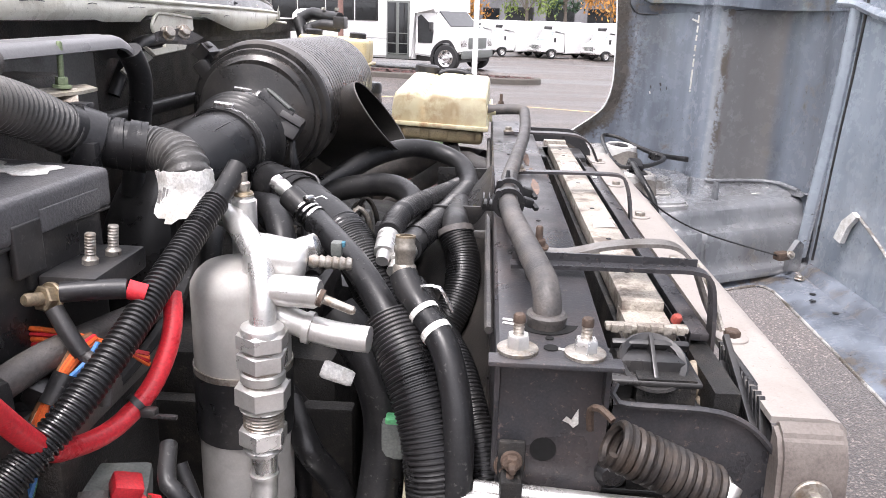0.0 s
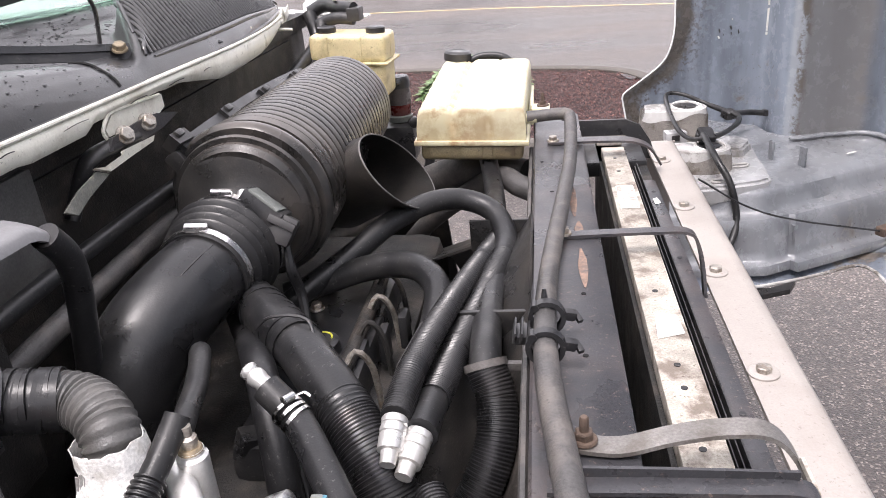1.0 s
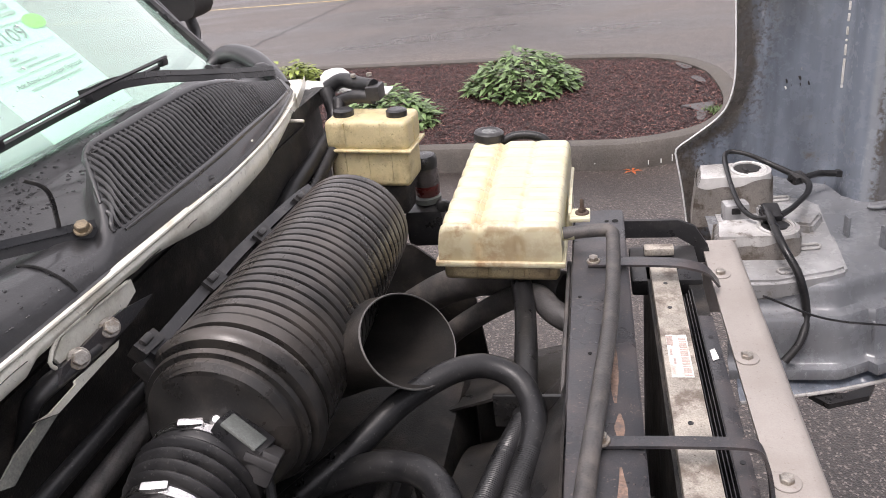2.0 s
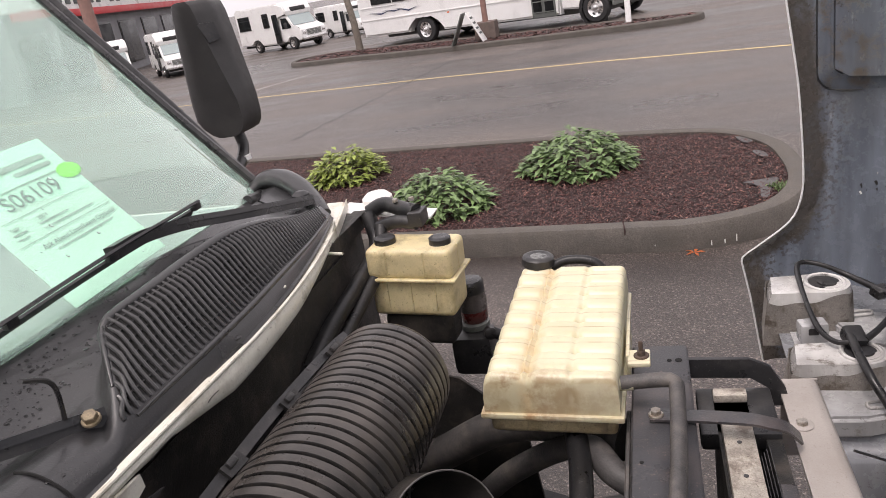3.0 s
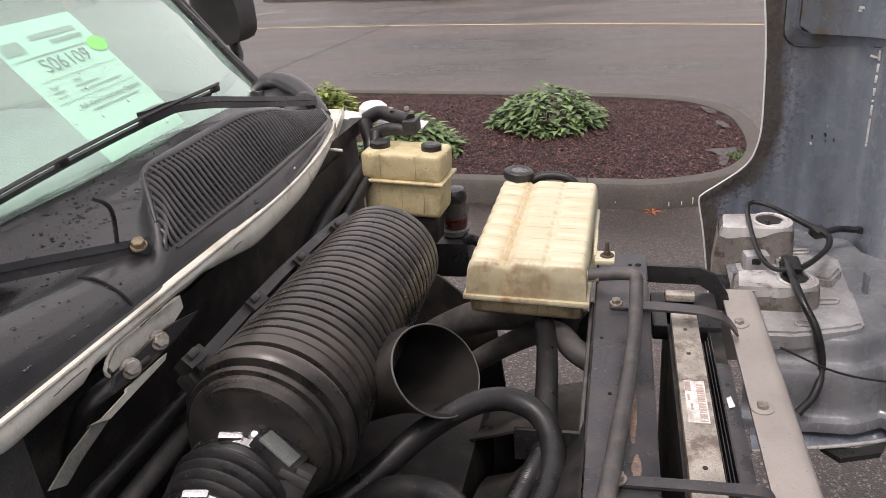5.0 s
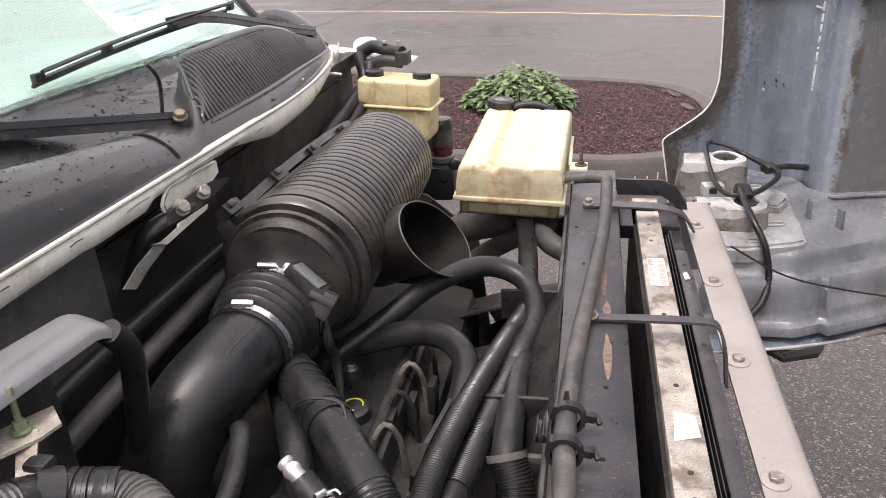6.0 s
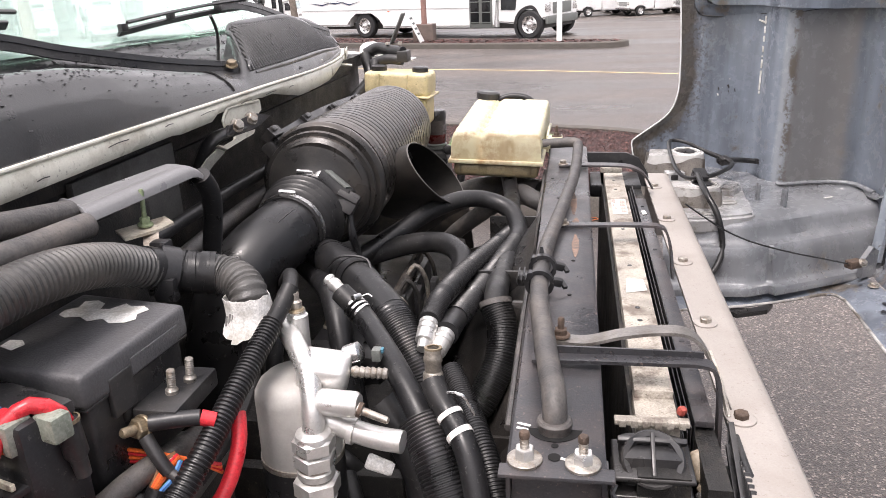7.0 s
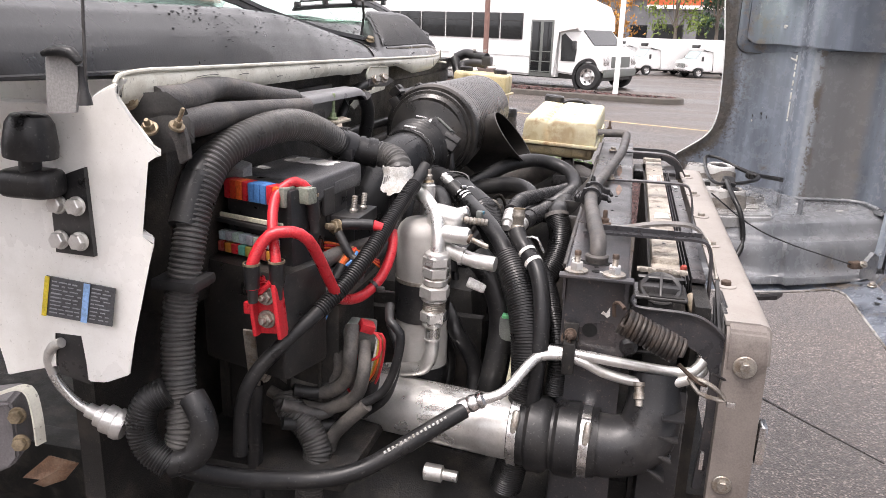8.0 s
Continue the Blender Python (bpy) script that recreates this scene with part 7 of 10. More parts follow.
hA = hose("heater_hose", [(0.060, 0.860, 1.488), (0.090, 0.840, 1.469), (0.125, 0.79, 1.458), (0.156, 0.742, 1.447), (0.186, 0.702, 1.422), (0.210, 0.670, 1.388), (0.226, 0.650, 1.355)], 0.0138, RUBBER, "smooth black rubber hose with a silver end fitting")
part("end_fitting", rev(bmesh.new(), (0.041, 0.868, 1.503), (0.82, -0.4, -0.5), [(0, 0.006), (0.002, 0.0085), (0.006, 0.0085), (0.008, 0.007), (0.011, 0.009), (0.016, 0.009), (0.018, 0.008), (0.06, 0.009)], 16), ALU, hA, "silver barbed fitting")
for q in (-0.006, 0.0, 0.006):
    sc = part("clamp", band(bmesh.new(), Vector((0.086, 0.8425, 1.4715)) + Vector((0.74, -0.52, -0.42)) * q, (0.74, -0.52 + q * 20, -0.42), 0.0142, 0.0032, 0.0012), CHROME, hA, "wire clamp ring")
part("clamp_screw", rev(bmesh.new(), (0.082, 0.836, 1.491), (0.5, 0.8, -0.1), [(0, 0.002), (0.001, 0.0036), (0.012, 0.0036), (0.013, 0.0028)], 10), CHROME, sc)
part("clamp_tail", T([(0.090, 0.846, 1.489), (0.098, 0.848, 1.492), (0.104, 0.846, 1.489)], 0.0016, seg=6, flat=0.4), CHROME, sc)
hose("loom", [(0.190, 0.698, 1.417), (0.211, 0.669, 1.387), (0.228, 0.645, 1.352), (0.238, 0.625, 1.31), (0.243, 0.615, 1.25), (0.238, 0.61, 1.17), (0.22, 0.62, 1.06)], 0.0248, CORR, "thick black corrugated loom over a hose", ridge=0.0014, pitch=0.0040, seg=24)
hC = hose("coolant_hose", [(0.201, 0.712, 1.455), (0.207, 0.702, 1.445), (0.221, 0.688, 1.430), (0.241, 0.660, 1.412), (0.252, 0.640, 1.385), (0.258, 0.622, 1.35), (0.258, 0.608, 1.30), (0.252, 0.60, 1.23), (0.24, 0.60, 1.12)], 0.0130, RUBBER, "black coolant hose with an open brass nipple")
part("open_nipple", rev(bmesh.new(), (0.2015, 0.712, 1.448), (0.0, 0.14, 1), [(0, 0.0112), (0.015, 0.0105), (0.017, 0.0088), (0.026, 0.0088), (0.028, 0.0100), (0.033, 0.0100), (0.035, 0.0088), (0.039, 0.0092), (0.041, 0.0088), (0.041, 0.0066), (0.02, 0.006)], 22), mat("tarnished_nipple", (0.32, 0.29, 0.25), 0.45, metal=0.7, scale=60), hC, "open metal nipple")
part("nipple_rim", rev(bmesh.new(), (0.202, 0.718, 1.4885), (0.0, 0.14, 1), [(0, 0.0066), (0, 0.0092), (0.002, 0.0092), (0.002, 0.0066)], 22, caps=False), BRONZE, hC, "worn copper rim")
for p, w in (((0.2225, 0.6862, 1.429), 0.0055), ((0.2345, 0.670, 1.4185), 0.0065)):
    part("clamp", band(bmesh.new(), p, (0.62, -0.70, -0.55), 0.0132, w, 0.0009), PAPERW, hC, "white painted clamp band")
part("clamp_wire", T([(0.212, 0.70, 1.448), (0.235, 0.69, 1.452), (0.247, 0.69, 1.43)], 0.0018, seg=6), CHROME, hC)
hose("loom", [(0.200, 0.83, 1.40), (0.222, 0.782, 1.388), (0.242, 0.735, 1.380), (0.257, 0.702, 1.366), (0.270, 0.668, 1.34), (0.280, 0.645, 1.312), (0.285, 0.630, 1.28), (0.284, 0.625, 1.23)], 0.0142, CORR, "slim black corrugated loom", ridge=0.0012, pitch=0.0036, seg=18)
HB = hose("loom", [(-0.10, 1.17, 1.44), (-0.05, 1.10, 1.452), (0.0, 1.035, 1.458), (0.044, 0.985, 1.455), (0.070, 0.953, 1.449), (0.100, 0.916, 1.440), (0.122, 0.888, 1.430)], 0.0265, RUBBER, "thick taped black loom running into corrugated tube", seg=24)
part("tube", T([(0.108, 0.905, 1.437), (0.118, 0.893, 1.432), (0.144, 0.862, 1.408), (0.164, 0.84, 1.375), (0.178, 0.82, 1.31), (0.18, 0.80, 1.2)], 0.0268, ridge=0.0011, pitch=0.0034, seg=24), CORR, HB, "corrugated black tube")
for k in range(6):
    part("tape_band", band(bmesh.new(), Vector((-0.02, 1.061, 1.456)).lerp(Vector((0.044, 0.985, 1.455)), k / 5), (0.62, -0.78, 0.0), 0.0275, 0.010, 0.0010, 22), RUBBER, HB)
hose("heater_hose", [(-0.095, 1.15, 1.405), (-0.050, 1.07, 1.425), (-0.012, 1.00, 1.440), (0.022, 0.935, 1.448), (0.046, 0.885, 1.41), (0.060, 0.85, 1.33)], 0.0165, RUBBER, "black rubber hose under the air cleaner")
part("tie_wire", T([(0.0, 0.99, 1.47), (0.022, 0.985, 1.488), (0.06, 0.985, 1.484), (0.075, 0.955, 1.46)], 0.0018, seg=6), BLACK, HB)
cr = hose("coolant_hose", [(0.19, 1.79, 1.44), (0.195, 1.74, 1.41), (0.208, 1.66, 1.388), (0.222, 1.50, 1.392), (0.234, 1.30, 1.395), (0.232, 1.15, 1.405), (0.236, 1.03, 1.418), (0.238, 1.0, 1.41)], 0.0175, RUBBER, "black rubber coolant hose into a corrugated sleeve")
part("sleeve", T([(0.2375, 1.005, 1.412), (0.248, 0.985, 1.385), (0.247, 0.955, 1.35), (0.228, 0.925, 1.31), (0.198, 0.90, 1.27), (0.17, 0.87, 1.20)], 0.0215, ridge=0.0013, pitch=0.0038, seg=24), CORR, cr, "corrugated black sleeve")
part("sleeve_clamp", band(bmesh.new(), (0.2375, 1.006, 1.413), (0.15, -0.35, -0.5), 0.0222, 0.008, 0.0016), GREYHOSE, cr)
part("clamp_tail", B((0.268, 1.006, 1.412), (0.026, 0.008, 0.010), 0.002), GREYHOSE, cr)
lp = hose("refrigerant_hose", [(-0.08, 1.20, 1.36), (-0.03, 1.23, 1.39), (0.03, 1.28, 1.42), (0.08, 1.335, 1.445), (0.134, 1.385, 1.455), (0.182, 1.412, 1.447), (0.228, 1.395, 1.430), (0.246, 1.33, 1.408), (0.226, 1.20, 1.402), (0.202, 1.05, 1.408), (0.190, 0.92, 1.424), (0.188, 0.87, 1.430)], 0.0166, RUBBER, "black looped hose with a silver crimped end")
part("sleeve", T([(0.243, 1.29, 1.405), (0.226, 1.20, 1.402), (0.202, 1.05, 1.408), (0.191, 0.93, 1.423)], 0.0174, ridge=0.0009, pitch=0.0034, seg=20), CORR, lp, "corrugated black sleeve")
part("crimp", rev(bmesh.new(), (0.188, 0.872, 1.430), (-0.25, -1, -0.35), [(0, 0.012), (0.002, 0.0132), (0.007, 0.0132), (0.008, 0.0120), (0.011, 0.0132), (0.016, 0.0132), (0.017, 0.0120), (0.020, 0.0128), (0.032, 0.0122), (0.033, 0.009), (0.045, 0.008)], 20), ALU, lp, "silver crimp")
lp2 = hose("refrigerant_hose", [(0.228, 1.36, 1.398), (0.212, 1.28, 1.405), (0.187, 1.10, 1.430), (0.173, 0.95, 1.450), (0.167, 0.875, 1.445)], 0.0142, CORR, "slim corrugated black hose with a silver end", ridge=0.0009, pitch=0.0034, seg=18)
part("crimp", rev(bmesh.new(), (0.167, 0.874, 1.445), (-0.05, -1, -0.45), [(0, 0.011), (0.002, 0.0122), (0.007, 0.0122), (0.008, 0.0112), (0.011, 0.0122), (0.016, 0.0122), (0.017, 0.0112), (0.020, 0.0118), (0.032, 0.0114), (0.033, 0.008), (0.045, 0.007)], 20), ALU, lp2, "silver crimp")
hose("heater_hose", [(-0.06, 1.24, 1.38), (-0.02, 1.25, 1.388), (0.06, 1.258, 1.410), (0.125, 1.240, 1.419), (0.162, 1.195, 1.409), (0.163, 1.13, 1.385), (0.148, 1.05, 1.355), (0.13, 0.99, 1.30), (0.12, 0.95, 1.2)], 0.0185, RUBBER, "black heater hose curving over the engine")
hose("radiator_hose", [(-0.20, 1.97, 1.14), (-0.10, 1.93, 1.21), (0.02, 1.88, 1.30), (0.11, 1.84, 1.345), (0.20, 1.80, 1.36), (0.27, 1.76, 1.36)], 0.034, GREYHOSE, "thick dusty radiator hose under the coolant tank")
hose("steering_hose", [(-0.10, 1.88, 1.10), (-0.02, 1.86, 1.16), (0.06, 1.82, 1.25), (0.16, 1.78, 1.33), (0.22, 1.72, 1.375), (0.255, 1.66, 1.378), (0.295, 1.63, 1.37)], 0.021, GREYHOSE, "dusty grey hose under the coolant tank")

hose("vacuum_hose", [(-0.06, 0.97, 1.45), (-0.033, 0.93, 1.480), (-0.016, 0.88, 1.478), (-0.001, 0.82, 1.480), (0.002, 0.78, 1.46), (0.004, 0.75, 1.40)], 0.0105, RUBBER, "black vacuum hose dropping behind the drier")
# black cable with a corrugated sleeve, and red battery cables
blk = hose("cable", [(0.040, 0.752, 1.540), (0.036, 0.735, 1.527), (0.031, 0.700, 1.510), (0.022, 0.630, 1.480), (0.012, 0.565, 1.447), (-0.004, 0.51, 1.414), (-0.026, 0.46, 1.385), (-0.056, 0.42, 1.354), (-0.088, 0.395, 1.315), (-0.104, 0.385, 1.27), (-0.108, 0.38, 1.2)], 0.0098, RUBBER, "black cable in a corrugated sleeve, hanging loose")
part("sleeve", T([(0.032, 0.712, 1.515), (0.022, 0.630, 1.480), (0.012, 0.565, 1.447), (-0.004, 0.51, 1.414), (-0.026, 0.46, 1.385)], 0.0112, ridge=0.0017, pitch=0.0042, seg=18), CORR, blk, "corrugated black sleeve")
r1 = hose("battery_cable", [(-0.084, 0.374, 1.440), (-0.085, 0.376, 1.470), (-0.076, 0.389, 1.497), (-0.060, 0.400, 1.508), (-0.030, 0.420, 1.496), (-0.020, 0.485, 1.406), (-0.017, 0.520, 1.383), (-0.004, 0.553, 1.380), (0.013, 0.578, 1.399), (0.021, 0.597, 1.424), (0.021, 0.612, 1.444), (0.016, 0.625, 1.460)], 0.0076, RED, "thick red battery cable")
r2 = hose("battery_cable", [(-0.061, 0.393, 1.44), (-0.062, 0.395, 1.469), (-0.078, 0.420, 1.513), (-0.085, 0.450, 1.543), (-0.069, 0.470, 1.558), (-0.054, 0.480, 1.545), (-0.052, 0.482, 1.53)], 0.0068, RED, "thick red battery cable")
for own, p, d in ((r1, (-0.085, 0.375, 1.472), (0, 0, -1)), (r2, (-0.061, 0.394, 1.472), (0, 0, -1)), (r2, (-0.052, 0.482, 1.538), (0.1, 0, -1))):
    part("shrink_sleeve", rev(bmesh.new(), p, d, [(0, 0.0098), (0.03, 0.0095), (0.034, 0.007), (0.05, 0.006)], 14), BLACK, own)
    part("copper_ring", band(bmesh.new(), p, d, 0.0095, 0.003, 0.0012, 16), BRONZE, own)
tie = part("zip_tie", band(bmesh.new(), (0.006, 0.570, 1.390), (0.55, 0.7, 0.5), 0.0086, 0.005, 0.0012, 18), BLACK, r1)
part("tie_head", B((0.018, 0.564, 1.388), (0.012, 0.008, 0.007), 0.002), BLACK, tie)
part("tie_tail", B((0.030, 0.562, 1.386), (0.020, 0.004, 0.003), 0.001), BLACK, tie)
jb = thing("junction_block", (-0.075, 0.395, 1.40), "red plastic battery junction block with two nuts", "terminal")
part("base", B((-0.075, 0.400, 1.408), (0.040, 0.012, 0.070), 0.004, Euler((0, radians(-6), 0)).to_matrix()), RED, jb)
for sx in (-1, 1):
    part("wall", B((-0.075 + sx * 0.017, 0.392, 1.408), (0.006, 0.02, 0.072), 0.002, Euler((0, radians(-6), 0)).to_matrix()), RED, jb)
part("tab", B((-0.101, 0.397, 1.405), (0.016, 0.008, 0.016), 0.002), RED, jb)
part("strap", T([(-0.074, 0.385, 1.452), (-0.088, 0.384, 1.444), (-0.084, 0.382, 1.43), (-0.066, 0.385, 1.446)], 0.0035, seg=8), RED, jb)
for z in (1.425, 1.394):
    bm = bmesh.new()
    bolt(bm, (-0.076, 0.394, z), (0, -1, 0.1), 0.009, 0.012, 0.006)
    part("nut", bm, STEEL, jb)

# ---- receiver drier and fittings ----
DRYM = mat("dull_grey_aluminium_can", (0.43, 0.42, 0.40), 0.6, metal=0.05, var=0.25, scale=8, grain=0.05, dirt=(0.30, 0.275, 0.25), dirt_amt=0.75, dirt_scale=14, hard=0.3, bump=0.08, speck=(0.22, 0.2, 0.18), speck_amt=0.06)
dr = thing("receiver_drier", (0.05, 0.69, 1.3), "silver receiver drier canister strapped with black bands", "receiver drier")
part("canister", rev(bmesh.new(), (0.054, 0.70, 1.366), (0.01, 0, 1), [(0, 0.0425), (0.004, 0.0440), (0.076, 0.0440), (0.082, 0.0432), (0.090, 0.0385), (0.096, 0.032), (0.098, 0.015)], 40), DRYM, dr)
part("band", rev(bmesh.new(), (0.0535, 0.70, 1.300), (0.01, 0, 1), [(0, 0.0450), (0.064, 0.0452)], 40), BLACK, dr, "black rubber mounting band")
part("lower_canister", rev(bmesh.new(), (0.0525, 0.70, 1.12), (0.01, 0, 1), [(0, 0.036), (0.006, 0.043), (0.12, 0.0435), (0.19, 0.0435)], 40), DRYM, dr)
part("band", rev(bmesh.new(), (0.053, 0.70, 1.16), (0.01, 0, 1), [(0, 0.0450), (0.06, 0.0452)], 40), BLACK, dr, "black rubber mounting band")
part("rim", band(bmesh.new(), (0.054, 0.70, 1.367), (0.01, 0, 1), 0.0440, 0.006, 0.0015, 40), STEEL, dr)
part("head", B((0.088, 0.70, 1.468), (0.055, 0.05, 0.035), 0.014, Euler((0, radians(12), radians(10))).to_matrix(), 4), ALU, dr)
part("post", rev(bmesh.new(), (0.046, 0.745, 1.45), (0.02, 0, 1), [(0, 0.012), (0.06, 0.0115), (0.062, 0.009), (0.066, 0.009)], 20), ALU, dr, "silver service post")
part("post_collar", rev(bmesh.new(), (0.047, 0.745, 1.512), (0.02, 0, 1), [(0, 0.008), (0.003, 0.0095), (0.006, 0.008)], 16), BRONZE, dr)
part("post_valve", rev(bmesh.new(), (0.047, 0.745, 1.516), (0.02, 0, 1), [(0, 0.005), (0.006, 0.0065), (0.010, 0.0065), (0.012, 0.004), (0.020, 0.004)], 12), STEEL, dr)
ap = thing("air_conditioning_line", (0.088, 0.65, 1.38), "thick bare aluminium line with large hex fittings", "pipe", "air conditioning lines")
part("tube", T([(0.026, 0.752, 1.492), (0.036, 0.738, 1.495), (0.055, 0.712, 1.490), (0.077, 0.682, 1.474), (0.087, 0.660, 1.452), (0.0885, 0.650, 1.42)], 0.0115), ALUPIPE, ap)
part("coupling", rev(bmesh.new(), (0.0885, 0.650, 1.428), (-0.03, 0, -1), [(0, 0.0135), (0.003, 0.018), (0.008, 0.0195), (0.010, 0.0195)], 24), ALU, ap)
for z0, hh, rr, sd_ in ((1.422, 0.017, 0.0225, 6), (1.4045, 0.018, 0.0220, 6), (1.386, 0.012, 0.0195, 28), (1.3735, 0.021, 0.0245, 6), (1.352, 0.005, 0.0205, 28), (1.332, 0.019, 0.0215, 6), (1.3125, 0.008, 0.0175, 28)):
    part("hex_nut" if sd_ == 6 else "collar", rev(bmesh.new(), (0.0885 - (1.43 - z0) * 0.03, 0.650, z0), (-0.03, 0, -1), [(0, rr * 0.84), (0.0025, rr), (hh - 0.0025, rr), (hh, rr * 0.84)], sd_), ALU, ap)
bm = bmesh.new()
rev(bm, (0.0875, 0.65, 1.404), (-0.03, 0, -1), [(0, 0.0175), (0.05, 0.0175)], 24)
for k in range(7):
    rev(bm, (0.0862, 0.65, 1.349 - k * 0.003), (-0.03, 0, -1), [(0, 0.0165), (0.0012, 0.018), (0.0024, 0.0165)], 24)
part("thread", bm, STEEL, ap)
part("tube", T([(0.085, 0.65, 1.305), (0.0845, 0.65, 1.275), (0.084, 0.645, 1.255), (0.074, 0.643, 1.235), (0.05, 0.645, 1.226), (0.01, 0.652, 1.217), (-0.03, 0.665, 1.205)], 0.0115), ALUPIPE, ap)
part("bead", band(bmesh.new(), (0.0847, 0.65, 1.282), (0, 0, 1), 0.0112, 0.003, 0.002, 20), ALU, ap)
part("end_nut", rev(bmesh.new(), (-0.022, 0.662, 1.207), (-1, 0.2, -0.25), [(0, 0.014), (0.012, 0.015), (0.014, 0.012), (0.03, 0.012)], 8), STEEL, ap)
mf = thing("air_conditioning_manifold", (0.12, 0.67, 1.43), "cast aluminium manifold with open pipe stubs", "fitting")
part("block", rev(bmesh.new(), (0.092, 0.664, 1.453), (1, -0.08, 0.0), [(0, 0.010), (0.004, 0.0135), (0.040, 0.0135), (0.044, 0.011)], 20), ALU, mf)
part("valve", rev(bmesh.new(), (0.135, 0.655, 1.452), (1, -0.05, -0.35), [(0, 0.007), (0.004, 0.007), (0.006, 0.0042), (0.032, 0.0038), (0.034, 0.002)], 14), STEEL, mf)
part("valve_ring", band(bmesh.new(), (0.138, 0.655, 1.451), (1, -0.05, -0.35), 0.0068, 0.004, 0.001, 14), RUST, mf)
part("stub", T([(0.095, 0.672, 1.428), (0.125, 0.668, 1.418), (0.15, 0.664, 1.414), (0.178, 0.660, 1.413)], 0.0118), ALU, mf, "open cut pipe stub")
part("stub_collar", band(bmesh.new(), (0.124, 0.668, 1.418), (1, -0.1, -0.2), 0.012, 0.006, 0.0025, 20), ALU, mf)
part("ridged_stub", rev(bmesh.new(), (0.118, 0.70, 1.468), (1, 0.05, -0.05), [(0, 0.005)] + [q for k in range(6) for q in ((0.004 + k * 0.006, 0.0065), (0.008 + k * 0.006, 0.005))], 12), STEEL, mf)
part("loose_stub", rev(bmesh.new(), (0.132, 0.68, 1.374), (0.93, 0, -0.33), [(0, 0.007), (0.003, 0.0085), (0.026, 0.0075), (0.03, 0.006)], 14), PAPERW, mf)
sv = thing("relief_valve", (0.11, 0.75, 1.48), "silver round valve with a small teal plug", "valve")
part("body", rev(bmesh.new(), (0.098, 0.735, 1.465), (0.9, 0.1, 0.3), [(0, 0.008), (0.004, 0.012), (0.02, 0.012), (0.022, 0.009)], 20), CHROME, sv)
part("plug", B((0.135, 0.74, 1.468), (0.010, 0.012, 0.014), 0.002), GREYCON, sv)
part("clip", B((0.139, 0.742, 1.472), (0.007, 0.007, 0.005), 0.001), mat("dull_teal_clip", (0.05, 0.16, 0.22), 0.5), sv)

FADEINK = mat("smudged_grey_print", (0.30, 0.29, 0.28), 0.6)
# ---- main wiring harness ----
hs = thing("wiring_harness", (-0.12, 0.5, 1.55), "thick black corrugated wiring harness bound with tape", "harness")
DUSTLOOM = mat("dust_greyed_loom", (0.050, 0.049, 0.048), 0.40, scale=20, var=0.4, dirt=(0.13, 0.12, 0.108), dirt_amt=0.65, dirt_scale=12, bump=0.3)
part("loom", T([(-0.150, 0.285, 1.24), (-0.146, 0.30, 1.275), (-0.157, 0.315, 1.32), (-0.165, 0.335, 1.40), (-0.158, 0.352, 1.48), (-0.158, 0.385, 1.545), (-0.152, 0.43, 1.592), (-0.136, 0.50, 1.613), (-0.124, 0.58, 1.616), (-0.117, 0.66, 1.598), (-0.100, 0.727, 1.565)], [0.0195, 0.0195, 0.0195, 0.0195, 0.0195, 0.0205, 0.0210, 0.0220, 0.0220, 0.0215, 0.0205], ridge=0.0018, pitch=0.0060, seg=24), DUSTLOOM, hs)
part("taped_section", T([(-0.108, 0.705, 1.578), (-0.092, 0.738, 1.561), (-0.055, 0.752, 1.554)], 0.0228, seg=24), RUBBER, hs)
part("taped_section", T([(-0.164, 0.36, 1.515), (-0.163, 0.40, 1.57), (-0.158, 0.455, 1.597)], [0.0200, 0.0215, 0.0225], seg=24), RUBBER, hs)
part("loom", T([(-0.060, 0.752, 1.555), (-0.038, 0.751, 1.552), (-0.018, 0.740, 1.548), (-0.006, 0.728, 1.536), (-0.005, 0.722, 1.51)], 0.0205, ridge=0.0018, pitch=0.0060, seg=22), DUSTLOOM, hs)
bm = bmesh.new()
rt = random.Random(6)
tp = spline([(-0.0075, 0.7235, 1.541), (-0.0055, 0.7225, 1.522), (-0.008, 0.717, 1.492)], 0.004)
td, tu, tv = frame_of(Vector((0.003, -0.006, -0.055)))
rows = []
for k in range(31):
    a = 2 * math.pi * k / 30 * 1.04
    top, bot = rt.uniform(0.0, 0.08), 0.94 - 0.10 * math.sin(a * 1.5) - rt.uniform(0.0, 0.06)
    rows.append([tp[min(len(tp) - 1, int((top + (bot - top) * f / 6) * (len(tp) - 1)))] + td * rt.uniform(-0.0012, 0.0012) + (tu * math.cos(a) + tv * math.sin(a)) * (0.0222 + 0.002 * k / 30 + rt.uniform(0, 0.0022) + (0.004 * (f / 6) ** 3)) for f in range(7)])
part("white_tape", sheet(bm, rows, 0.0006), PAPERW, hs, "torn wrinkled white tape wrap")
for k in range(5):
    part("tape_print", B(Vector((-0.0065 - 0.004 * k, 0.6985 + 0.001 * k, 1.524 - 0.001 * k)), (0.0022, 0.0008, 0.012 + 0.004 * (k % 2)), 0, Euler((0, 0.2, 0.2)).to_matrix()), FADEINK, hs)
for k in range(9):
    f = k / 8
    part("tape_wrap", band(bmesh.new(), Vector((-0.090, 0.739, 1.561)).lerp(Vector((-0.055, 0.752, 1.554)), f), (0.92 + 0.1 * math.sin(k * 2.3), 0.33, -0.2 + 0.16 * math.cos(k * 1.7)), 0.0225, 0.0055, 0.0014, 22), RUBBER, hs)
cl_ = part("clip", band(bmesh.new(), (-0.099, 0.729, 1.564), (0.75, 0.6, -0.4), 0.0245, 0.020, 0.004, 22), BLACK, hs)
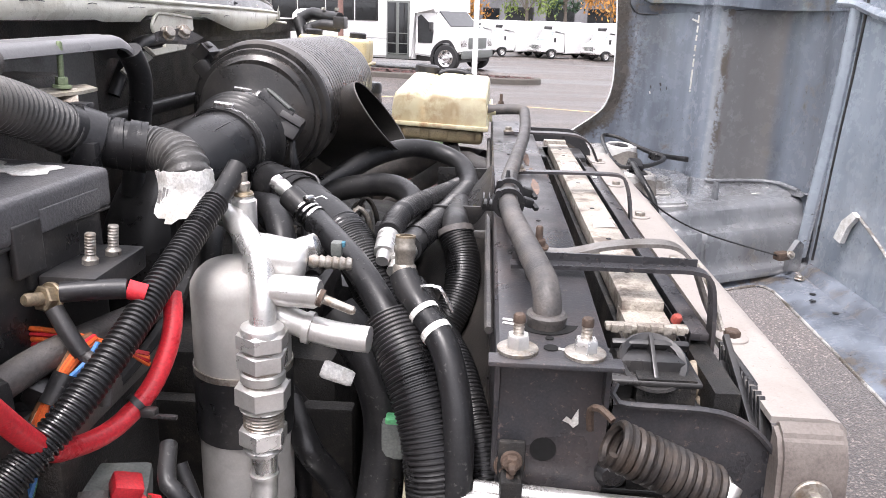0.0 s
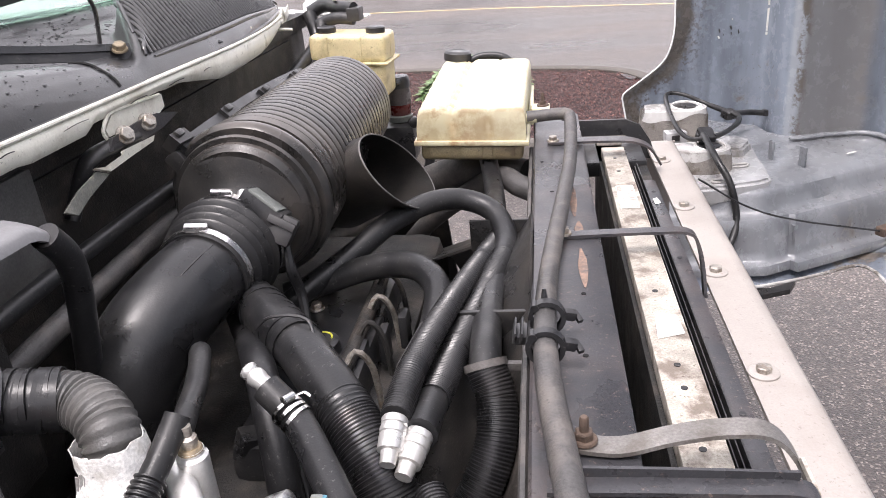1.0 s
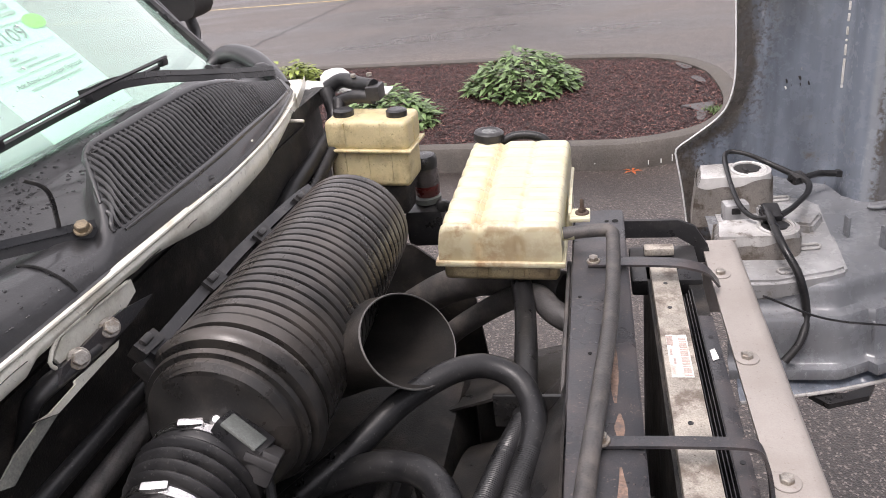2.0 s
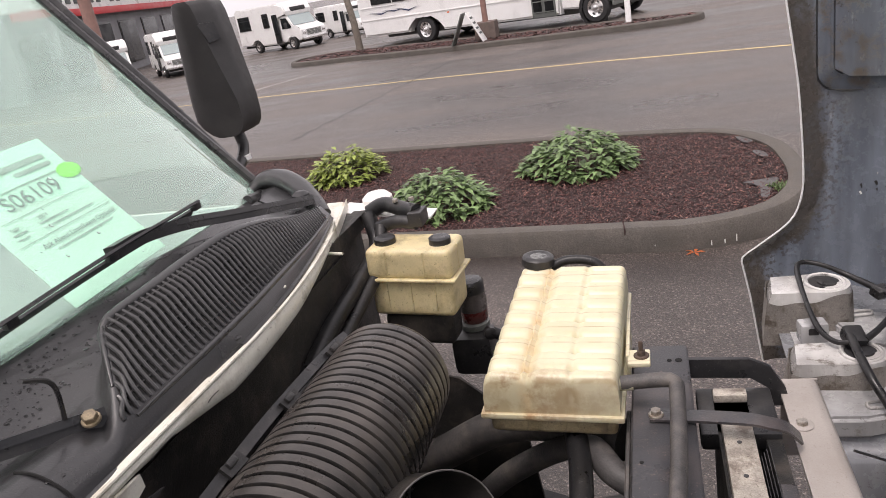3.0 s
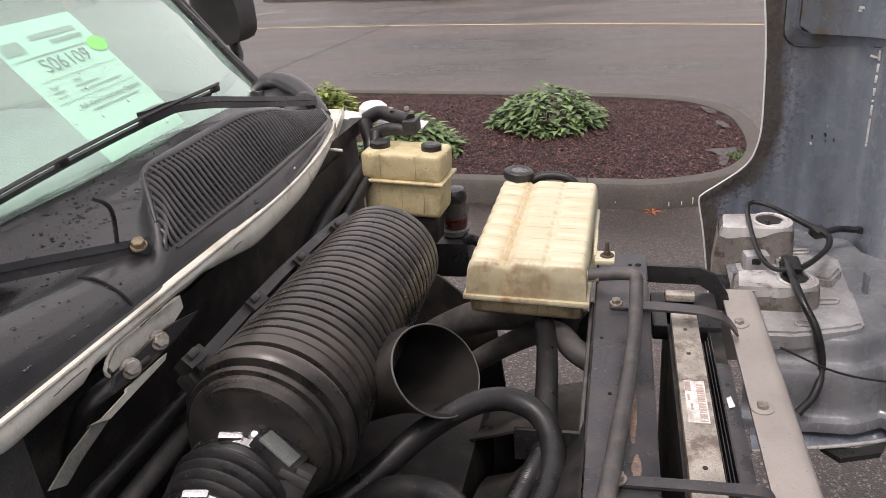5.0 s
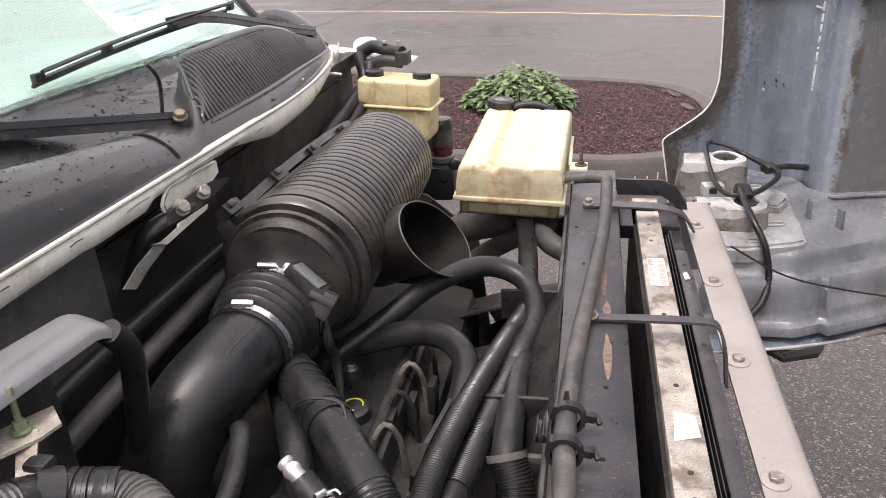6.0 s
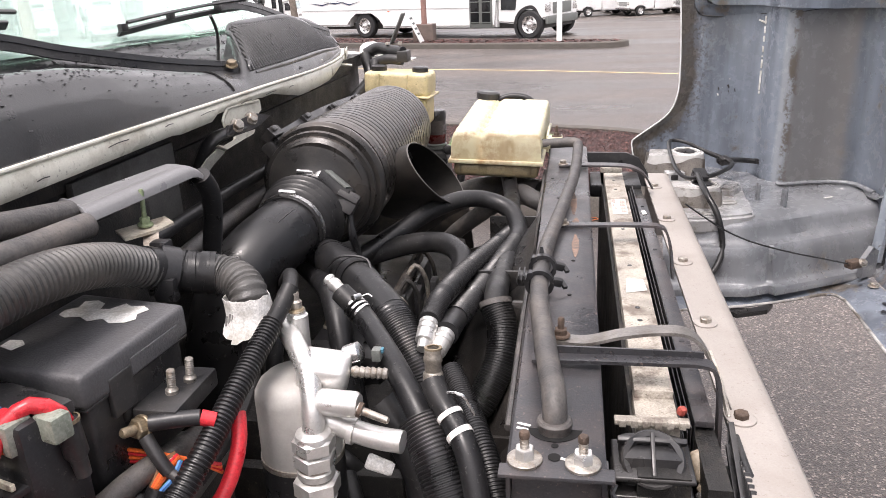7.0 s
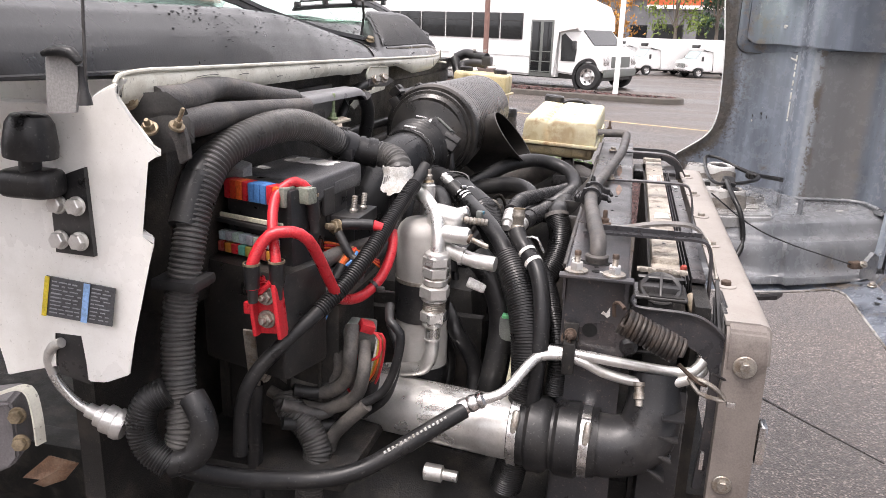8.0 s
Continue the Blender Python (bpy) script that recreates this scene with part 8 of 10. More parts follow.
part("clip_block", B((-0.088, 0.708, 1.552), (0.024, 0.012, 0.026), 0.003), BLACK, cl_)
part("clip_block", B((-0.106, 0.742, 1.588), (0.020, 0.016, 0.014), 0.003), BLACK, cl_)
part("tie", band(bmesh.new(), (-0.163, 0.40, 1.568), (0, 0.4, 0.6), 0.0215, 0.006, 0.002, 20), BLACK, hs)
part("strap_bracket", B((-0.16, 0.345, 1.452), (0.06, 0.05, 0.014), 0.005), BLACK, hs)
for k in range(6):
    a = k * 1.05
    part("taped_wire", T([(-0.006 + 0.008 * math.cos(a), 0.716 + 0.008 * math.sin(a), 1.51), (-0.004 + 0.006 * math.cos(a), 0.70, 1.46), (-0.012 + 0.005 * math.cos(a), 0.66 + 0.004 * math.sin(a), 1.42), (-0.03, 0.61 + 0.005 * math.sin(a), 1.385)], 0.0065, seg=8), RUBBER, hs)
part("branch", T([(-0.159, 0.292, 1.330), (-0.176, 0.280, 1.319), (-0.183, 0.272, 1.291), (-0.173, 0.270, 1.262), (-0.147, 0.272, 1.244)], 0.0175, ridge=0.0014, pitch=0.0039, seg=20), CORR, hs, "looped corrugated branch")
part("branch", T([(-0.147, 0.272, 1.244), (-0.120, 0.280, 1.255), (-0.109, 0.288, 1.282), (-0.114, 0.292, 1.306), (-0.130, 0.300, 1.323)], 0.0160, seg=20), RUBBER, hs, "taped end of the branch")
fl = thing("fluid_line", (-0.22, 0.25, 1.30), "bare white metal fluid line with a ribbed fitting", "pipe")
part("fitting", rev(bmesh.new(), (-0.208, 0.272, 1.285), (-0.9, -0.1, 0.35), [(0, 0.016), (0.006, 0.019), (0.012, 0.019), (0.014, 0.0165), (0.02, 0.0175), (0.026, 0.0175), (0.028, 0.014), (0.036, 0.014), (0.038, 0.009), (0.05, 0.009)], 20), ALU, fl)
part("line", T([(-0.245, 0.268, 1.30), (-0.262, 0.262, 1.312), (-0.282, 0.256, 1.34), (-0.288, 0.252, 1.37), (-0.276, 0.248, 1.39), (-0.262, 0.246, 1.398)], 0.006), ALUPIPE, fl)

SHIELD = mat("grey_moulded_shield", (0.155, 0.155, 0.16), 0.36, var=0.18, scale=10, grain=0.08, dirt=(0.09, 0.088, 0.088), dirt_amt=0.4, dirt_scale=10, bump=0.08, speck=(0.22, 0.215, 0.21), speck_amt=0.12)
# ---- shielded double hose above the fuse box ----
sh = thing("pipe_shield", (-0.14, 0.78, 1.62), "grey moulded shield over two rubber pipes", "shield")
rows = []
for k in range(25):
    f = k / 24
    c = Vector((-0.164, 0.704, 1.646)).lerp(Vector((-0.122, 0.888, 1.652)), f)
    ac_ = Vector((0.80, -0.58 + 0.25 * f, 0)).normalized()
    w = 0.047 - 0.015 * f
    drop = 0.024 * max(0, (f - 0.82) / 0.18) ** 2
    rows.append([c + ac_ * w * q / 12 * (0.78 if q > 0 else 1.0) + Vector((0, 0, -0.028 * 0.45 * (1 - math.sqrt(max(0.0, 1 - abs(q / 12) ** 4))) - 0.003 * math.exp(-(q / 2.5) ** 2) * (1 - f) - drop)) for q in range(-12, 13)])
part("shield", sheet(bmesh.new(), rows, 0.004), SHIELD, sh)
part("shield_lip", T(rows[0][::2], 0.003, seg=6), SHIELD, sh)
part("pipe", T([(-0.190, 0.370, 1.662), (-0.180, 0.420, 1.662), (-0.196, 0.52, 1.668), (-0.172, 0.60, 1.655), (-0.160, 0.69, 1.642)], [0.018, 0.019, 0.0155, 0.013, 0.013], seg=18), GREYHOSE, sh)
part("pipe", T([(-0.174, 0.370, 1.633), (-0.162, 0.420, 1.636), (-0.163, 0.50, 1.637), (-0.142, 0.58, 1.637), (-0.136, 0.68, 1.632)], [0.018, 0.019, 0.015, 0.013, 0.013], seg=18), GREYHOSE, sh)
part("down_pipe", T([(-0.108, 0.868, 1.635), (-0.108, 0.888, 1.605), (-0.118, 0.90, 1.56), (-0.14, 0.91, 1.47)], 0.0125, seg=18), RUBBER, sh)
for poly, at in (([(-0.243, 0.350, 1.664), (-0.200, 0.350, 1.673), (-0.161, 0.350, 1.678), (-0.140, 0.350, 1.663), (-0.167, 0.350, 1.654), (-0.220, 0.350, 1.640), (-0.233, 0.350, 1.650)], (-0.202, 0.338, 1.662)), ([(-0.221, 0.350, 1.637), (-0.167, 0.350, 1.651), (-0.134, 0.350, 1.651), (-0.135, 0.350, 1.631), (-0.153, 0.350, 1.621), (-0.196, 0.350, 1.610), (-0.209, 0.350, 1.622)], (-0.178, 0.338, 1.634))):
    bm = prism(bmesh.new(), poly, (0.004, 0.006, -0.012))
    bmesh.ops.bevel(bm, geom=bm.edges[:], offset=0.0015, segments=2, affect="EDGES")
    part("flange", bm, mat("dusted_black_flange", (0.075, 0.073, 0.072), 0.45, scale=30, dirt=(0.12, 0.115, 0.11), dirt_amt=0.6, dirt_scale=30, hard=0.4), sh)
    bm = bmesh.new()
    bolt(bm, at, (0.25, -0.7, 0.8), 0.0068, 0.0105, 0.005)
    part("bolt", bm, BRONZE, sh)
cb_ = part("stud_clip", prism(bmesh.new(), [(-0.153, 0.330, 1.641), (-0.138, 0.330, 1.646), (-0.130, 0.330, 1.640), (-0.126, 0.330, 1.624), (-0.125, 0.330, 1.605), (-0.137, 0.330, 1.598), (-0.142, 0.330, 1.623)], (0.002, 0.004, 0)), GREYHOSE, sh, "bent clip on a brass stud")
bm = bmesh.new()
bolt(bm, (-0.134, 0.324, 1.641), (0.55, -0.3, 0.8), 0.005, 0.009, 0.016)
part("stud", bm, BRONZE, cb_)
bt = thing("stud_bracket", (-0.125, 0.76, 1.59), "bent zinc bracket with a threaded stud", "bracket")
part("plate", prism(bmesh.new(), [(-0.155, 0.75, 1.600), (-0.12, 0.795, 1.603), (-0.098, 0.775, 1.602), (-0.105, 0.758, 1.600), (-0.13, 0.728, 1.598)], (0, 0, 0.003)), mat("tan_stained_zinc", (0.44, 0.405, 0.34), 0.42, metal=0.25, scale=30, var=0.2, dirt=(0.2, 0.15, 0.1), dirt_amt=0.6, dirt_scale=40, hard=0.4), bt)
part("arm", prism(bmesh.new(), [(-0.132, 0.765, 1.602), (-0.112, 0.765, 1.602), (-0.085, 0.715, 1.575), (-0.10, 0.71, 1.573)], (0, 0, 0.003)), ALUBAR, bt)
bm = bmesh.new()
bolt(bm, (-0.125, 0.762, 1.605), (0.05, 0, 1), 0.0055, 0.0085, 0.030)
part("stud", bm, mat("green_zinc_stud", (0.22, 0.27, 0.16), 0.5, metal=0.4), bt)

# ---- fuse box and fuse panel ----
FUSELID = mat("grained_black_lid", (0.085, 0.085, 0.090), 0.42, scale=10, bump=0.35, dirt=(0.075, 0.07, 0.066), dirt_amt=0.5, dirt_scale=9, speck=(0.12, 0.115, 0.11), speck_amt=0.3)
fb = thing("fuse_box", (-0.09, 0.61, 1.48), "black plastic fuse box with a torn white sticker on its lid", "fuse box")
FM = Matrix.Translation((-0.114, 0.610, 1.500)) @ Euler((radians(1), radians(1), radians(-7))).to_matrix().to_4x4()
part("body", rbox((0, 0, -0.03), (0.112, 0.136, 0.11), 0.008, FM), BLACK, fb)
part("lid", rbox((0, 0, 0.034), (0.124, 0.150, 0.034), 0.007, FM), FUSELID, fb)
part("lid_groove", rbox((0, 0, 0.0165), (0.120, 0.146, 0.003), 0.001, FM), BLACK, fb)
part("lid_panel", rbox((0.0615, 0.02, 0.028), (0.003, 0.07, 0.018), 0.001, FM), FUSELID, fb)
part("latch_tab", rbox((0.0605, -0.03, 0.012), (0.006, 0.030, 0.040), 0.002, FM), BLACK, fb)
part("latch_frame", rbox((0.056, 0.0, 0.005), (0.008, 0.06, 0.055), 0.003, FM), BLACK, fb)
for pp in ([(-0.046, 0.008), (-0.036, 0.004), (-0.022, 0.009), (-0.008, 0.002), (0.004, 0.010), (0.016, 0.003), (0.030, 0.007), (0.037, 0.016), (0.031, 0.026), (0.036, 0.038), (0.026, 0.044), (0.014, 0.040), (0.004, 0.045), (-0.004, 0.030), (-0.014, 0.028), (-0.018, 0.040), (-0.030, 0.045), (-0.042, 0.040), (-0.038, 0.026), (-0.048, 0.018)],
           [(-0.050, -0.060), (-0.034, -0.064), (-0.030, -0.052), (-0.038, -0.046), (-0.051, -0.048)]):
    part("torn_sticker", prism(bmesh.new(), [FM @ Vector((x, y + 0.015, 0.0515)) for x, y in pp], (0, 0, 0.0006)), PAPERW, fb, "torn white sticker remnant")
for y in (-0.01, 0.022):
    s0 = Vector((-0.030 + y * 0.2, 0.617 + y * 0.75, 1.488))
    part("stud", rev(bmesh.new(), s0, (0.1, 0, 1), [(0, 0.0062), (0.004, 0.0062)] + [q for k in range(8) for q in ((0.006 + k * 0.0025, 0.0043), (0.0073 + k * 0.0025, 0.0037))], 14), STEEL, fb, "threaded metal stud")
part("stud_shelf", B((-0.034, 0.620, 1.478), (0.045, 0.085, 0.02), 0.004), BLACK, fb)
fp = thing("fuse_block", (-0.11, 0.46, 1.49), "black fuse block with rows of coloured blade fuses", "fuse block")
part("carrier", B((-0.115, 0.475, 1.500), (0.115, 0.05, 0.115), 0.006, Euler((0, 0, radians(14))).to_matrix()), BLACK, fp)
RX = Euler((0, 0, radians(14))).to_matrix()
cols = [RED, mat("deep_red_fuse", (0.5, 0.05, 0.02), 0.4), ORANGE, RED, BLUE, BLUE, BLUE, RED, ORANGE, mat("clear_grey_fuse", (0.20, 0.21, 0.18), 0.3)]
for k in range(10):
    part("fuse", B(Vector((-0.112, 0.458, 1.547)) + RX @ Vector((-0.050 + k * 0.0108, -0.002, 0)), (0.0098, 0.022, 0.026), 0.002, RX), cols[k], fp)
part("label_strip", B(Vector((-0.112, 0.446, 1.512)) + RX @ Vector((0, -0.006, 0)), (0.11, 0.004, 0.006), 0.001, RX), mat("cream_strip", (0.62, 0.60, 0.48), 0.5), fp)
part("shelf", B(Vector((-0.112, 0.448, 1.505)), (0.114, 0.03, 0.006), 0.001, RX), BLACK, fp)
c2 = [mat("pale_blue_fuse", (0.35, 0.42, 0.46), 0.4), mat("grey_fuse", (0.30, 0.30, 0.33), 0.4), mat("pale_green_fuse", (0.35, 0.45, 0.40), 0.4)]
c3 = [mat("maroon_fuse", (0.35, 0.06, 0.05), 0.4), mat("amber_fuse", (0.50, 0.22, 0.04), 0.4), RED, mat("teal_fuse", (0.10, 0.35, 0.28), 0.4), mat("olive_fuse", (0.30, 0.28, 0.06), 0.4), mat("lime_fuse", (0.2, 0.4, 0.1), 0.4)]
for k in range(8):
    part("fuse", B(Vector((-0.114, 0.440, 1.484)) + RX @ Vector((-0.046 + k * 0.0125, 0, 0)), (0.0112, 0.014, 0.013), 0.002, RX), c2[k % 3], fp)
    part("fuse", B(Vector((-0.114, 0.438, 1.469)) + RX @ Vector((-0.046 + k * 0.0125, 0, 0)), (0.0112, 0.014, 0.014), 0.002, RX), c3[k % 6], fp)
part("relay", B((-0.055, 0.490, 1.548), (0.022, 0.018, 0.022), 0.003, RX), mat("clear_grey_relay", (0.22, 0.24, 0.20), 0.3), fp)
part("box_below", B((-0.115, 0.46, 1.38), (0.15, 0.09, 0.15), 0.01, RX), DUSTY, fp)
part("grey_plug", B((-0.185, 0.470, 1.560), (0.030, 0.026, 0.030), 0.004, Euler((0.3, 0.2, 0.5)).to_matrix()), mat("pale_grey_plug", (0.42, 0.42, 0.42), 0.5), fp, "pale grey plug")
fp.matrix_basis = pose(-0.108, 0.472, 1.483, 0, 0, -30)
pt = thing("power_post", (-0.05, 0.58, 1.46), "grimy brass power post with ring terminals", "terminal")
bm = bmesh.new()
bolt(bm, (-0.045, 0.575, 1.472), (-0.3, -0.9, 0.25), 0.010, 0.012, 0.012)
part("nut", bm, BRONZE, pt)
part("terminal_sleeve", T([(-0.036, 0.572, 1.478), (-0.01, 0.582, 1.478), (0.006, 0.588, 1.477)], 0.0078), BLACK, pt)
part("terminal_tip", T([(0.006, 0.588, 1.477), (0.018, 0.592, 1.472)], 0.0075), RED, pt)
part("terminal_sleeve", T([(-0.04, 0.568, 1.466), (-0.028, 0.562, 1.45), (-0.018, 0.560, 1.435)], 0.0065), BLACK, pt)
part("terminal_tip", T([(-0.018, 0.560, 1.435), (-0.008, 0.558, 1.43), (0.0, 0.555, 1.42), (0.0, 0.55, 1.40)], 0.005), GREYHOSE, pt)
hose("cable", [(-0.075, 0.49, 1.412), (-0.068, 0.500, 1.419), (-0.048, 0.550, 1.431), (-0.026, 0.600, 1.434), (-0.01, 0.66, 1.43)], 0.012, GREYHOSE, "thick dusty cable under the fuse box")
lw = thing("loose_wires", (-0.04, 0.56, 1.40), "bundle of coloured loose wires and connectors", "wires")
rndw = random.Random(11)
wc = [RED, ORANGE, ORANGE, BLUE, mat("white_wire", (0.6, 0.6, 0.58), 0.5), mat("brown_wire", (0.2, 0.1, 0.05), 0.5), mat("green_wire", (0.08, 0.25, 0.14), 0.5), mat("yellow_wire", (0.5, 0.38, 0.06), 0.5)]
for k in range(10):
    o = Vector((rndw.uniform(-0.009, 0.009), rndw.uniform(-0.006, 0.006), rndw.uniform(-0.007, 0.007)))
    part("wire", T([Vector((-0.030, 0.600, 1.423)) + o * 0.5, Vector((-0.034, 0.585, 1.416)) + o, Vector((-0.045, 0.570, 1.399)) + o * 0.5, Vector((-0.050, 0.550, 1.372)) + o * 1.1, Vector((-0.065, 0.540, 1.327)) + o * 1.5], 0.0025, seg=6), wc[k % 8], lw)
part("tape_wrap", T([(-0.041, 0.576, 1.406), (-0.047, 0.562, 1.388)], 0.0095), RUBBER, lw)
part("plug", B((-0.061, 0.570, 1.393), (0.018, 0.014, 0.024), 0.003, Euler((0.4, 0.5, 0.2)).to_matrix()), BLACK, lw)
for k in range(4):
    part("wire", T([Vector((-0.095, 0.60, 1.430 - k * 0.005)), Vector((-0.066, 0.595, 1.432 - k * 0.004)), Vector((-0.035, 0.60, 1.425 - k * 0.004 + 0.002 * (k % 2))), Vector((-0.015, 0.61, 1.412)), Vector((0.0, 0.62, 1.395 + 0.003 * k))], 0.0020, seg=6), RED if k % 2 else ORANGE, lw)
lw.location = Vector(lw.location) + Vector((0.014, -0.024, 0.016))
w2 = thing("loose_wires", (0.0, 0.55, 1.28), "red and black wires round a grey connector", "wires")
part("connector", B((-0.005, 0.56, 1.315), (0.05, 0.04, 0.035), 0.005, Euler((0.2, 0.1, 0.3)).to_matrix()), GREYCON, w2)
part("connector_cap", B((0.012, 0.545, 1.335), (0.022, 0.02, 0.014), 0.003, Euler((0.2, 0.4, 0.6)).to_matrix()), RED, w2)
part("wire", T([(0.02, 0.545, 1.33), (0.035, 0.54, 1.318), (0.034, 0.535, 1.295), (0.015, 0.535, 1.285), (-0.005, 0.535, 1.288)], 0.0022, seg=6), RED, w2)
part("wire", T([(0.0, 0.54, 1.29), (0.015, 0.53, 1.275), (0.018, 0.525, 1.25), (0.0, 0.52, 1.235), (-0.015, 0.53, 1.245)], 0.0022, seg=6), RED, w2)
for k in range(5):
    part("wire", T([(0.015, 0.555, 1.322), (0.026 + 0.003 * k, 0.55, 1.315), (0.022, 0.545, 1.28 - 0.01 * k), (0.005 - 0.01 * k, 0.54, 1.22)], 0.002, seg=6), wc[(k * 3 + 4) % 8], w2)
for k, pts in enumerate(([(-0.03, 0.57, 1.33), (-0.025, 0.55, 1.28), (-0.05, 0.52, 1.235), (-0.085, 0.50, 1.24)], [(-0.02, 0.57, 1.32), (-0.005, 0.55, 1.26), (-0.04, 0.51, 1.205), (-0.095, 0.48, 1.225)], [(0.0, 0.57, 1.30), (0.02, 0.55, 1.24), (-0.02, 0.52, 1.185), (-0.09, 0.47, 1.20)], [(0.03, 0.60, 1.32), (0.05, 0.58, 1.28), (0.04, 0.56, 1.22), (0.0, 0.56, 1.18)])):
    hose("cable", pts, 0.0095 if k < 3 else 0.006, GREYHOSE if k == 1 else RUBBER, "grimy black cable looped by the battery box")

# ---- cowl, windshield, mirror ----
cw = thing("cowl", (-0.3, 1.2, 1.65), "black plastic cowl cover wet with drops, over a cream body flange", "cowl")


def cx(y):
    return -0.205 if y < 1.5 else -0.205 - 0.30 * (y - 1.5) ** 2 / (1 + 0.35 * (y - 1.5))


FLANGEM = mat("cream_painted_flange", (0.70, 0.685, 0.60), 0.34, var=0.08, scale=12, grain=0.05, dirt=(0.36, 0.31, 0.23), dirt_amt=0.5, dirt_scale=16, hard=0.6, speck=(0.12, 0.10, 0.08), speck_amt=0.5)


def top_edge(y):
    """Height of the flange's upper edge."""
    return 1.700 - 0.014 * (y - 0.3)


def low_edge(y):
    """Lower edge of the flange, stepped and cut away beyond the latch."""
    if y < 0.98:
        return 1.663
    if y < 1.11:
        return 1.660
    if y < 1.28:
        return 1.668
    return 1.666 - 0.024 * min(1.0, max(0.0, y - 1.34) / 0.14) + 0.020 * min(1.0, max(0.0, y - 1.72) / 0.3)


ys = [0.316 + 0.02 * k for k in range(95)]
part("flange", sheet(bmesh.new(), [[(cx(y) + 0.008, y, low_edge(y)), (cx(y) + 0.014, y, low_edge(y) + 0.008), (cx(y) + 0.014, y, top_edge(y) - 0.009), (cx(y) + 0.008, y, top_edge(y) - 0.001), (cx(y) - 0.03, y, top_edge(y) - 0.001)] for y in ys], 0.003), FLANGEM, cw, "cream painted body flange")
part("flange_bead", T([(cx(0.316) + 0.010, 0.312, low_edge(0.3)), (cx(0.316) + 0.012, 0.304, 1.680), (cx(0.316) + 0.012, 0.310, 1.694)] + [(cx(y) + 0.012, y, top_edge(y) - 0.001) for y in ys[2::3]], 0.0028, seg=8), FLANGEM, cw)
rs = random.Random(17)
for k in range(9):
    y = 0.46 + 0.12 * k + rs.uniform(-0.012, 0.012)
    z = top_edge(y) - 0.014 + rs.uniform(-0.007, 0.004)
    L = rs.uniform(0.3, 0.9) ** 2 * 0.07
    part("paint_scrape", strip(bmesh.new(), [(cx(y) + 0.0158, y, z), (cx(y) + 0.0158, y + L * 0.5, z + 0.0012), (cx(y) + 0.0158, y + L, z + 0.0004)], rs.choice((0.0006, 0.0008, 0.0010)), 0.0006, (0, 0.1, 1)), BLACK, cw, "dark scraped paint")


def vt(y):
    return 1.0 if y < 1.62 else max(0.25, 1.0 - (y - 1.62) * 1.62)


NEARG = [(0, 0.0), (0.004, 0.24), (0.014, 0.56), (0.03, 0.84), (0.045, 0.97), (0.055, 1.0), (0.064, 0.95), (0.075, 0.72), (0.09, 0.55), (0.12, 0.52), (0.15, 0.62), (0.20, 1.0)]
RIDGE = [(-0.2, 1.772), (0.7, 1.776), (0.85, 1.770), (1.0, 1.750), (1.2, 1.7225), (1.3, 1.716), (2.5, 1.716)]
HUMPP = [(0, 1.683), (0.003, 1.693), (0.012, 1.708), (0.05, 1.752), (0.07, 1.773), (0.085, 1.783), (0.12, 1.796), (0.2, 1.80)]
BEHIND = [(0, 1.683), (0.03, 1.700), (0.08, 1.722), (0.13, 1.735), (0.16, 1.742), (0.20, 1.768)]


def along(tab, u):
    u = max(u, tab[0][0])
    for (a, za), (b, zb) in zip(tab, tab[1:]):
        if u <= b:
            return za + (zb - za) * (u - a) / (b - a)
    return tab[-1][1]


def smooth(v):
    v = min(1.0, max(0.0, v))
    return v * v * (3 - 2 * v)


def cowl_pt(y, u, up=0.0):
    """The cover's surface: u runs from the flange to the windshield; past the joint it swells into the louvre."""
    a = ((y - 1.262) * 0.095 - u * 0.123) / 0.1554
    b = (0.112 - u) * vt(y)
    d = -math.log(math.exp(-90 * a) + math.exp(-90 * b)) / 90 if a > -0.3 else -0.3
    m = smooth(d / 0.024 + 0.30)
    low = 1 - 0.72 * smooth((y - 1.66) / 0.42)
    hump = 1.683 + (along(HUMPP, u) - 1.683) * low
    t0, rz = top_edge(y), along(RIDGE, y)
    near = t0 + (rz - t0) * along(NEARG, u) + smooth((u - 0.10) / 0.10) * (1.770 - rz)
    q = smooth((y - 1.20) / 0.22) * smooth(u / 0.03)
    base = near * (1 - q) + (1.683 + (along(BEHIND, u) - 1.683) * low) * q
    return Vector((cx(y) - u * vt(y), y, base * (1 - m) + hump * m + up))


COWLM = mat("wet_grained_cowl_plastic", (0.019, 0.019, 0.0205), 0.33, scale=9, var=0.3, dirt=(0.042, 0.041, 0.040), dirt_amt=0.4, dirt_scale=5, hard=0.2, bump=0.18, spec=0.6, coat=0.25, speck=(0.11, 0.107, 0.104), speck_amt=0.25)
cover_ys = [-0.1 + 0.04 * k for k in range(33)] + [1.2 + 0.006 * k for k in range(40)] + [1.44 + 0.02 * k for k in range(32)]
part("cover", sheet(bmesh.new(), [[cowl_pt(y, -0.009 + 0.209 * k / 73, -0.0012 if k < 2 else 0.0) for k in range(74)] for y in cover_ys], 0.003), COWLM, cw)
SLOT = mat("slot_and_joint_black", (0.004, 0.004, 0.004), 0.9, bump=0)


def vent_u(y):
    """Upper end of the open slots at y."""
    return max(0.022, min(0.082, (y - 1.262) * 0.772 - 0.024))


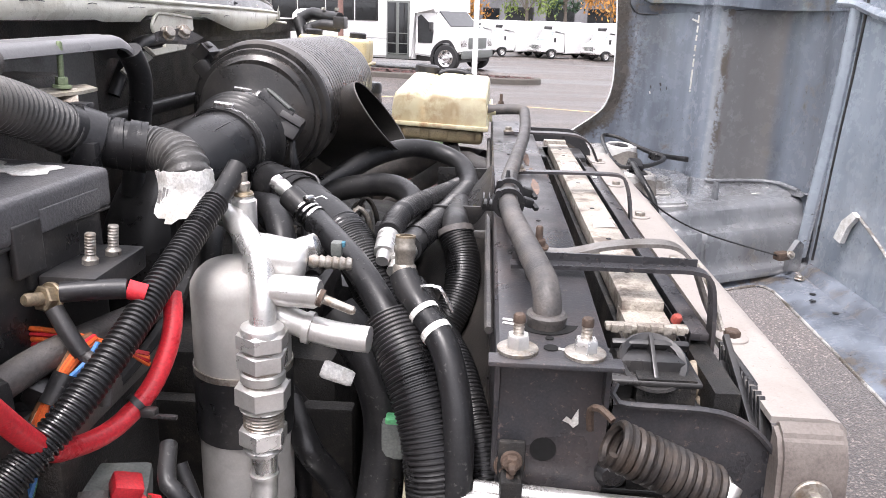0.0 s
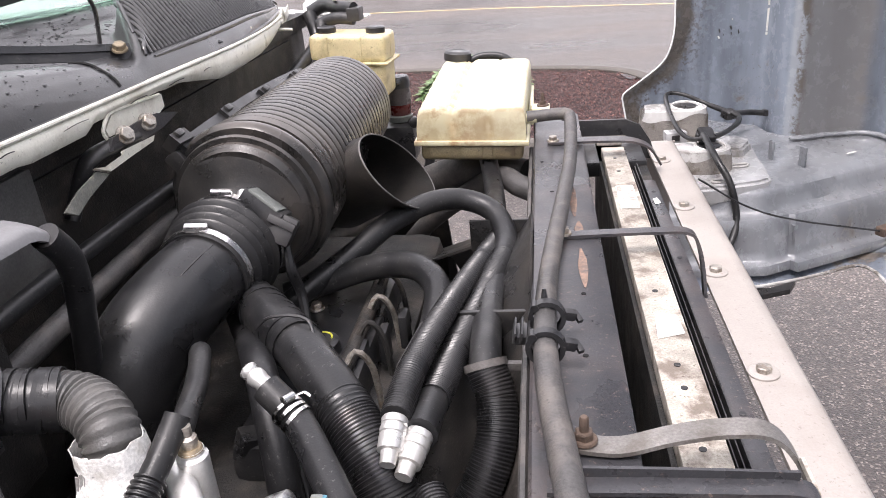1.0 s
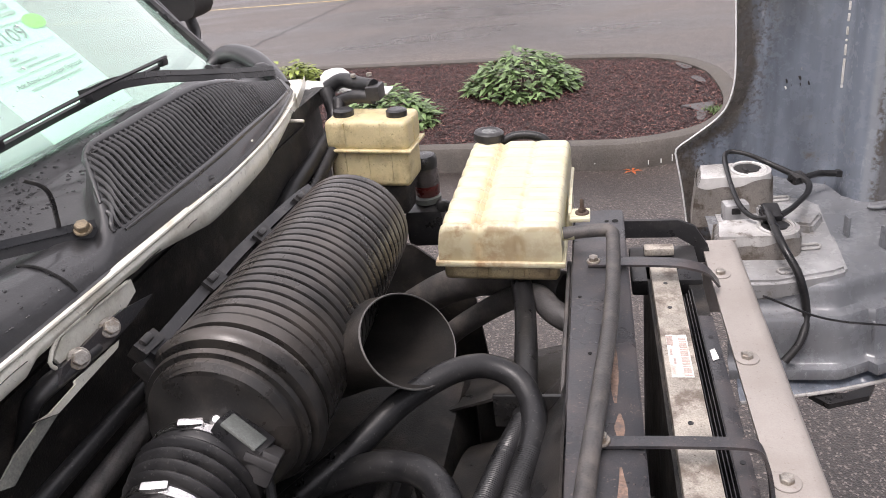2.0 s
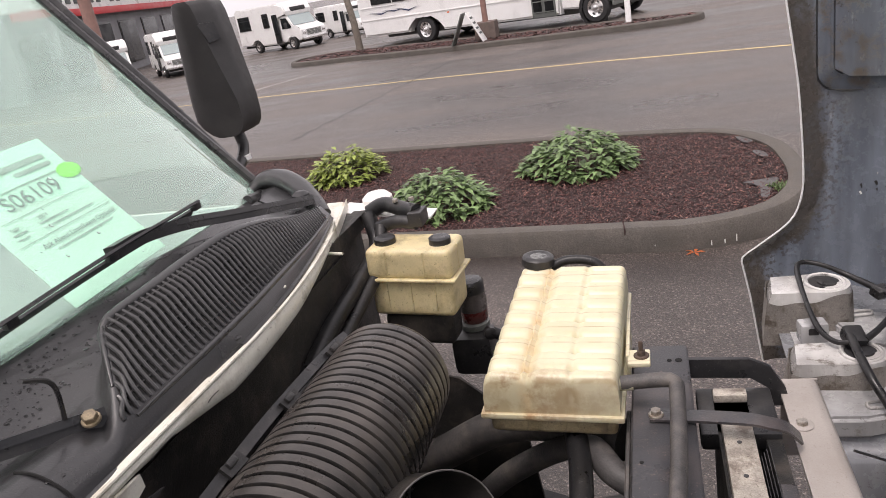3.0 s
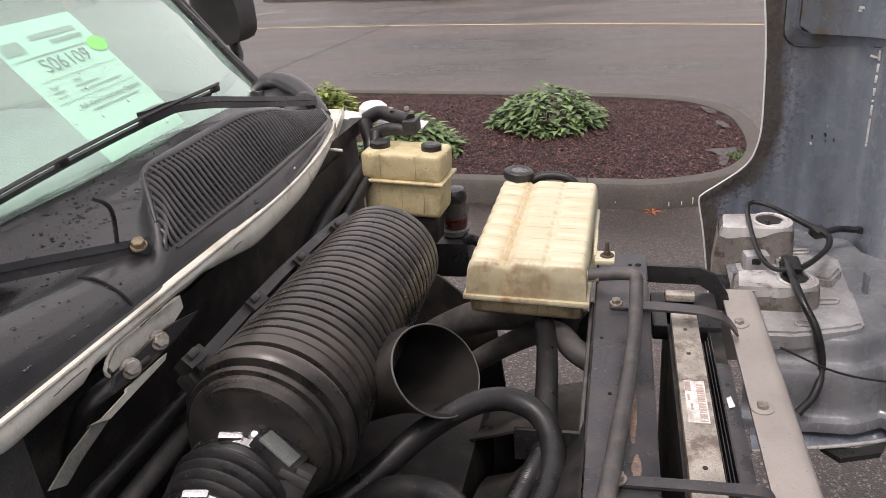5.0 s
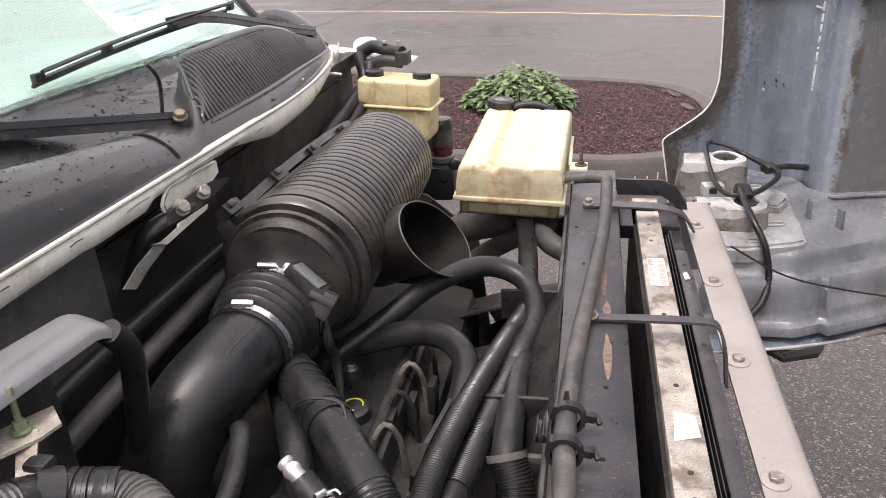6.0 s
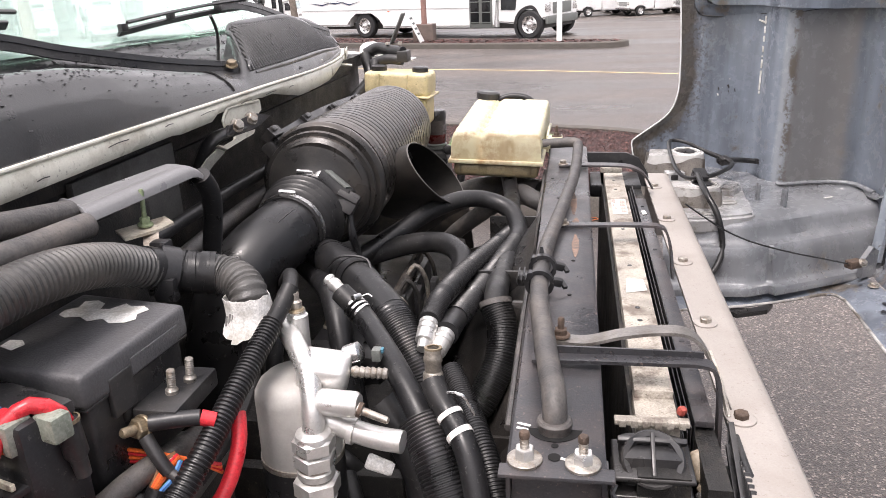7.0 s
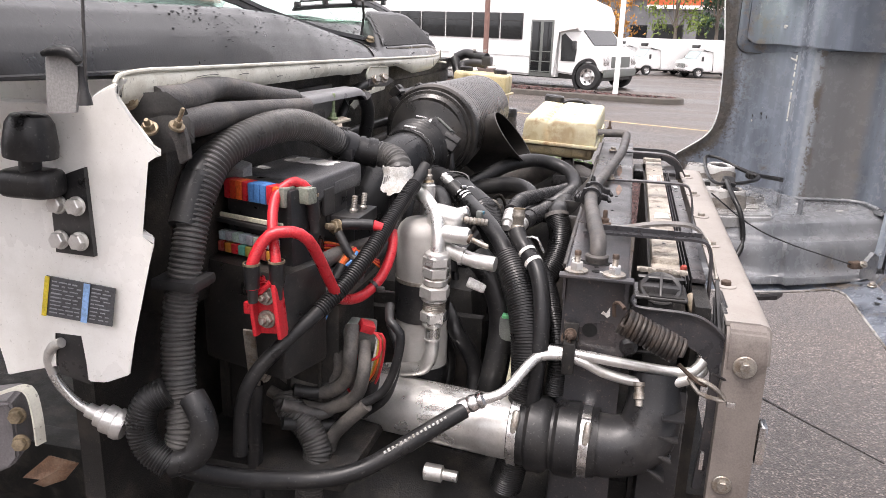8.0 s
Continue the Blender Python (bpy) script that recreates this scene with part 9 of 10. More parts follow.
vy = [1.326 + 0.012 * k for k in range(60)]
# the cover is not cut: this near-black sheet paints the slots' shade
part("vent_floor", sheet(bmesh.new(), [[cowl_pt(y, 0.018 + (vent_u(y) - 0.018) * k / 8, 0.0022) for k in range(9)] for y in vy], 0.001), SLOT, cw, "near-black sheet painted as the shade behind the bars")
for y in vy:
    top, lo = vent_u(y), 0.014
    part("vent_bar", T([cowl_pt(y - 0.016, lo, 0.001), cowl_pt(y - 0.014, lo + (top - lo) * 0.25, 0.0052), cowl_pt(y - 0.008, lo + (top - lo) * 0.5, 0.0056), cowl_pt(y - 0.001, lo + (top - lo) * 0.75, 0.0052), cowl_pt(y + 0.002, top + 0.004, 0.001)], 0.0029, seg=8, step=0.01), COWLM, cw)
for q in range(1, 7):
    u = 0.014 + 0.0105 * q
    part("vent_rib", T([cowl_pt(y, u, 0.0034) for y in vy[::3] if vent_u(y) >= u], 0.0012, seg=5, step=0.05), BLACK, cw)
part("vent_rim", T([cowl_pt(y, vent_u(y) + 0.007, -0.001) for y in (1.335, 1.35, 1.37, 1.385, 1.395, 1.41, 1.43, 1.50, 1.6, 1.7, 1.8, 1.9, 2.0, 2.04)], [0.002, 0.006, 0.008, 0.008, 0.008, 0.0075, 0.006, 0.004], seg=14, step=0.012), COWLM, cw)
part("vent_rim", T([cowl_pt(y, 0.011, 0.0) for y in (1.325, 1.34, 1.36, 1.42, 1.50, 1.6, 1.7, 1.8, 1.9, 2.0, 2.04)], [0.002, 0.005, 0.005, 0.004, 0.003], seg=12, step=0.012), COWLM, cw)
base = [(-0.42, 0.10, 1.755), (-0.395, 0.6, 1.766), (-0.392, 1.15, 1.768), (-0.395, 1.75, 1.764), (-0.425, 2.0, 1.748), (-0.50, 2.175, 1.722)]
apron = []
for y in [0.1 + 0.05 * k for k in range(40)]:
    g0 = cowl_pt(y, 0.197, 0.001)
    for a, b in zip(base, base[1:]):
        if a[1] <= y <= b[1]:
            f = (y - a[1]) / (b[1] - a[1])
            g1 = Vector(a).lerp(Vector(b), f)
    if g1.x > g0.x - 0.01:
        g1 = g0 + Vector((-0.012, 0, -0.002))
    apron.append([g0, g0.lerp(g1, 0.5) + Vector((0, 0, -0.012 * smooth((y - 1.6) / 0.3))), g1])
part("glass_apron", sheet(bmesh.new(), apron, 0.003), COWLM, cw)
cf = part("corner_fairing", T([(-0.515, 2.150, 1.722), (-0.485, 2.178, 1.742), (-0.445, 2.180, 1.744), (-0.395, 2.155, 1.730), (-0.345, 2.110, 1.709), (-0.300, 2.065, 1.690)], [0.012, 0.026, 0.028, 0.026, 0.022, 0.014], seg=16, flat=0.75), COWLM, cw, "curved black corner fairing")
part("fairing_web", sheet(bmesh.new(), [[(-0.505, 2.140, 1.724), (-0.445, 2.160, 1.735), (-0.345, 2.090, 1.704), (-0.302, 2.050, 1.690)], [(-0.480, 2.08, 1.728), (-0.430, 2.06, 1.730), (-0.345, 2.03, 1.704), (-0.310, 2.02, 1.694)]], 0.004), COWLM, cf)
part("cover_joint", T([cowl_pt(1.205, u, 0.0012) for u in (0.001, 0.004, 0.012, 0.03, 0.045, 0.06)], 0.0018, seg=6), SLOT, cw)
bm = bmesh.new()
bolt(bm, (-0.246, 1.294, 1.722), (0.25, -0.35, 1), 0.0085, 0.0105)
part("bolt", bm, BRONZE, cw, "brassy wiper pivot nut")
for x, y, z in ((-0.211, 1.53, 1.690), (-0.224, 1.70, 1.688)):
    part("rivet", rev(bmesh.new(), (x, y, z), (0, 0, 1), [(0, 0.008), (0.002, 0.008), (0.004, 0.004)], 14), BLACK if y < 1.6 else CREAM, cw)
hb = part("hinge_bracket", prism(bmesh.new(), [(-0.188, 1.104, 1.651), (-0.188, 1.100, 1.660), (-0.188, 1.119, 1.673), (-0.188, 1.140, 1.674), (-0.188, 1.246, 1.669), (-0.188, 1.247, 1.652), (-0.188, 1.220, 1.644), (-0.188, 1.188, 1.647)], (0.004, 0, 0.001)), FLANGEM, cw, "cream steel hood latch bracket")
part("bracket_lip", T([(-0.183, 1.096, 1.652), (-0.183, 1.092, 1.662), (-0.183, 1.110, 1.676), (-0.183, 1.137, 1.677), (-0.183, 1.237, 1.671)], 0.0022, seg=7), FLANGEM, hb)
part("strap_plate", prism(bmesh.new(), [(-0.180, 1.095, 1.652), (-0.180, 1.174, 1.655), (-0.180, 1.205, 1.652), (-0.180, 1.262, 1.639), (-0.180, 1.209, 1.631), (-0.180, 1.123, 1.630), (-0.180, 1.082, 1.639)], (0.006, 0, 0.002)), PLATE, hb, "dark steel strap plate")
for p in ((-0.172, 1.116, 1.650), (-0.172, 1.172, 1.651)):
    bm = bmesh.new()
    bolt(bm, p, (0.9, -0.5, 0.45), 0.0085, 0.0115)
    part("bolt", bm, STEEL, hb)
part("strap", T([(-0.181, 1.151, 1.639), (-0.183, 1.113, 1.641), (-0.188, 1.087, 1.640), (-0.198, 1.073, 1.633), (-0.210, 1.069, 1.615), (-0.222, 1.069, 1.594), (-0.230, 1.058, 1.568)], [0.011, 0.013, 0.013, 0.012], seg=14, flat=0.7), BLACK, hb, "curved black hood strap")
part("tab", prism(bmesh.new(), [(-0.172, 1.175, 1.631), (-0.172, 1.169, 1.625), (-0.172, 1.109, 1.623), (-0.172, 1.064, 1.621), (-0.172, 1.035, 1.634), (-0.172, 1.054, 1.629), (-0.172, 1.097, 1.631), (-0.172, 1.098, 1.635)], (0.004, 0, 0.002)), FLANGEM, hb, "bent cream tab below the strap")
part("tab_leg", prism(bmesh.new(), [(-0.176, 1.044, 1.628), (-0.176, 1.067, 1.618), (-0.176, 1.020, 1.607), (-0.176, 0.993, 1.597), (-0.176, 0.973, 1.608), (-0.176, 1.007, 1.621)], (0.003, 0, 0.001)), mat("scuffed_grey_leg", (0.20, 0.20, 0.18), 0.5, scale=30, dirt=(0.5, 0.48, 0.36), dirt_amt=0.5, dirt_scale=40, hard=0.6), hb)
hb.location = Vector(hb.location) + Vector((-0.012, 0.034, -0.006))
drops = bmesh.new()
rndd = random.Random(9)
centres = [(rndd.uniform(0.5, 1.2), rndd.uniform(0.01, 0.06)) for k in range(14)] + [(rndd.uniform(0.9, 1.3), rndd.uniform(0.12, 0.19)) for k in range(10)] + [(rndd.uniform(1.3, 1.95), rndd.uniform(0.135, 0.19)) for k in range(16)]
for k in range(1100):
    cy, cu = rndd.choice(centres)
    y, u = min(1.34 if cu < 0.12 else 2.0, cy + rndd.gauss(0, 0.05)), min(0.195, max(0.006, cu + rndd.gauss(0, 0.010)))
    r = 0.0009 + 0.0026 * rndd.random() ** 3
    rev(drops, cowl_pt(y, u, 0.0002), (0.1, 0, 1), [(0, r), (r * 0.14, r * 0.82), (r * 0.22, r * 0.4)], 8)
solo("water_drops", drops, mat("rain_on_black_plastic", (0.018, 0.018, 0.019), 0.06, var=0.0, bump=0.0, rvar=0.0), "scattered rain drops on black plastic", "water", kind="stuff")
drops = bmesh.new()
for k in range(260):
    y, f = rndd.uniform(0.5, 2.0), rndd.uniform(0.0, 0.75)
    p = Vector((-0.388 - 0.735 * f - 0.02 * max(0, y - 1.6), y, 1.770 + 0.682 * f)) + Vector((0.004, 0, 0.004))
    r = 0.0010 + 0.0030 * rndd.random() ** 3
    rev(drops, p, (0.68, 0, 0.73), [(0, r), (r * 0.4, r * 0.8), (r * 0.6, r * 0.3)], 6)
solo("water_drops", drops, clear_glass("water", (0.95, 0.97, 0.98)), "rain drops running on the windshield", "water", kind="stuff")

ws = thing("windshield", (-0.8, 1.3, 2.0), "green-tinted wet windshield with black rubber surround", "windshield")
WB = [(-0.50, 2.175, 1.722), (-0.425, 2.0, 1.750), (-0.395, 1.75, 1.766), (-0.392, 1.15, 1.768), (-0.395, 0.6, 1.766), (-0.42, 0.15, 1.755)]
WT = [(-1.06, 2.12, 2.44), (-1.10, 1.95, 2.45), (-1.125, 1.7, 2.45), (-1.13, 1.15, 2.45), (-1.12, 0.6, 2.45), (-1.08, 0.2, 2.44)]
pane = part("glass", sheet(bmesh.new(), [[Vector(a).lerp(Vector(b), t / 4) for a, b in zip(WB, WT)] for t in range(5)], 0.006), WINDSHIELD, ws)
pane.visible_shadow = False
part("rubber_seal", T([WB[1], Vector(WB[0]) + Vector((0.02, -0.03, 0)), Vector(WB[0]) + Vector((-0.005, 0.012, 0.015)), Vector(WB[0]).lerp(Vector(WT[0]), 0.3) + Vector((0, 0.012, 0)), WT[0]], 0.011, seg=8), BLACK, ws)
part("pillar_trim", T([Vector(WB[0]) + Vector((0.0, 0.035, -0.02)), Vector(WB[0]).lerp(Vector(WT[0]), 0.4) + Vector((0, 0.03, 0)), Vector(WT[0]) + Vector((0, 0.03, 0))], 0.012, seg=10), BLACK, ws)
cab = thing("cab", (-1.2, 1.2, 1.4), "bus cab body behind the windshield", "cab")
part("dashboard", B((-0.78, 1.15, 1.64), (0.70, 1.90, 0.16), 0.03), mat("grey_dashboard", (0.26, 0.27, 0.27), 0.7, scale=10), cab)
part("roof", B((-1.9, 1.15, 2.50), (1.75, 2.05, 0.08), 0.03), WHITE, cab)
part("rear_wall", B((-2.8, 1.15, 1.25), (0.06, 2.1, 0.9)), mat("grey_trim_wall", (0.45, 0.45, 0.44), 0.8), cab)
part("door_far", B((-1.55, 2.24, 1.15), (1.9, 0.05, 1.05), 0.02), WHITE, cab)
part("pillar_far", B((-2.0, 2.20, 2.1), (0.12, 0.05, 0.8), 0.02), WHITE, cab)
part("door_near", B((-1.75, 0.10, 1.25), (1.9, 0.05, 1.15), 0.02), WHITE, cab)
part("firewall", B((-0.265, 1.15, 1.33), (0.03, 1.72, 0.58)), GRIME, cab)
part("floor", B((-1.6, 1.15, 0.72), (2.4, 2.0, 0.06)), GRIME, cab)
part("cowl_shelf", B((-0.45, 1.25, 1.645), (0.40, 1.82, 0.03)), GRIME, cab)
pp = thing("price_sheet", (-0.62, 1.62, 1.8), "mint green sheet of printed paper leaning behind the glass", "paper")
PA, PB, PC = Vector((-0.402, 1.482, 1.768)), Vector((-0.408, 1.70, 1.772)), Vector((-0.608, 1.522, 1.955))
eu, ev = (PB - PA), (PC - PA)
en = eu.cross(ev).normalized()
part("sheet", prism(bmesh.new(), [PA, PA + eu, PA + eu + ev, PA + ev], en * 0.001), SIGNPAPER, pp)


def on_sheet(u0, u1, v0, v1, m_, nm="text_bar"):
    o = en * (0.0025 if en.x > 0 else -0.0025)
    part(nm, prism(bmesh.new(), [PA + eu * a + ev * b + o for a, b in ((u0, v0), (u1, v0), (u1, v1), (u0, v1))], o * 0.2), m_, pp)


FADE = mat("faded_ink", (0.36, 0.47, 0.42), 0.6, var=0.1)
for u0, u1, v, h_ in ((0.36, 0.88, 0.875, 0.040), (0.52, 0.88, 0.815, 0.028), (0.03, 0.24, 0.83, 0.09), (0.05, 0.98, 0.745, 0.008), (0.10, 0.96, 0.575, 0.004), (0.06, 0.97, 0.415, 0.004), (0.10, 0.22, 0.49, 0.010), (0.34, 0.62, 0.49, 0.010),
                      (0.10, 0.20, 0.455, 0.010), (0.34, 0.84, 0.455, 0.010), (0.28, 0.86, 0.315, 0.010)):
    on_sheet(u0, u1, v - h_ / 2, v + h_ / 2, FADE)
xe, ye = eu.normalized(), ev.normalized()
M_ = Matrix((xe, ye, xe.cross(ye).normalized())).transposed().to_4x4()


def on_sheet_text(body, size, u, v, m_):
    """Printed words lying on the sheet, centred at u, v."""
    fc = bpy.data.curves.new("print", "FONT")
    fc.body, fc.size, fc.extrude, fc.align_x, fc.align_y = body, size, 0.0004, "CENTER", "CENTER"
    fo = new("print", fc)
    bpy.context.view_layer.update()
    fm = bpy.data.meshes.new_from_object(fo.evaluated_get(bpy.context.evaluated_depsgraph_get()))
    bpy.data.objects.remove(fo)
    fm.transform(Matrix.Translation(PA + eu * u + ev * v + (en if en.x > 0 else -en) * 0.003 - pp.location) @ M_)
    fm.materials.append(m_)
    no = new("printed_text", fm)
    no.parent = pp


PRINT = mat("number_print", (0.20, 0.27, 0.25), 0.6, var=0.1)
on_sheet_text("S06109", 0.040, 0.50, 0.665, PRINT)
on_sheet_text("Ask About Loan/Lease Options!", 0.0125, 0.57, 0.36, PRINT)
on_sheet_text("2004", 0.010, 0.41, 0.525, FADE)
on_sheet_text("Year", 0.010, 0.15, 0.525, FADE)
bm = bmesh.new()
o = (en if en.x > 0 else -en) * 0.004
vs = [bm.verts.new(PA + eu * (0.945 + 0.115 * math.cos(a)) + ev * (0.715 + 0.058 * math.sin(a)) + o) for a in (k * math.pi / 12 for k in range(24))]
bm.faces.new(vs)
part("round_sticker", bm, LIME, pp, "bright lime round sticker")


def wiper(name, blade, armpts, label):
    th = thing(name, blade[0], label, "wiper", "wipers")
    part("blade", strip(bmesh.new(), blade, 0.012, 0.004, (0.6, 0, 0.8)), BLACK, th)
    up = Vector((0.012, 0, 0.011))
    part("frame", strip(bmesh.new(), [Vector(p) + up * 1.5 for p in blade], 0.005, 0.004, (0.75, 0, 0.66)), BLACK, th)
    for k, p in enumerate(spline(blade, 0.05)):
        if k % 3 == 0:
            part("claw", B(p + up * 0.8, (0.010, 0.020, 0.013), 0.003), BLACK, th)
    part("arm", strip(bmesh.new(), armpts, 0.016 if blade[0][1] > 1 else 0.027, 0.009, (0.95, 0.3, 0.12)), COWLM, th)
    part("arm_skirt", strip(bmesh.new(), [Vector(p) + Vector((0.006 if blade[0][1] > 1 else 0.011, 0.003, -0.008)) for p in armpts], 0.004, 0.014, (0.95, 0.3, 0.12)), BLACK, th)


wiper("wiper", [(-0.400, 1.216, 1.787), (-0.397, 1.37, 1.797), (-0.388, 1.55, 1.806), (-0.374, 1.747, 1.811)], [(-0.383, 1.555, 1.822), (-0.378, 1.62, 1.822), (-0.366, 1.71, 1.808), (-0.352, 1.80, 1.787), (-0.332, 1.93, 1.757), (-0.312, 2.04, 1.733)], "black wiper blade and arm resting low on the glass")
wiper("wiper", [(-0.420, 0.25, 1.815), (-0.425, 0.5, 1.826), (-0.425, 0.75, 1.826), (-0.415, 0.98, 1.815)], [(-0.425, 0.66, 1.842), (-0.420, 0.80, 1.822), (-0.400, 0.93, 1.800), (-0.380, 1.024, 1.777), (-0.340, 1.164, 1.748), (-0.300, 1.24, 1.733), (-0.252, 1.305, 1.722)], "black wiper blade and arm sweeping across the cowl")
solo("washer_hose", T([(-0.241, 1.229, 1.809), (-0.251, 1.262, 1.790), (-0.256, 1.276, 1.771), (-0.262, 1.278, 1.734)], 0.0028, seg=7), BLACK, "thin black washer hose curled over the cowl", "hose")
part("pivot_cap", rev(bmesh.new(), (-0.345, 2.07, 1.722), (0, 0, 1), [(0, 0.02), (0.012, 0.018), (0.018, 0.01)], 16), BLACK, cw)
mr = thing("side_mirror", (-0.86, 2.73, 1.75), "tall black plastic side mirror on a short arm", "mirror")
bm = bmesh.new()
rings = []
for z, xl, xr, fold in ((2.147, -0.905, -0.838, 0.62), (2.144, -0.917, -0.826, 0.64), (2.134, -0.925, -0.814, 0.67), (2.11, -0.929, -0.806, 0.70), (2.05, -0.934, -0.797, 0.75), (1.98, -0.939, -0.788, 0.83), (1.92, -0.943, -0.780, 0.90), (1.864, -0.946, -0.774, 0.96), (1.815, -0.944, -0.774, 0.97), (1.79, -0.928, -0.779, 0.97), (1.772, -0.905, -0.792, 0.96), (1.763, -0.880, -0.815, 0.94)):
    w = xr - xl
    rings.append([bm.verts.new((x, y, z)) for x, y in ((xl, 2.712), (xl + 0.04 * w, 2.690), (xl + 0.14 * w, 2.676), (xl + 0.40 * w, 2.668), (xl + fold * w, 2.674), (xr - 0.02 * w, 2.716), (xr, 2.735), (xr - 0.03 * w, 2.79), (xr - 0.2 * w, 2.805), (xl + 0.1 * w, 2.805), (xl + 0.01 * w, 2.78))])
for a, b in zip(rings, rings[1:]):
    for k in range(len(a)):
        q = (k + 1) % len(a)
        bm.faces.new((a[k], a[q], b[q], b[k]))
bm.faces.new(rings[0])
bm.faces.new(rings[-1])
part("housing", bm, mat("matt_black_mirror_shell", (0.022, 0.0215, 0.022), 0.5, scale=20, var=0.2, bump=0.1, dirt=(0.06, 0.056, 0.054), dirt_amt=0.4, dirt_scale=9), mr)
part("panel", prism(bmesh.new(), [(-0.840, 2.674, 2.085), (-0.804, 2.700, 2.082), (-0.796, 2.703, 2.035), (-0.818, 2.678, 2.030)], (-0.002, -0.004, 0)), BLACK, mr)
part("arm", T([(-0.845, 2.74, 1.77), (-0.83, 2.72, 1.71), (-0.82, 2.6, 1.66), (-0.84, 2.35, 1.62), (-0.86, 2.25, 1.60)], 0.017, seg=10), BLACK, mr)
part("joint", rev(bmesh.new(), (-0.822, 2.70, 1.70), (0, 0, -1), [(0, 0.02), (0.014, 0.02), (0.02, 0.012)], 14), BUSWHITE, mr)

# far end of the cowl: hinge, hose bundle
hg = thing("hinge", (-0.20, 2.12, 1.62), "black hood hinge arm with bolts beside the cowl", "hinge")
part("arm", T([(-0.235, 2.14, 1.66), (-0.20, 2.14, 1.675), (-0.155, 2.12, 1.668), (-0.12, 2.10, 1.665)], 0.016, seg=12), BLACK, hg)
part("arm", T([(-0.21, 2.11, 1.635), (-0.165, 2.10, 1.648), (-0.12, 2.09, 1.645)], 0.014, seg=12), BLACK, hg)
part("bracket", B((-0.118, 2.10, 1.655), (0.03, 0.05, 0.03), 0.004), BLACK, hg)
for x in (-0.165, -0.13):
    bm = bmesh.new()
    bolt(bm, (x, 2.115, 1.685), (0, 0, 1), 0.006, 0.0)
    part("bolt", bm, STEEL, hg)
part("white_cap", rev(bmesh.new(), (-0.235, 2.20, 1.655), (0, 0, 1), [(0, 0.035), (0.02, 0.033), (0.03, 0.022), (0.033, 0.01)], 18), WHITE, hg)
part("white_plate", prism(bmesh.new(), [(-0.31, 2.15, 1.66), (-0.10, 2.12, 1.64), (-0.10, 2.18, 1.64), (-0.31, 2.22, 1.66)], (0, 0, 0.003)), WHITE, hg)
hose("brake_hose", [(-0.235, 2.13, 1.66), (-0.215, 2.09, 1.60), (-0.225, 1.98, 1.565), (-0.235, 1.85, 1.54), (-0.24, 1.7, 1.50), (-0.24, 1.5, 1.46)], 0.016, RUBBER, "black rubber hose along the firewall")
hose("brake_hose", [(-0.20, 2.10, 1.64), (-0.195, 2.04, 1.58), (-0.21, 1.95, 1.54), (-0.22, 1.80, 1.50)], 0.013, RUBBER, "black rubber hose along the firewall")
part("stub", rev(bmesh.new(), (-0.265, 1.93, 1.655), (1, -0.1, -0.05), [(0, 0.004), (0.05, 0.003)], 8), CREAM, hg)

# ---- white cab corner with bumper and label ----
wp = thing("cab_corner", (-0.25, 0.25, 1.5), "white painted cab corner panel with a label", "body panel")
CABW = [(-0.3489, 0.2500, 1.6656), (-0.2618, 0.2500, 1.6673), (-0.2305, 0.2500, 1.6665), (-0.2095, 0.2500, 1.6634), (-0.1869, 0.2500, 1.6802), (-0.1725, 0.2500, 1.6877), (-0.1629, 0.2500, 1.6904), (-0.1658, 0.2500, 1.6777), (-0.1485, 0.2500, 1.6555), (-0.1288, 0.2500, 1.6292), (-0.1156, 0.2500, 1.6223), (-0.1350, 0.2500, 1.6151), (-0.1494, 0.2500, 1.5315), (-0.1334, 0.2500, 1.5266), (-0.1424, 0.2500, 1.5000), (-0.1670, 0.2500, 1.4168), (-0.1784, 0.2500, 1.3673), (-0.2116, 0.2500, 1.3524), (-0.2347, 0.2500, 1.3506), (-0.2359, 0.2500, 1.4095), (-0.2741, 0.2500, 1.4089), (-0.2747, 0.2500, 1.3633), (-0.2995, 0.2500, 1.3599), (-0.3465, 0.2500, 1.3421), (-0.3537, 0.2500, 1.3932), (-0.3647, 0.2500, 1.4208), (-0.3623, 0.2500, 1.5975)]
bm = prism(bmesh.new(), CABW, (-0.02, 0.03, 0))
bmesh.ops.bevel(bm, geom=bm.edges[:], offset=0.0018, segments=2, affect="EDGES")
part("panel", bm, WHITE, wp)
part("ledge", prism(bmesh.new(), [(-0.411, 0.315, 1.678), (-0.200, 0.315, 1.691), (-0.210, 0.315, 1.673), (-0.265, 0.315, 1.644), (-0.419, 0.315, 1.642)], (0, 0.004, 0)), WHITE, wp, "white ledge under the cowl")
part("lower_bracket", prism(bmesh.new(), [(-0.2778, 0.2520, 1.4105), (-0.2359, 0.2520, 1.4100), (-0.2330, 0.2520, 1.3462), (-0.2744, 0.2520, 1.3550)], (-0.01, 0.012, 0)), BLACK, wp)
lbl = part("label", prism(bmesh.new(), [(-0.2691, 0.2450, 1.4787), (-0.1821, 0.2450, 1.4732), (-0.1912, 0.2450, 1.4276), (-0.2803, 0.2450, 1.4307)], (0, -0.0015, 0)), mat("dark_label", (0.085, 0.088, 0.095), 0.45), wp, "grey tyre pressure label with yellow and blue edges")
LQ = [Vector(p) for p in [(-0.2691, 0.2450, 1.4787), (-0.1821, 0.2450, 1.4732), (-0.1912, 0.2450, 1.4276), (-0.2803, 0.2450, 1.4307)]]


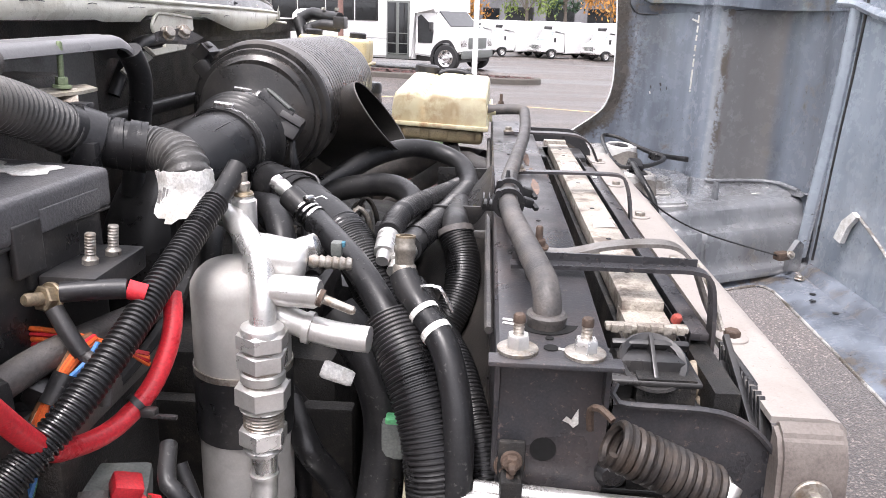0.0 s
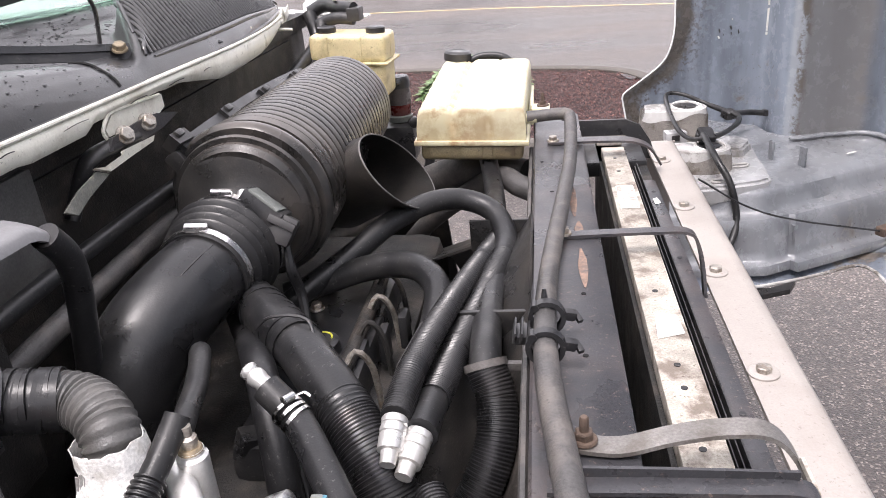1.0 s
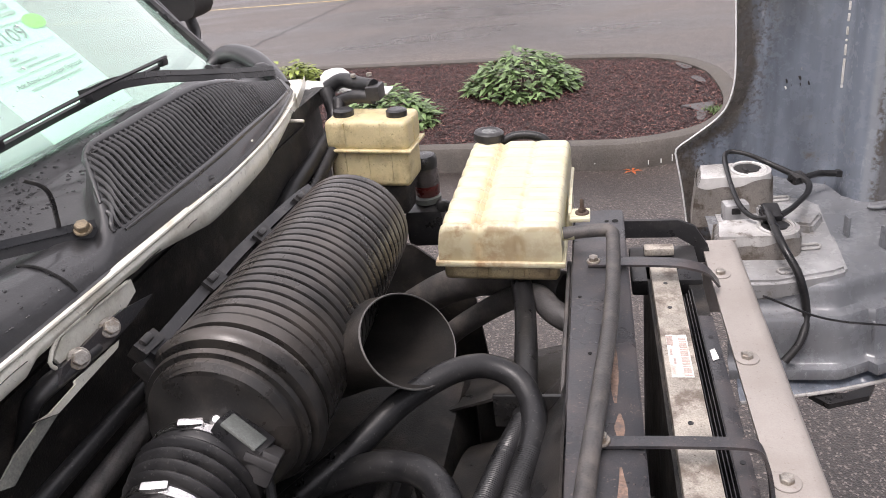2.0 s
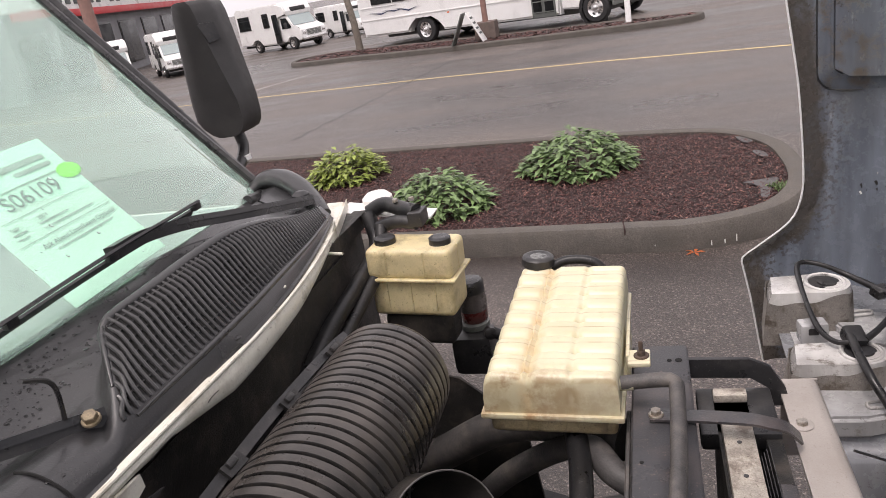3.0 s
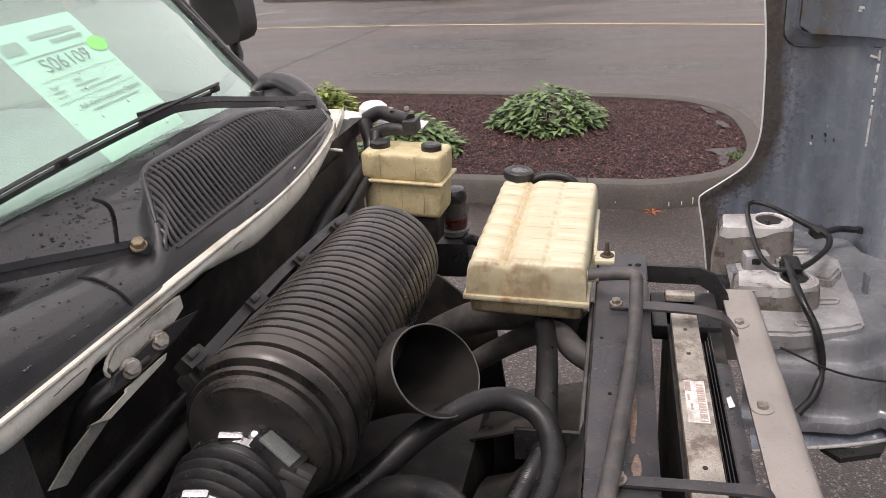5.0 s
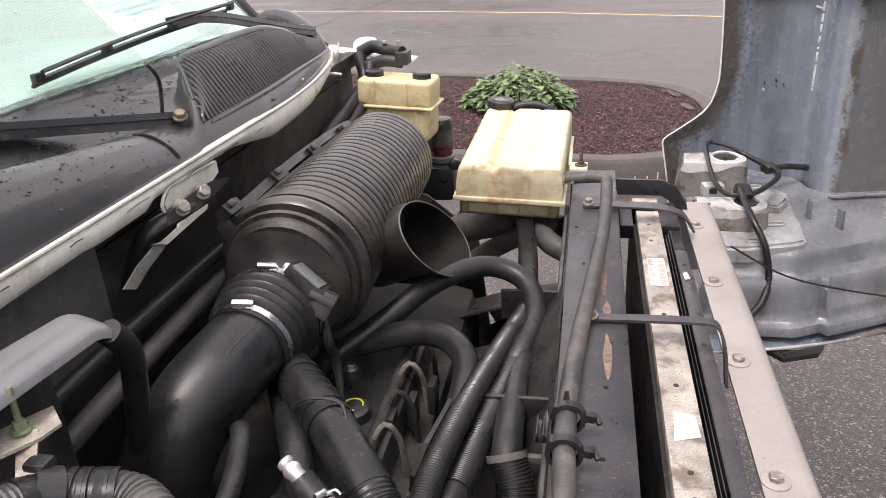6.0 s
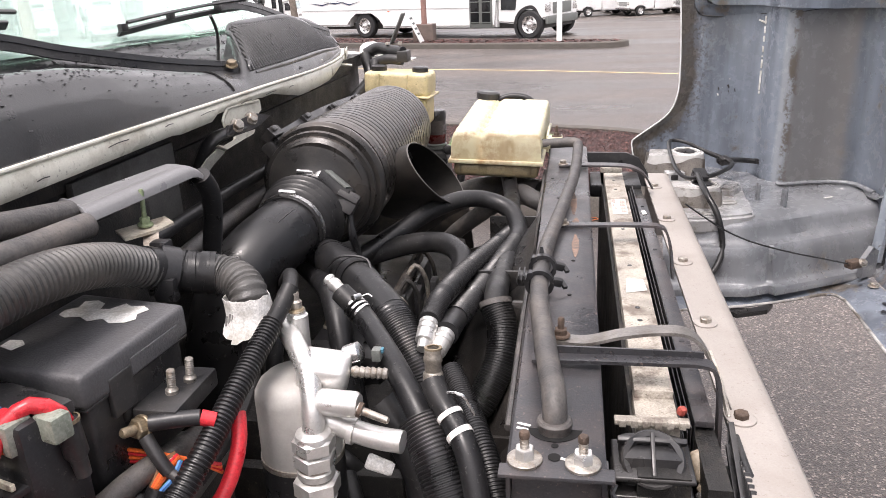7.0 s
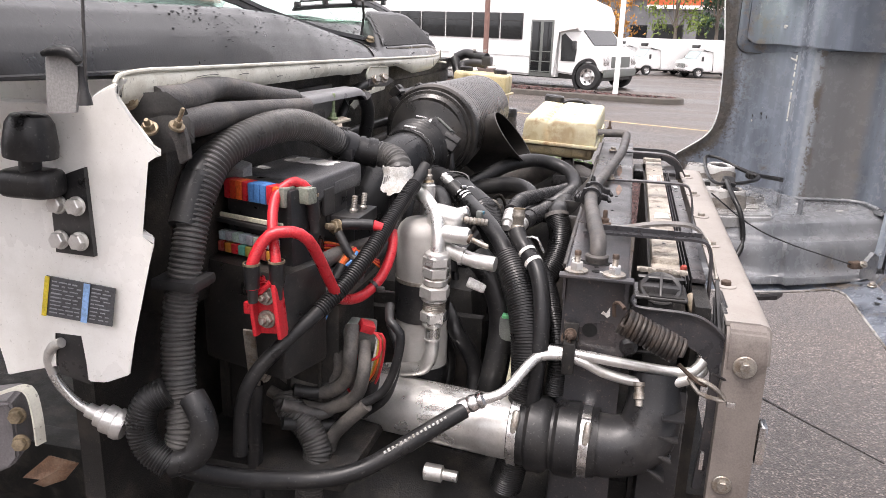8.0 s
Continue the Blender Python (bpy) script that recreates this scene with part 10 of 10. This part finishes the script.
def on_label(u0, u1, v0, v1, m_, nm="text_bar"):
    def at(u, v):
        return LQ[0].lerp(LQ[1], u).lerp(LQ[3].lerp(LQ[2], u), v) + Vector((0, -0.003, 0))
    part(nm, prism(bmesh.new(), [at(u0, v0), at(u1, v0), at(u1, v1), at(u0, v1)], (0, -0.0006, 0)), m_, lbl)


on_label(0.0, 0.07, 0, 1, mat("label_yellow", (0.65, 0.50, 0.04), 0.5))
on_label(0.57, 0.66, 0, 1, mat("label_blue", (0.25, 0.42, 0.70), 0.5))
rl = random.Random(3)
GREYTEXT = mat("pale_label_print", (0.30, 0.31, 0.33), 0.5)
for k in range(9):
    v = 0.08 + k * 0.098
    for u0, u1 in ((0.11, 0.54), (0.69, 0.96)):
        u = u0
        while u < u1 - 0.03:
            w = rl.uniform(0.04, 0.16)
            on_label(u, min(u1, u + w), v, v + rl.uniform(0.018, 0.034), GREYTEXT)
            u += w + rl.uniform(0.015, 0.06)
bmp = thing("hood_bumper", (-0.24, 0.22, 1.6), "black rubber hood bumper on a bolted bracket", "bumper")
part("knob", rev(bmesh.new(), (-0.248, 0.220, 1.617), (0.1, 0, 1), [(0, 0.026), (0.012, 0.0265), (0.034, 0.023), (0.042, 0.018), (0.044, 0.01)], 26), RUBBER, bmp)
part("stem", rev(bmesh.new(), (-0.251, 0.220, 1.60), (0.1, 0, 1), [(0, 0.011), (0.02, 0.011)], 16), RUBBER, bmp)
part("foot", B((-0.255, 0.225, 1.588), (0.062, 0.04, 0.030), 0.012, None, 3), RUBBER, bmp)
part("bracket", prism(bmesh.new(), [(-0.2514, 0.2440, 1.5875), (-0.2067, 0.2440, 1.6042), (-0.2050, 0.2440, 1.5067), (-0.2528, 0.2440, 1.5073)], (0, 0.006, 0)), BLACK, bmp)
for p in [(-0.2389, 0.2400, 1.5630), (-0.2162, 0.2400, 1.5630), (-0.2411, 0.2400, 1.5239), (-0.2166, 0.2400, 1.5243)]:
    bm = bmesh.new()
    bolt(bm, p, (0, -1, 0.1), 0.009, 0.0105)
    part("nut", bm, ALU, bmp)
lb = thing("lower_box", (-0.38, 0.2, 1.25), "grey plastic box end below the white panel", "box")
bm = prism(bmesh.new(), [(-0.3889, 0.2200, 1.3094), (-0.3216, 0.2200, 1.3265), (-0.3154, 0.2200, 1.3170), (-0.3184, 0.2200, 1.2520), (-0.3304, 0.2200, 1.2382), (-0.3557, 0.2200, 1.2242), (-0.4089, 0.2200, 1.2081)], (-0.02, 0.05, 0))
bmesh.ops.bevel(bm, geom=bm.edges[:], offset=0.004, segments=3, affect="EDGES")
part("shell", bm, mat("mauve_grey_box", (0.17, 0.16, 0.165), 0.5, scale=20, dirt=(0.12, 0.11, 0.10), dirt_amt=0.6, dirt_scale=14, hard=0.4), lb)
part("edge_strap", strip(bmesh.new(), [(-0.366, 0.200, 1.324), (-0.315, 0.200, 1.347), (-0.281, 0.200, 1.361), (-0.268, 0.200, 1.355), (-0.264, 0.200, 1.327), (-0.264, 0.200, 1.294)], 0.012, 0.003, (0.2, 1, 0)), CREAM, lb, "worn cream edge strap")
for p in ((-0.305, 0.215, 1.315), (-0.305, 0.215, 1.280)):
    bm = bmesh.new()
    bolt(bm, p, (0.3, -1, 0.1), 0.008, 0.010)
    part("bolt", bm, BRONZE, lb)
rp = thing("rusty_plate", (-0.349, 0.300, 1.176), "rusty bent steel plate low in the bay", "plate")
TANRUST = mat("tan_rusted_plate", (0.26, 0.15, 0.095), 0.7, scale=40, var=0.4, dirt=(0.42, 0.31, 0.23), dirt_amt=0.7, dirt_scale=30, hard=0.4, bump=0.4)
part("face", prism(bmesh.new(), [(-0.352, 0.300, 1.203), (-0.309, 0.300, 1.200), (-0.328, 0.290, 1.193), (-0.354, 0.285, 1.176), (-0.388, 0.290, 1.170)], (0.0, 0.004, -0.002)), TANRUST, rp)
part("fold", prism(bmesh.new(), [(-0.309, 0.300, 1.200), (-0.334, 0.300, 1.170), (-0.352, 0.285, 1.166), (-0.368, 0.285, 1.168), (-0.354, 0.285, 1.176), (-0.328, 0.290, 1.193)], (0.0, 0.004, -0.002)), TANRUST, rp)
am = thing("antenna", (-0.158, 0.200, 1.690), "thin grey mast on a cowl bracket", "antenna")
part("mast", T([(-0.158, 0.200, 1.697), (-0.150, 0.200, 1.808)], 0.0016, seg=8), GREYHOSE, am)
part("base", rev(bmesh.new(), (-0.161, 0.200, 1.675), (0, 0, 1), [(0, 0.007), (0.008, 0.006), (0.012, 0.0045), (0.036, 0.0035)], 14), BLACK, am)
hm = thing("hood_striker", (-0.188, 0.200, 1.674), "worn grey metal striker tab with a black rubber cap", "bracket")
part("tab", prism(bmesh.new(), [(-0.205, 0.200, 1.665), (-0.200, 0.200, 1.717), (-0.194, 0.200, 1.722), (-0.168, 0.200, 1.722), (-0.164, 0.200, 1.717), (-0.167, 0.200, 1.691), (-0.173, 0.200, 1.667)], (0, 0.004, 0)), mat("worn_grey_tab", (0.30, 0.295, 0.29), 0.45, var=0.15, scale=12, dirt=(0.18, 0.17, 0.16), dirt_amt=0.4, dirt_scale=12), hm)
part("rubber_cap", T([(-0.199, 0.196, 1.721), (-0.185, 0.196, 1.724), (-0.168, 0.196, 1.723), (-0.160, 0.196, 1.714)], [0.003, 0.005, 0.006, 0.004], seg=10), RUBBER, hm)

for ob in (wp, bmp, lb, rp, am, hm, fl, hs, jb, r1, r2):
    ob.location.x += 0.012 if ob not in (hs, jb, r1, r2) else 0.008

# ---- engine and dark lower bay ----
en_ = thing("engine", (-0.03, 1.2, 1.0), "grimy black engine low in the bay", "engine")
part("block", B((-0.06, 1.24, 1.06), (0.36, 0.80, 0.50), 0.05), GRIME, en_)
part("valve_cover", B((0.02, 1.15, 1.325), (0.12, 0.42, 0.06), 0.02), BLACK, en_)
oc = part("oil_cap", rev(bmesh.new(), (0.02, 1.13, 1.355), (0, -0.1, 1), [(0, 0.022), (0.016, 0.021), (0.02, 0.016)], 24), BLACK, en_)
part("oil_cap_mark", T([Vector((0.02, 1.128, 1.3762)) + Vector((math.cos(a) * 0.013, math.sin(a) * 0.013, 0)) for a in (k * 0.42 for k in range(13))], 0.0014, seg=5), mat("yellow_mark", (0.5, 0.5, 0.06), 0.5), oc)
part("fuel_rail", T([(0.055, 0.98, 1.352), (0.060, 1.10, 1.362), (0.060, 1.32, 1.362)], 0.010, seg=12), GRIME, en_)
for k in range(5):
    y = 1.00 + 0.07 * k
    part("injector_line", T([(0.060, y, 1.362), (0.075, y + 0.01, 1.385), (0.092, y + 0.015, 1.36), (0.098, y + 0.015, 1.30)], 0.0042, seg=7), STEEL if k % 2 else GRIME, en_)
    bm = bmesh.new()
    bolt(bm, (-0.02, y + 0.03, 1.356), (0, 0, 1), 0.008, 0.011)
    part("cover_bolt", bm, STEEL, en_)
for p, sz, e in (((0.105, 0.955, 1.345), (0.026, 0.034, 0.030), 0.3), ((0.130, 1.02, 1.325), (0.024, 0.028, 0.034), -0.4), ((-0.015, 0.96, 1.350), (0.034, 0.026, 0.024), 0.7)):
    part("plug", B(p, sz, 0.004, Euler((0.2, 0.3, e)).to_matrix()), BLACK, en_)
for k in range(5):
    part("injector_block", B((0.03 + 0.02 * k, 1.05 + 0.04 * k, 1.34), (0.012, 0.03, 0.05), 0.004), BLACK, en_)
part("pulley", rev(bmesh.new(), (0.12, 1.20, 1.20), (1, 0, 0), [(0, 0.07), (0.004, 0.085), (0.012, 0.078), (0.02, 0.078), (0.03, 0.085), (0.034, 0.07)], 36), GRIME, en_)
sd = thing("fan_shroud", (0.2, 1.2, 1.1), "dusty dark grey plastic fan shroud behind the radiator", "shroud")
part("ring", sheet(bmesh.new(), [[(xx, 1.24 + rr * math.cos(a), 1.02 + rr * math.sin(a) * 0.86) for a in (math.pi * (-0.05 + 1.1 * k / 40) for k in range(41))] for xx, rr in ((0.13, 0.36), (0.17, 0.37), (0.20, 0.40), (0.235, 0.44), (0.265, 0.47), (0.283, 0.50))], 0.004), DUSTY, sd)
for k in range(4):
    a = math.pi * (0.2 + 0.2 * k)
    part("gusset", B((0.235, 1.24 + 0.45 * math.cos(a), 1.02 + 0.40 * math.sin(a)), (0.09, 0.006, 0.05), 0.001), DUSTY, sd)
part("far_cover", sheet(bmesh.new(), [[(0.09, 1.50, 1.30), (0.18, 1.50, 1.33), (0.283, 1.50, 1.34)], [(0.09, 1.66, 1.25), (0.18, 1.66, 1.28), (0.283, 1.66, 1.30)], [(0.10, 1.80, 1.17), (0.18, 1.82, 1.19), (0.283, 1.84, 1.20)], [(0.12, 1.90, 1.05), (0.18, 1.93, 1.06), (0.283, 1.95, 1.06)]], 0.004), DUSTY, sd)
part("edge_strip", T([(0.280, 0.70, 1.41), (0.279, 0.95, 1.415), (0.279, 1.3, 1.418), (0.280, 1.75, 1.42)], 0.004, seg=6), GREYHOSE, sd)
gr_ = thing("belt_guard", (0.13, 1.08, 1.36), "grey plastic belt guard leaf", "guard")
part("blade", prism(bmesh.new(), [(0.105, 1.04, 1.26), (0.12, 1.02, 1.36), (0.135, 1.04, 1.395), (0.15, 1.12, 1.40), (0.16, 1.20, 1.38), (0.15, 1.16, 1.30)], (0.006, 0.0, 0)), DUSTY, gr_)
fr_ = thing("frame_rail", (0, 1.2, 0.8), "black chassis rail under the engine", "frame")
for y in (0.78, 1.66):
    part("rail", B((-0.6, y, 0.78), (2.2, 0.07, 0.22), 0.01), GRIME, fr_)
part("crossmember", B((0.30, 1.22, 0.72), (0.16, 1.3, 0.12), 0.02), GRIME, fr_)
part("axle", T([(-0.1, 0.0, 0.5), (-0.1, 0.7, 0.45), (-0.1, 1.7, 0.45), (-0.1, 2.4, 0.5)], 0.07, step=0.1), GRIME, fr_)
for y in (0.14, 2.18):
    wheel(fr_, (-0.12, y, 0.44), (0, 1 if y < 1 else -1, 0), 0.44, 0.24, "front_wheel")
bb = thing("battery_box", (-0.1, 0.52, 1.2), "grimy black battery box crowded with cables", "box")
part("case", B((-0.12, 0.60, 1.27), (0.20, 0.16, 0.22), 0.012), GRIME, bb)
part("case_lid", B((-0.12, 0.60, 1.385), (0.21, 0.17, 0.02), 0.006), mat("dust_grey_battery_lid", (0.10, 0.094, 0.088), 0.55, scale=20, var=0.3, dirt=(0.19, 0.165, 0.14), dirt_amt=0.6, dirt_scale=14, hard=0.3, bump=0.2), bb)
for k in range(4):
    part("case_rib", B((-0.20 + 0.05 * k, 0.518, 1.27), (0.006, 0.008, 0.20), 0.002), GRIME, bb)
part("tray", B((-0.11, 0.56, 1.14), (0.26, 0.26, 0.02), 0.006), GRIME, bb)
part("module", B((-0.085, 0.535, 1.375), (0.07, 0.04, 0.05), 0.006, Euler((0.1, 0.15, 0.2)).to_matrix()), BLACK, bb)
part("module", B((-0.055, 0.56, 1.395), (0.04, 0.03, 0.035), 0.006, Euler((0.3, -0.2, 0.4)).to_matrix()), BLACK, bb)
for p in ((-0.135, 0.505, 1.255), (-0.175, 0.50, 1.36), (-0.125, 0.46, 1.30)):
    bm = bmesh.new()
    bolt(bm, p, (0.2, -1, 0.2), 0.008, 0.012, 0.012)
    part("terminal_bolt", bm, STEEL, bb)
part("earth_strap", strip(bmesh.new(), [(-0.098, 0.40, 1.372), (-0.102, 0.41, 1.345), (-0.108, 0.425, 1.31), (-0.114, 0.44, 1.266)], 0.016, 0.003, (1, 0, 0)), STEEL, bb)
part("splash_shield", B((-0.06, 0.80, 1.02), (0.40, 0.02, 0.5), 0.004), GRIME, bb)
part("inner_fender", sheet(bmesh.new(), [[(-0.26, 0.62, 1.15), (-0.05, 0.66, 1.12), (0.10, 0.70, 1.06), (0.28, 0.72, 1.04)], [(-0.26, 0.35, 0.98), (-0.05, 0.40, 0.95), (0.10, 0.45, 0.92), (0.28, 0.50, 0.90)], [(-0.26, 0.18, 0.75), (-0.05, 0.22, 0.72), (0.10, 0.25, 0.70), (0.28, 0.30, 0.70)]], 0.006), GRIME, bb)
GRIMYHOSE = mat("mud_greyed_hose", (0.075, 0.070, 0.066), 0.6, scale=30, var=0.5, dirt=(0.17, 0.15, 0.13), dirt_amt=0.7, dirt_scale=26, hard=0.5, bump=0.5)
for pts, r, m_ in (([(-0.123, 0.530, 1.253), (-0.084, 0.524, 1.237), (-0.040, 0.518, 1.235), (-0.006, 0.512, 1.264), (0.001, 0.506, 1.305), (-0.005, 0.53, 1.34)], 0.0105, GRIMYHOSE),
                   ([(-0.133, 0.520, 1.223), (-0.095, 0.516, 1.209), (-0.038, 0.512, 1.211), (0.008, 0.508, 1.240), (0.022, 0.506, 1.285), (0.01, 0.54, 1.31)], 0.0098, GRIMYHOSE),
                   ([(-0.056, 0.540, 1.365), (-0.036, 0.533, 1.314), (-0.024, 0.527, 1.272), (-0.042, 0.530, 1.243)], 0.0093, GRIMYHOSE),
                   ([(-0.114, 0.440, 1.275), (-0.119, 0.440, 1.202), (-0.119, 0.440, 1.09)], 0.0114, RUBBER),
                   ([(0.028, 0.500, 1.234), (-0.003, 0.500, 1.201), (-0.026, 0.500, 1.169), (-0.035, 0.500, 1.12)], 0.0105, GRIMYHOSE),
                   ([(0.045, 0.55, 1.37), (0.056, 0.520, 1.357), (0.072, 0.515, 1.344), (0.069, 0.510, 1.302), (0.052, 0.505, 1.257), (0.019, 0.500, 1.232)], 0.0065, RUBBER)):
    hose("cable", pts, r, m_, "mud-greyed cable looped beside the battery box")
hose("loom", [(-0.10, 0.51, 1.225), (-0.092, 0.500, 1.211), (-0.057, 0.490, 1.184), (-0.040, 0.480, 1.154), (-0.046, 0.470, 1.121), (-0.05, 0.460, 1.05)], 0.0205, DUSTLOOM, "dusty corrugated loom drooping below the battery box", ridge=0.0014, pitch=0.0048, seg=18)
for k in range(5):
    rq = random.Random(40 + k)
    x0, y0 = rq.uniform(-0.05, 0.16), rq.uniform(0.74, 0.95)
    hose("cable", [(x0, y0, 1.36 - 0.03 * k), (x0 + 0.03, y0 - 0.05, 1.28), (x0 + 0.06, y0 - 0.03, 1.2), (x0 + 0.05, y0 - 0.08, 1.08)], 0.009 + 0.002 * (k % 3), RUBBER, "black cable low in the bay")
hose("coolant_hose", [(0.13, 0.75, 1.40), (0.165, 0.735, 1.36), (0.185, 0.72, 1.30), (0.18, 0.70, 1.22), (0.16, 0.70, 1.12)], 0.022, RUBBER, "black rubber hose dropping into the bay")
bg = thing("wire_connector", (0.20, 0.66, 1.27), "pale connector on a cream plastic sleeve", "connector")
part("housing", B((0.195, 0.70, 1.295), (0.022, 0.016, 0.04), 0.004), GREYCON, bg)
part("lock", B((0.196, 0.695, 1.318), (0.016, 0.014, 0.006), 0.002), GREENW, bg)
part("sleeve", T([(0.212, 0.69, 1.31), (0.216, 0.685, 1.26), (0.21, 0.68, 1.20)], 0.009), mat("cream_sleeve", (0.55, 0.53, 0.38), 0.5), bg)
# added black sheet, keeps the gap below the air cleaner dark
solo("wheelhouse", sheet(bmesh.new(), [[(-0.26, 1.98, 1.40), (-0.05, 1.97, 1.36), (0.07, 1.95, 1.27)], [(-0.26, 1.98, 1.15), (-0.05, 1.97, 1.12), (0.09, 1.95, 1.05)], [(-0.26, 2.02, 0.8), (-0.05, 2.0, 0.78), (0.10, 1.98, 0.75)]], 0.006), GRIME, "black panel added to close the dark gap on the far side", "panel")
solo("fan_shroud", sheet(bmesh.new(), [[(0.10, 1.70, 1.16), (0.20, 1.72, 1.20), (0.275, 1.73, 1.23)], [(0.13, 1.55, 1.17), (0.21, 1.55, 1.215), (0.275, 1.55, 1.245)], [(0.15, 1.38, 1.17), (0.22, 1.36, 1.21), (0.275, 1.35, 1.24)], [(0.18, 1.18, 1.12), (0.23, 1.16, 1.17), (0.275, 1.15, 1.20)]], 0.006), DUSTY, "dusty black plastic fan shroud behind the radiator", "fan shroud")
# black boot under the near side, and the firewall shield
solo("splash_panel", B((-0.21, 0.62, 1.50), (0.06, 0.50, 0.22), 0.01), GRIME, "dark splash panel behind the fuse box", "panel")
for p0_, p1_, r in (((-0.21, 0.72, 1.53), (-0.19, 1.30, 1.545), 0.010), ((-0.20, 0.72, 1.48), (-0.185, 1.32, 1.512), 0.013)):
    hose("vacuum_hose", [p0_, Vector(p0_).lerp(Vector(p1_), 0.5) + Vector((0, 0, 0.006)), p1_], r, RUBBER if r < 0.012 else GREYHOSE, "black vacuum hose running along the firewall")
solo("firewall_panel", B((-0.247, 0.93, 1.575), (0.012, 0.24, 0.13), 0.004), mat("grimy_grey_paint", (0.10, 0.098, 0.095), 0.55, scale=20, var=0.3, dirt=(0.035, 0.03, 0.025), dirt_amt=0.8, dirt_scale=14, hard=0.3), "grimy grey firewall panel under the cowl", "panel")
solo("bulkhead", B((-0.262, 1.25, 1.45), (0.012, 1.75, 0.42), 0.004), GRIME, "black insulated bulkhead behind the engine", "bulkhead", kind="structure")
# added block that fills the dark gap below the radiators with black
solo("lower_air_dam", B((0.42, 1.15, 0.88), (0.26, 0.90, 0.34), 0.02), GRIME, "black block added for the darkness under the radiator stack", "air dam")
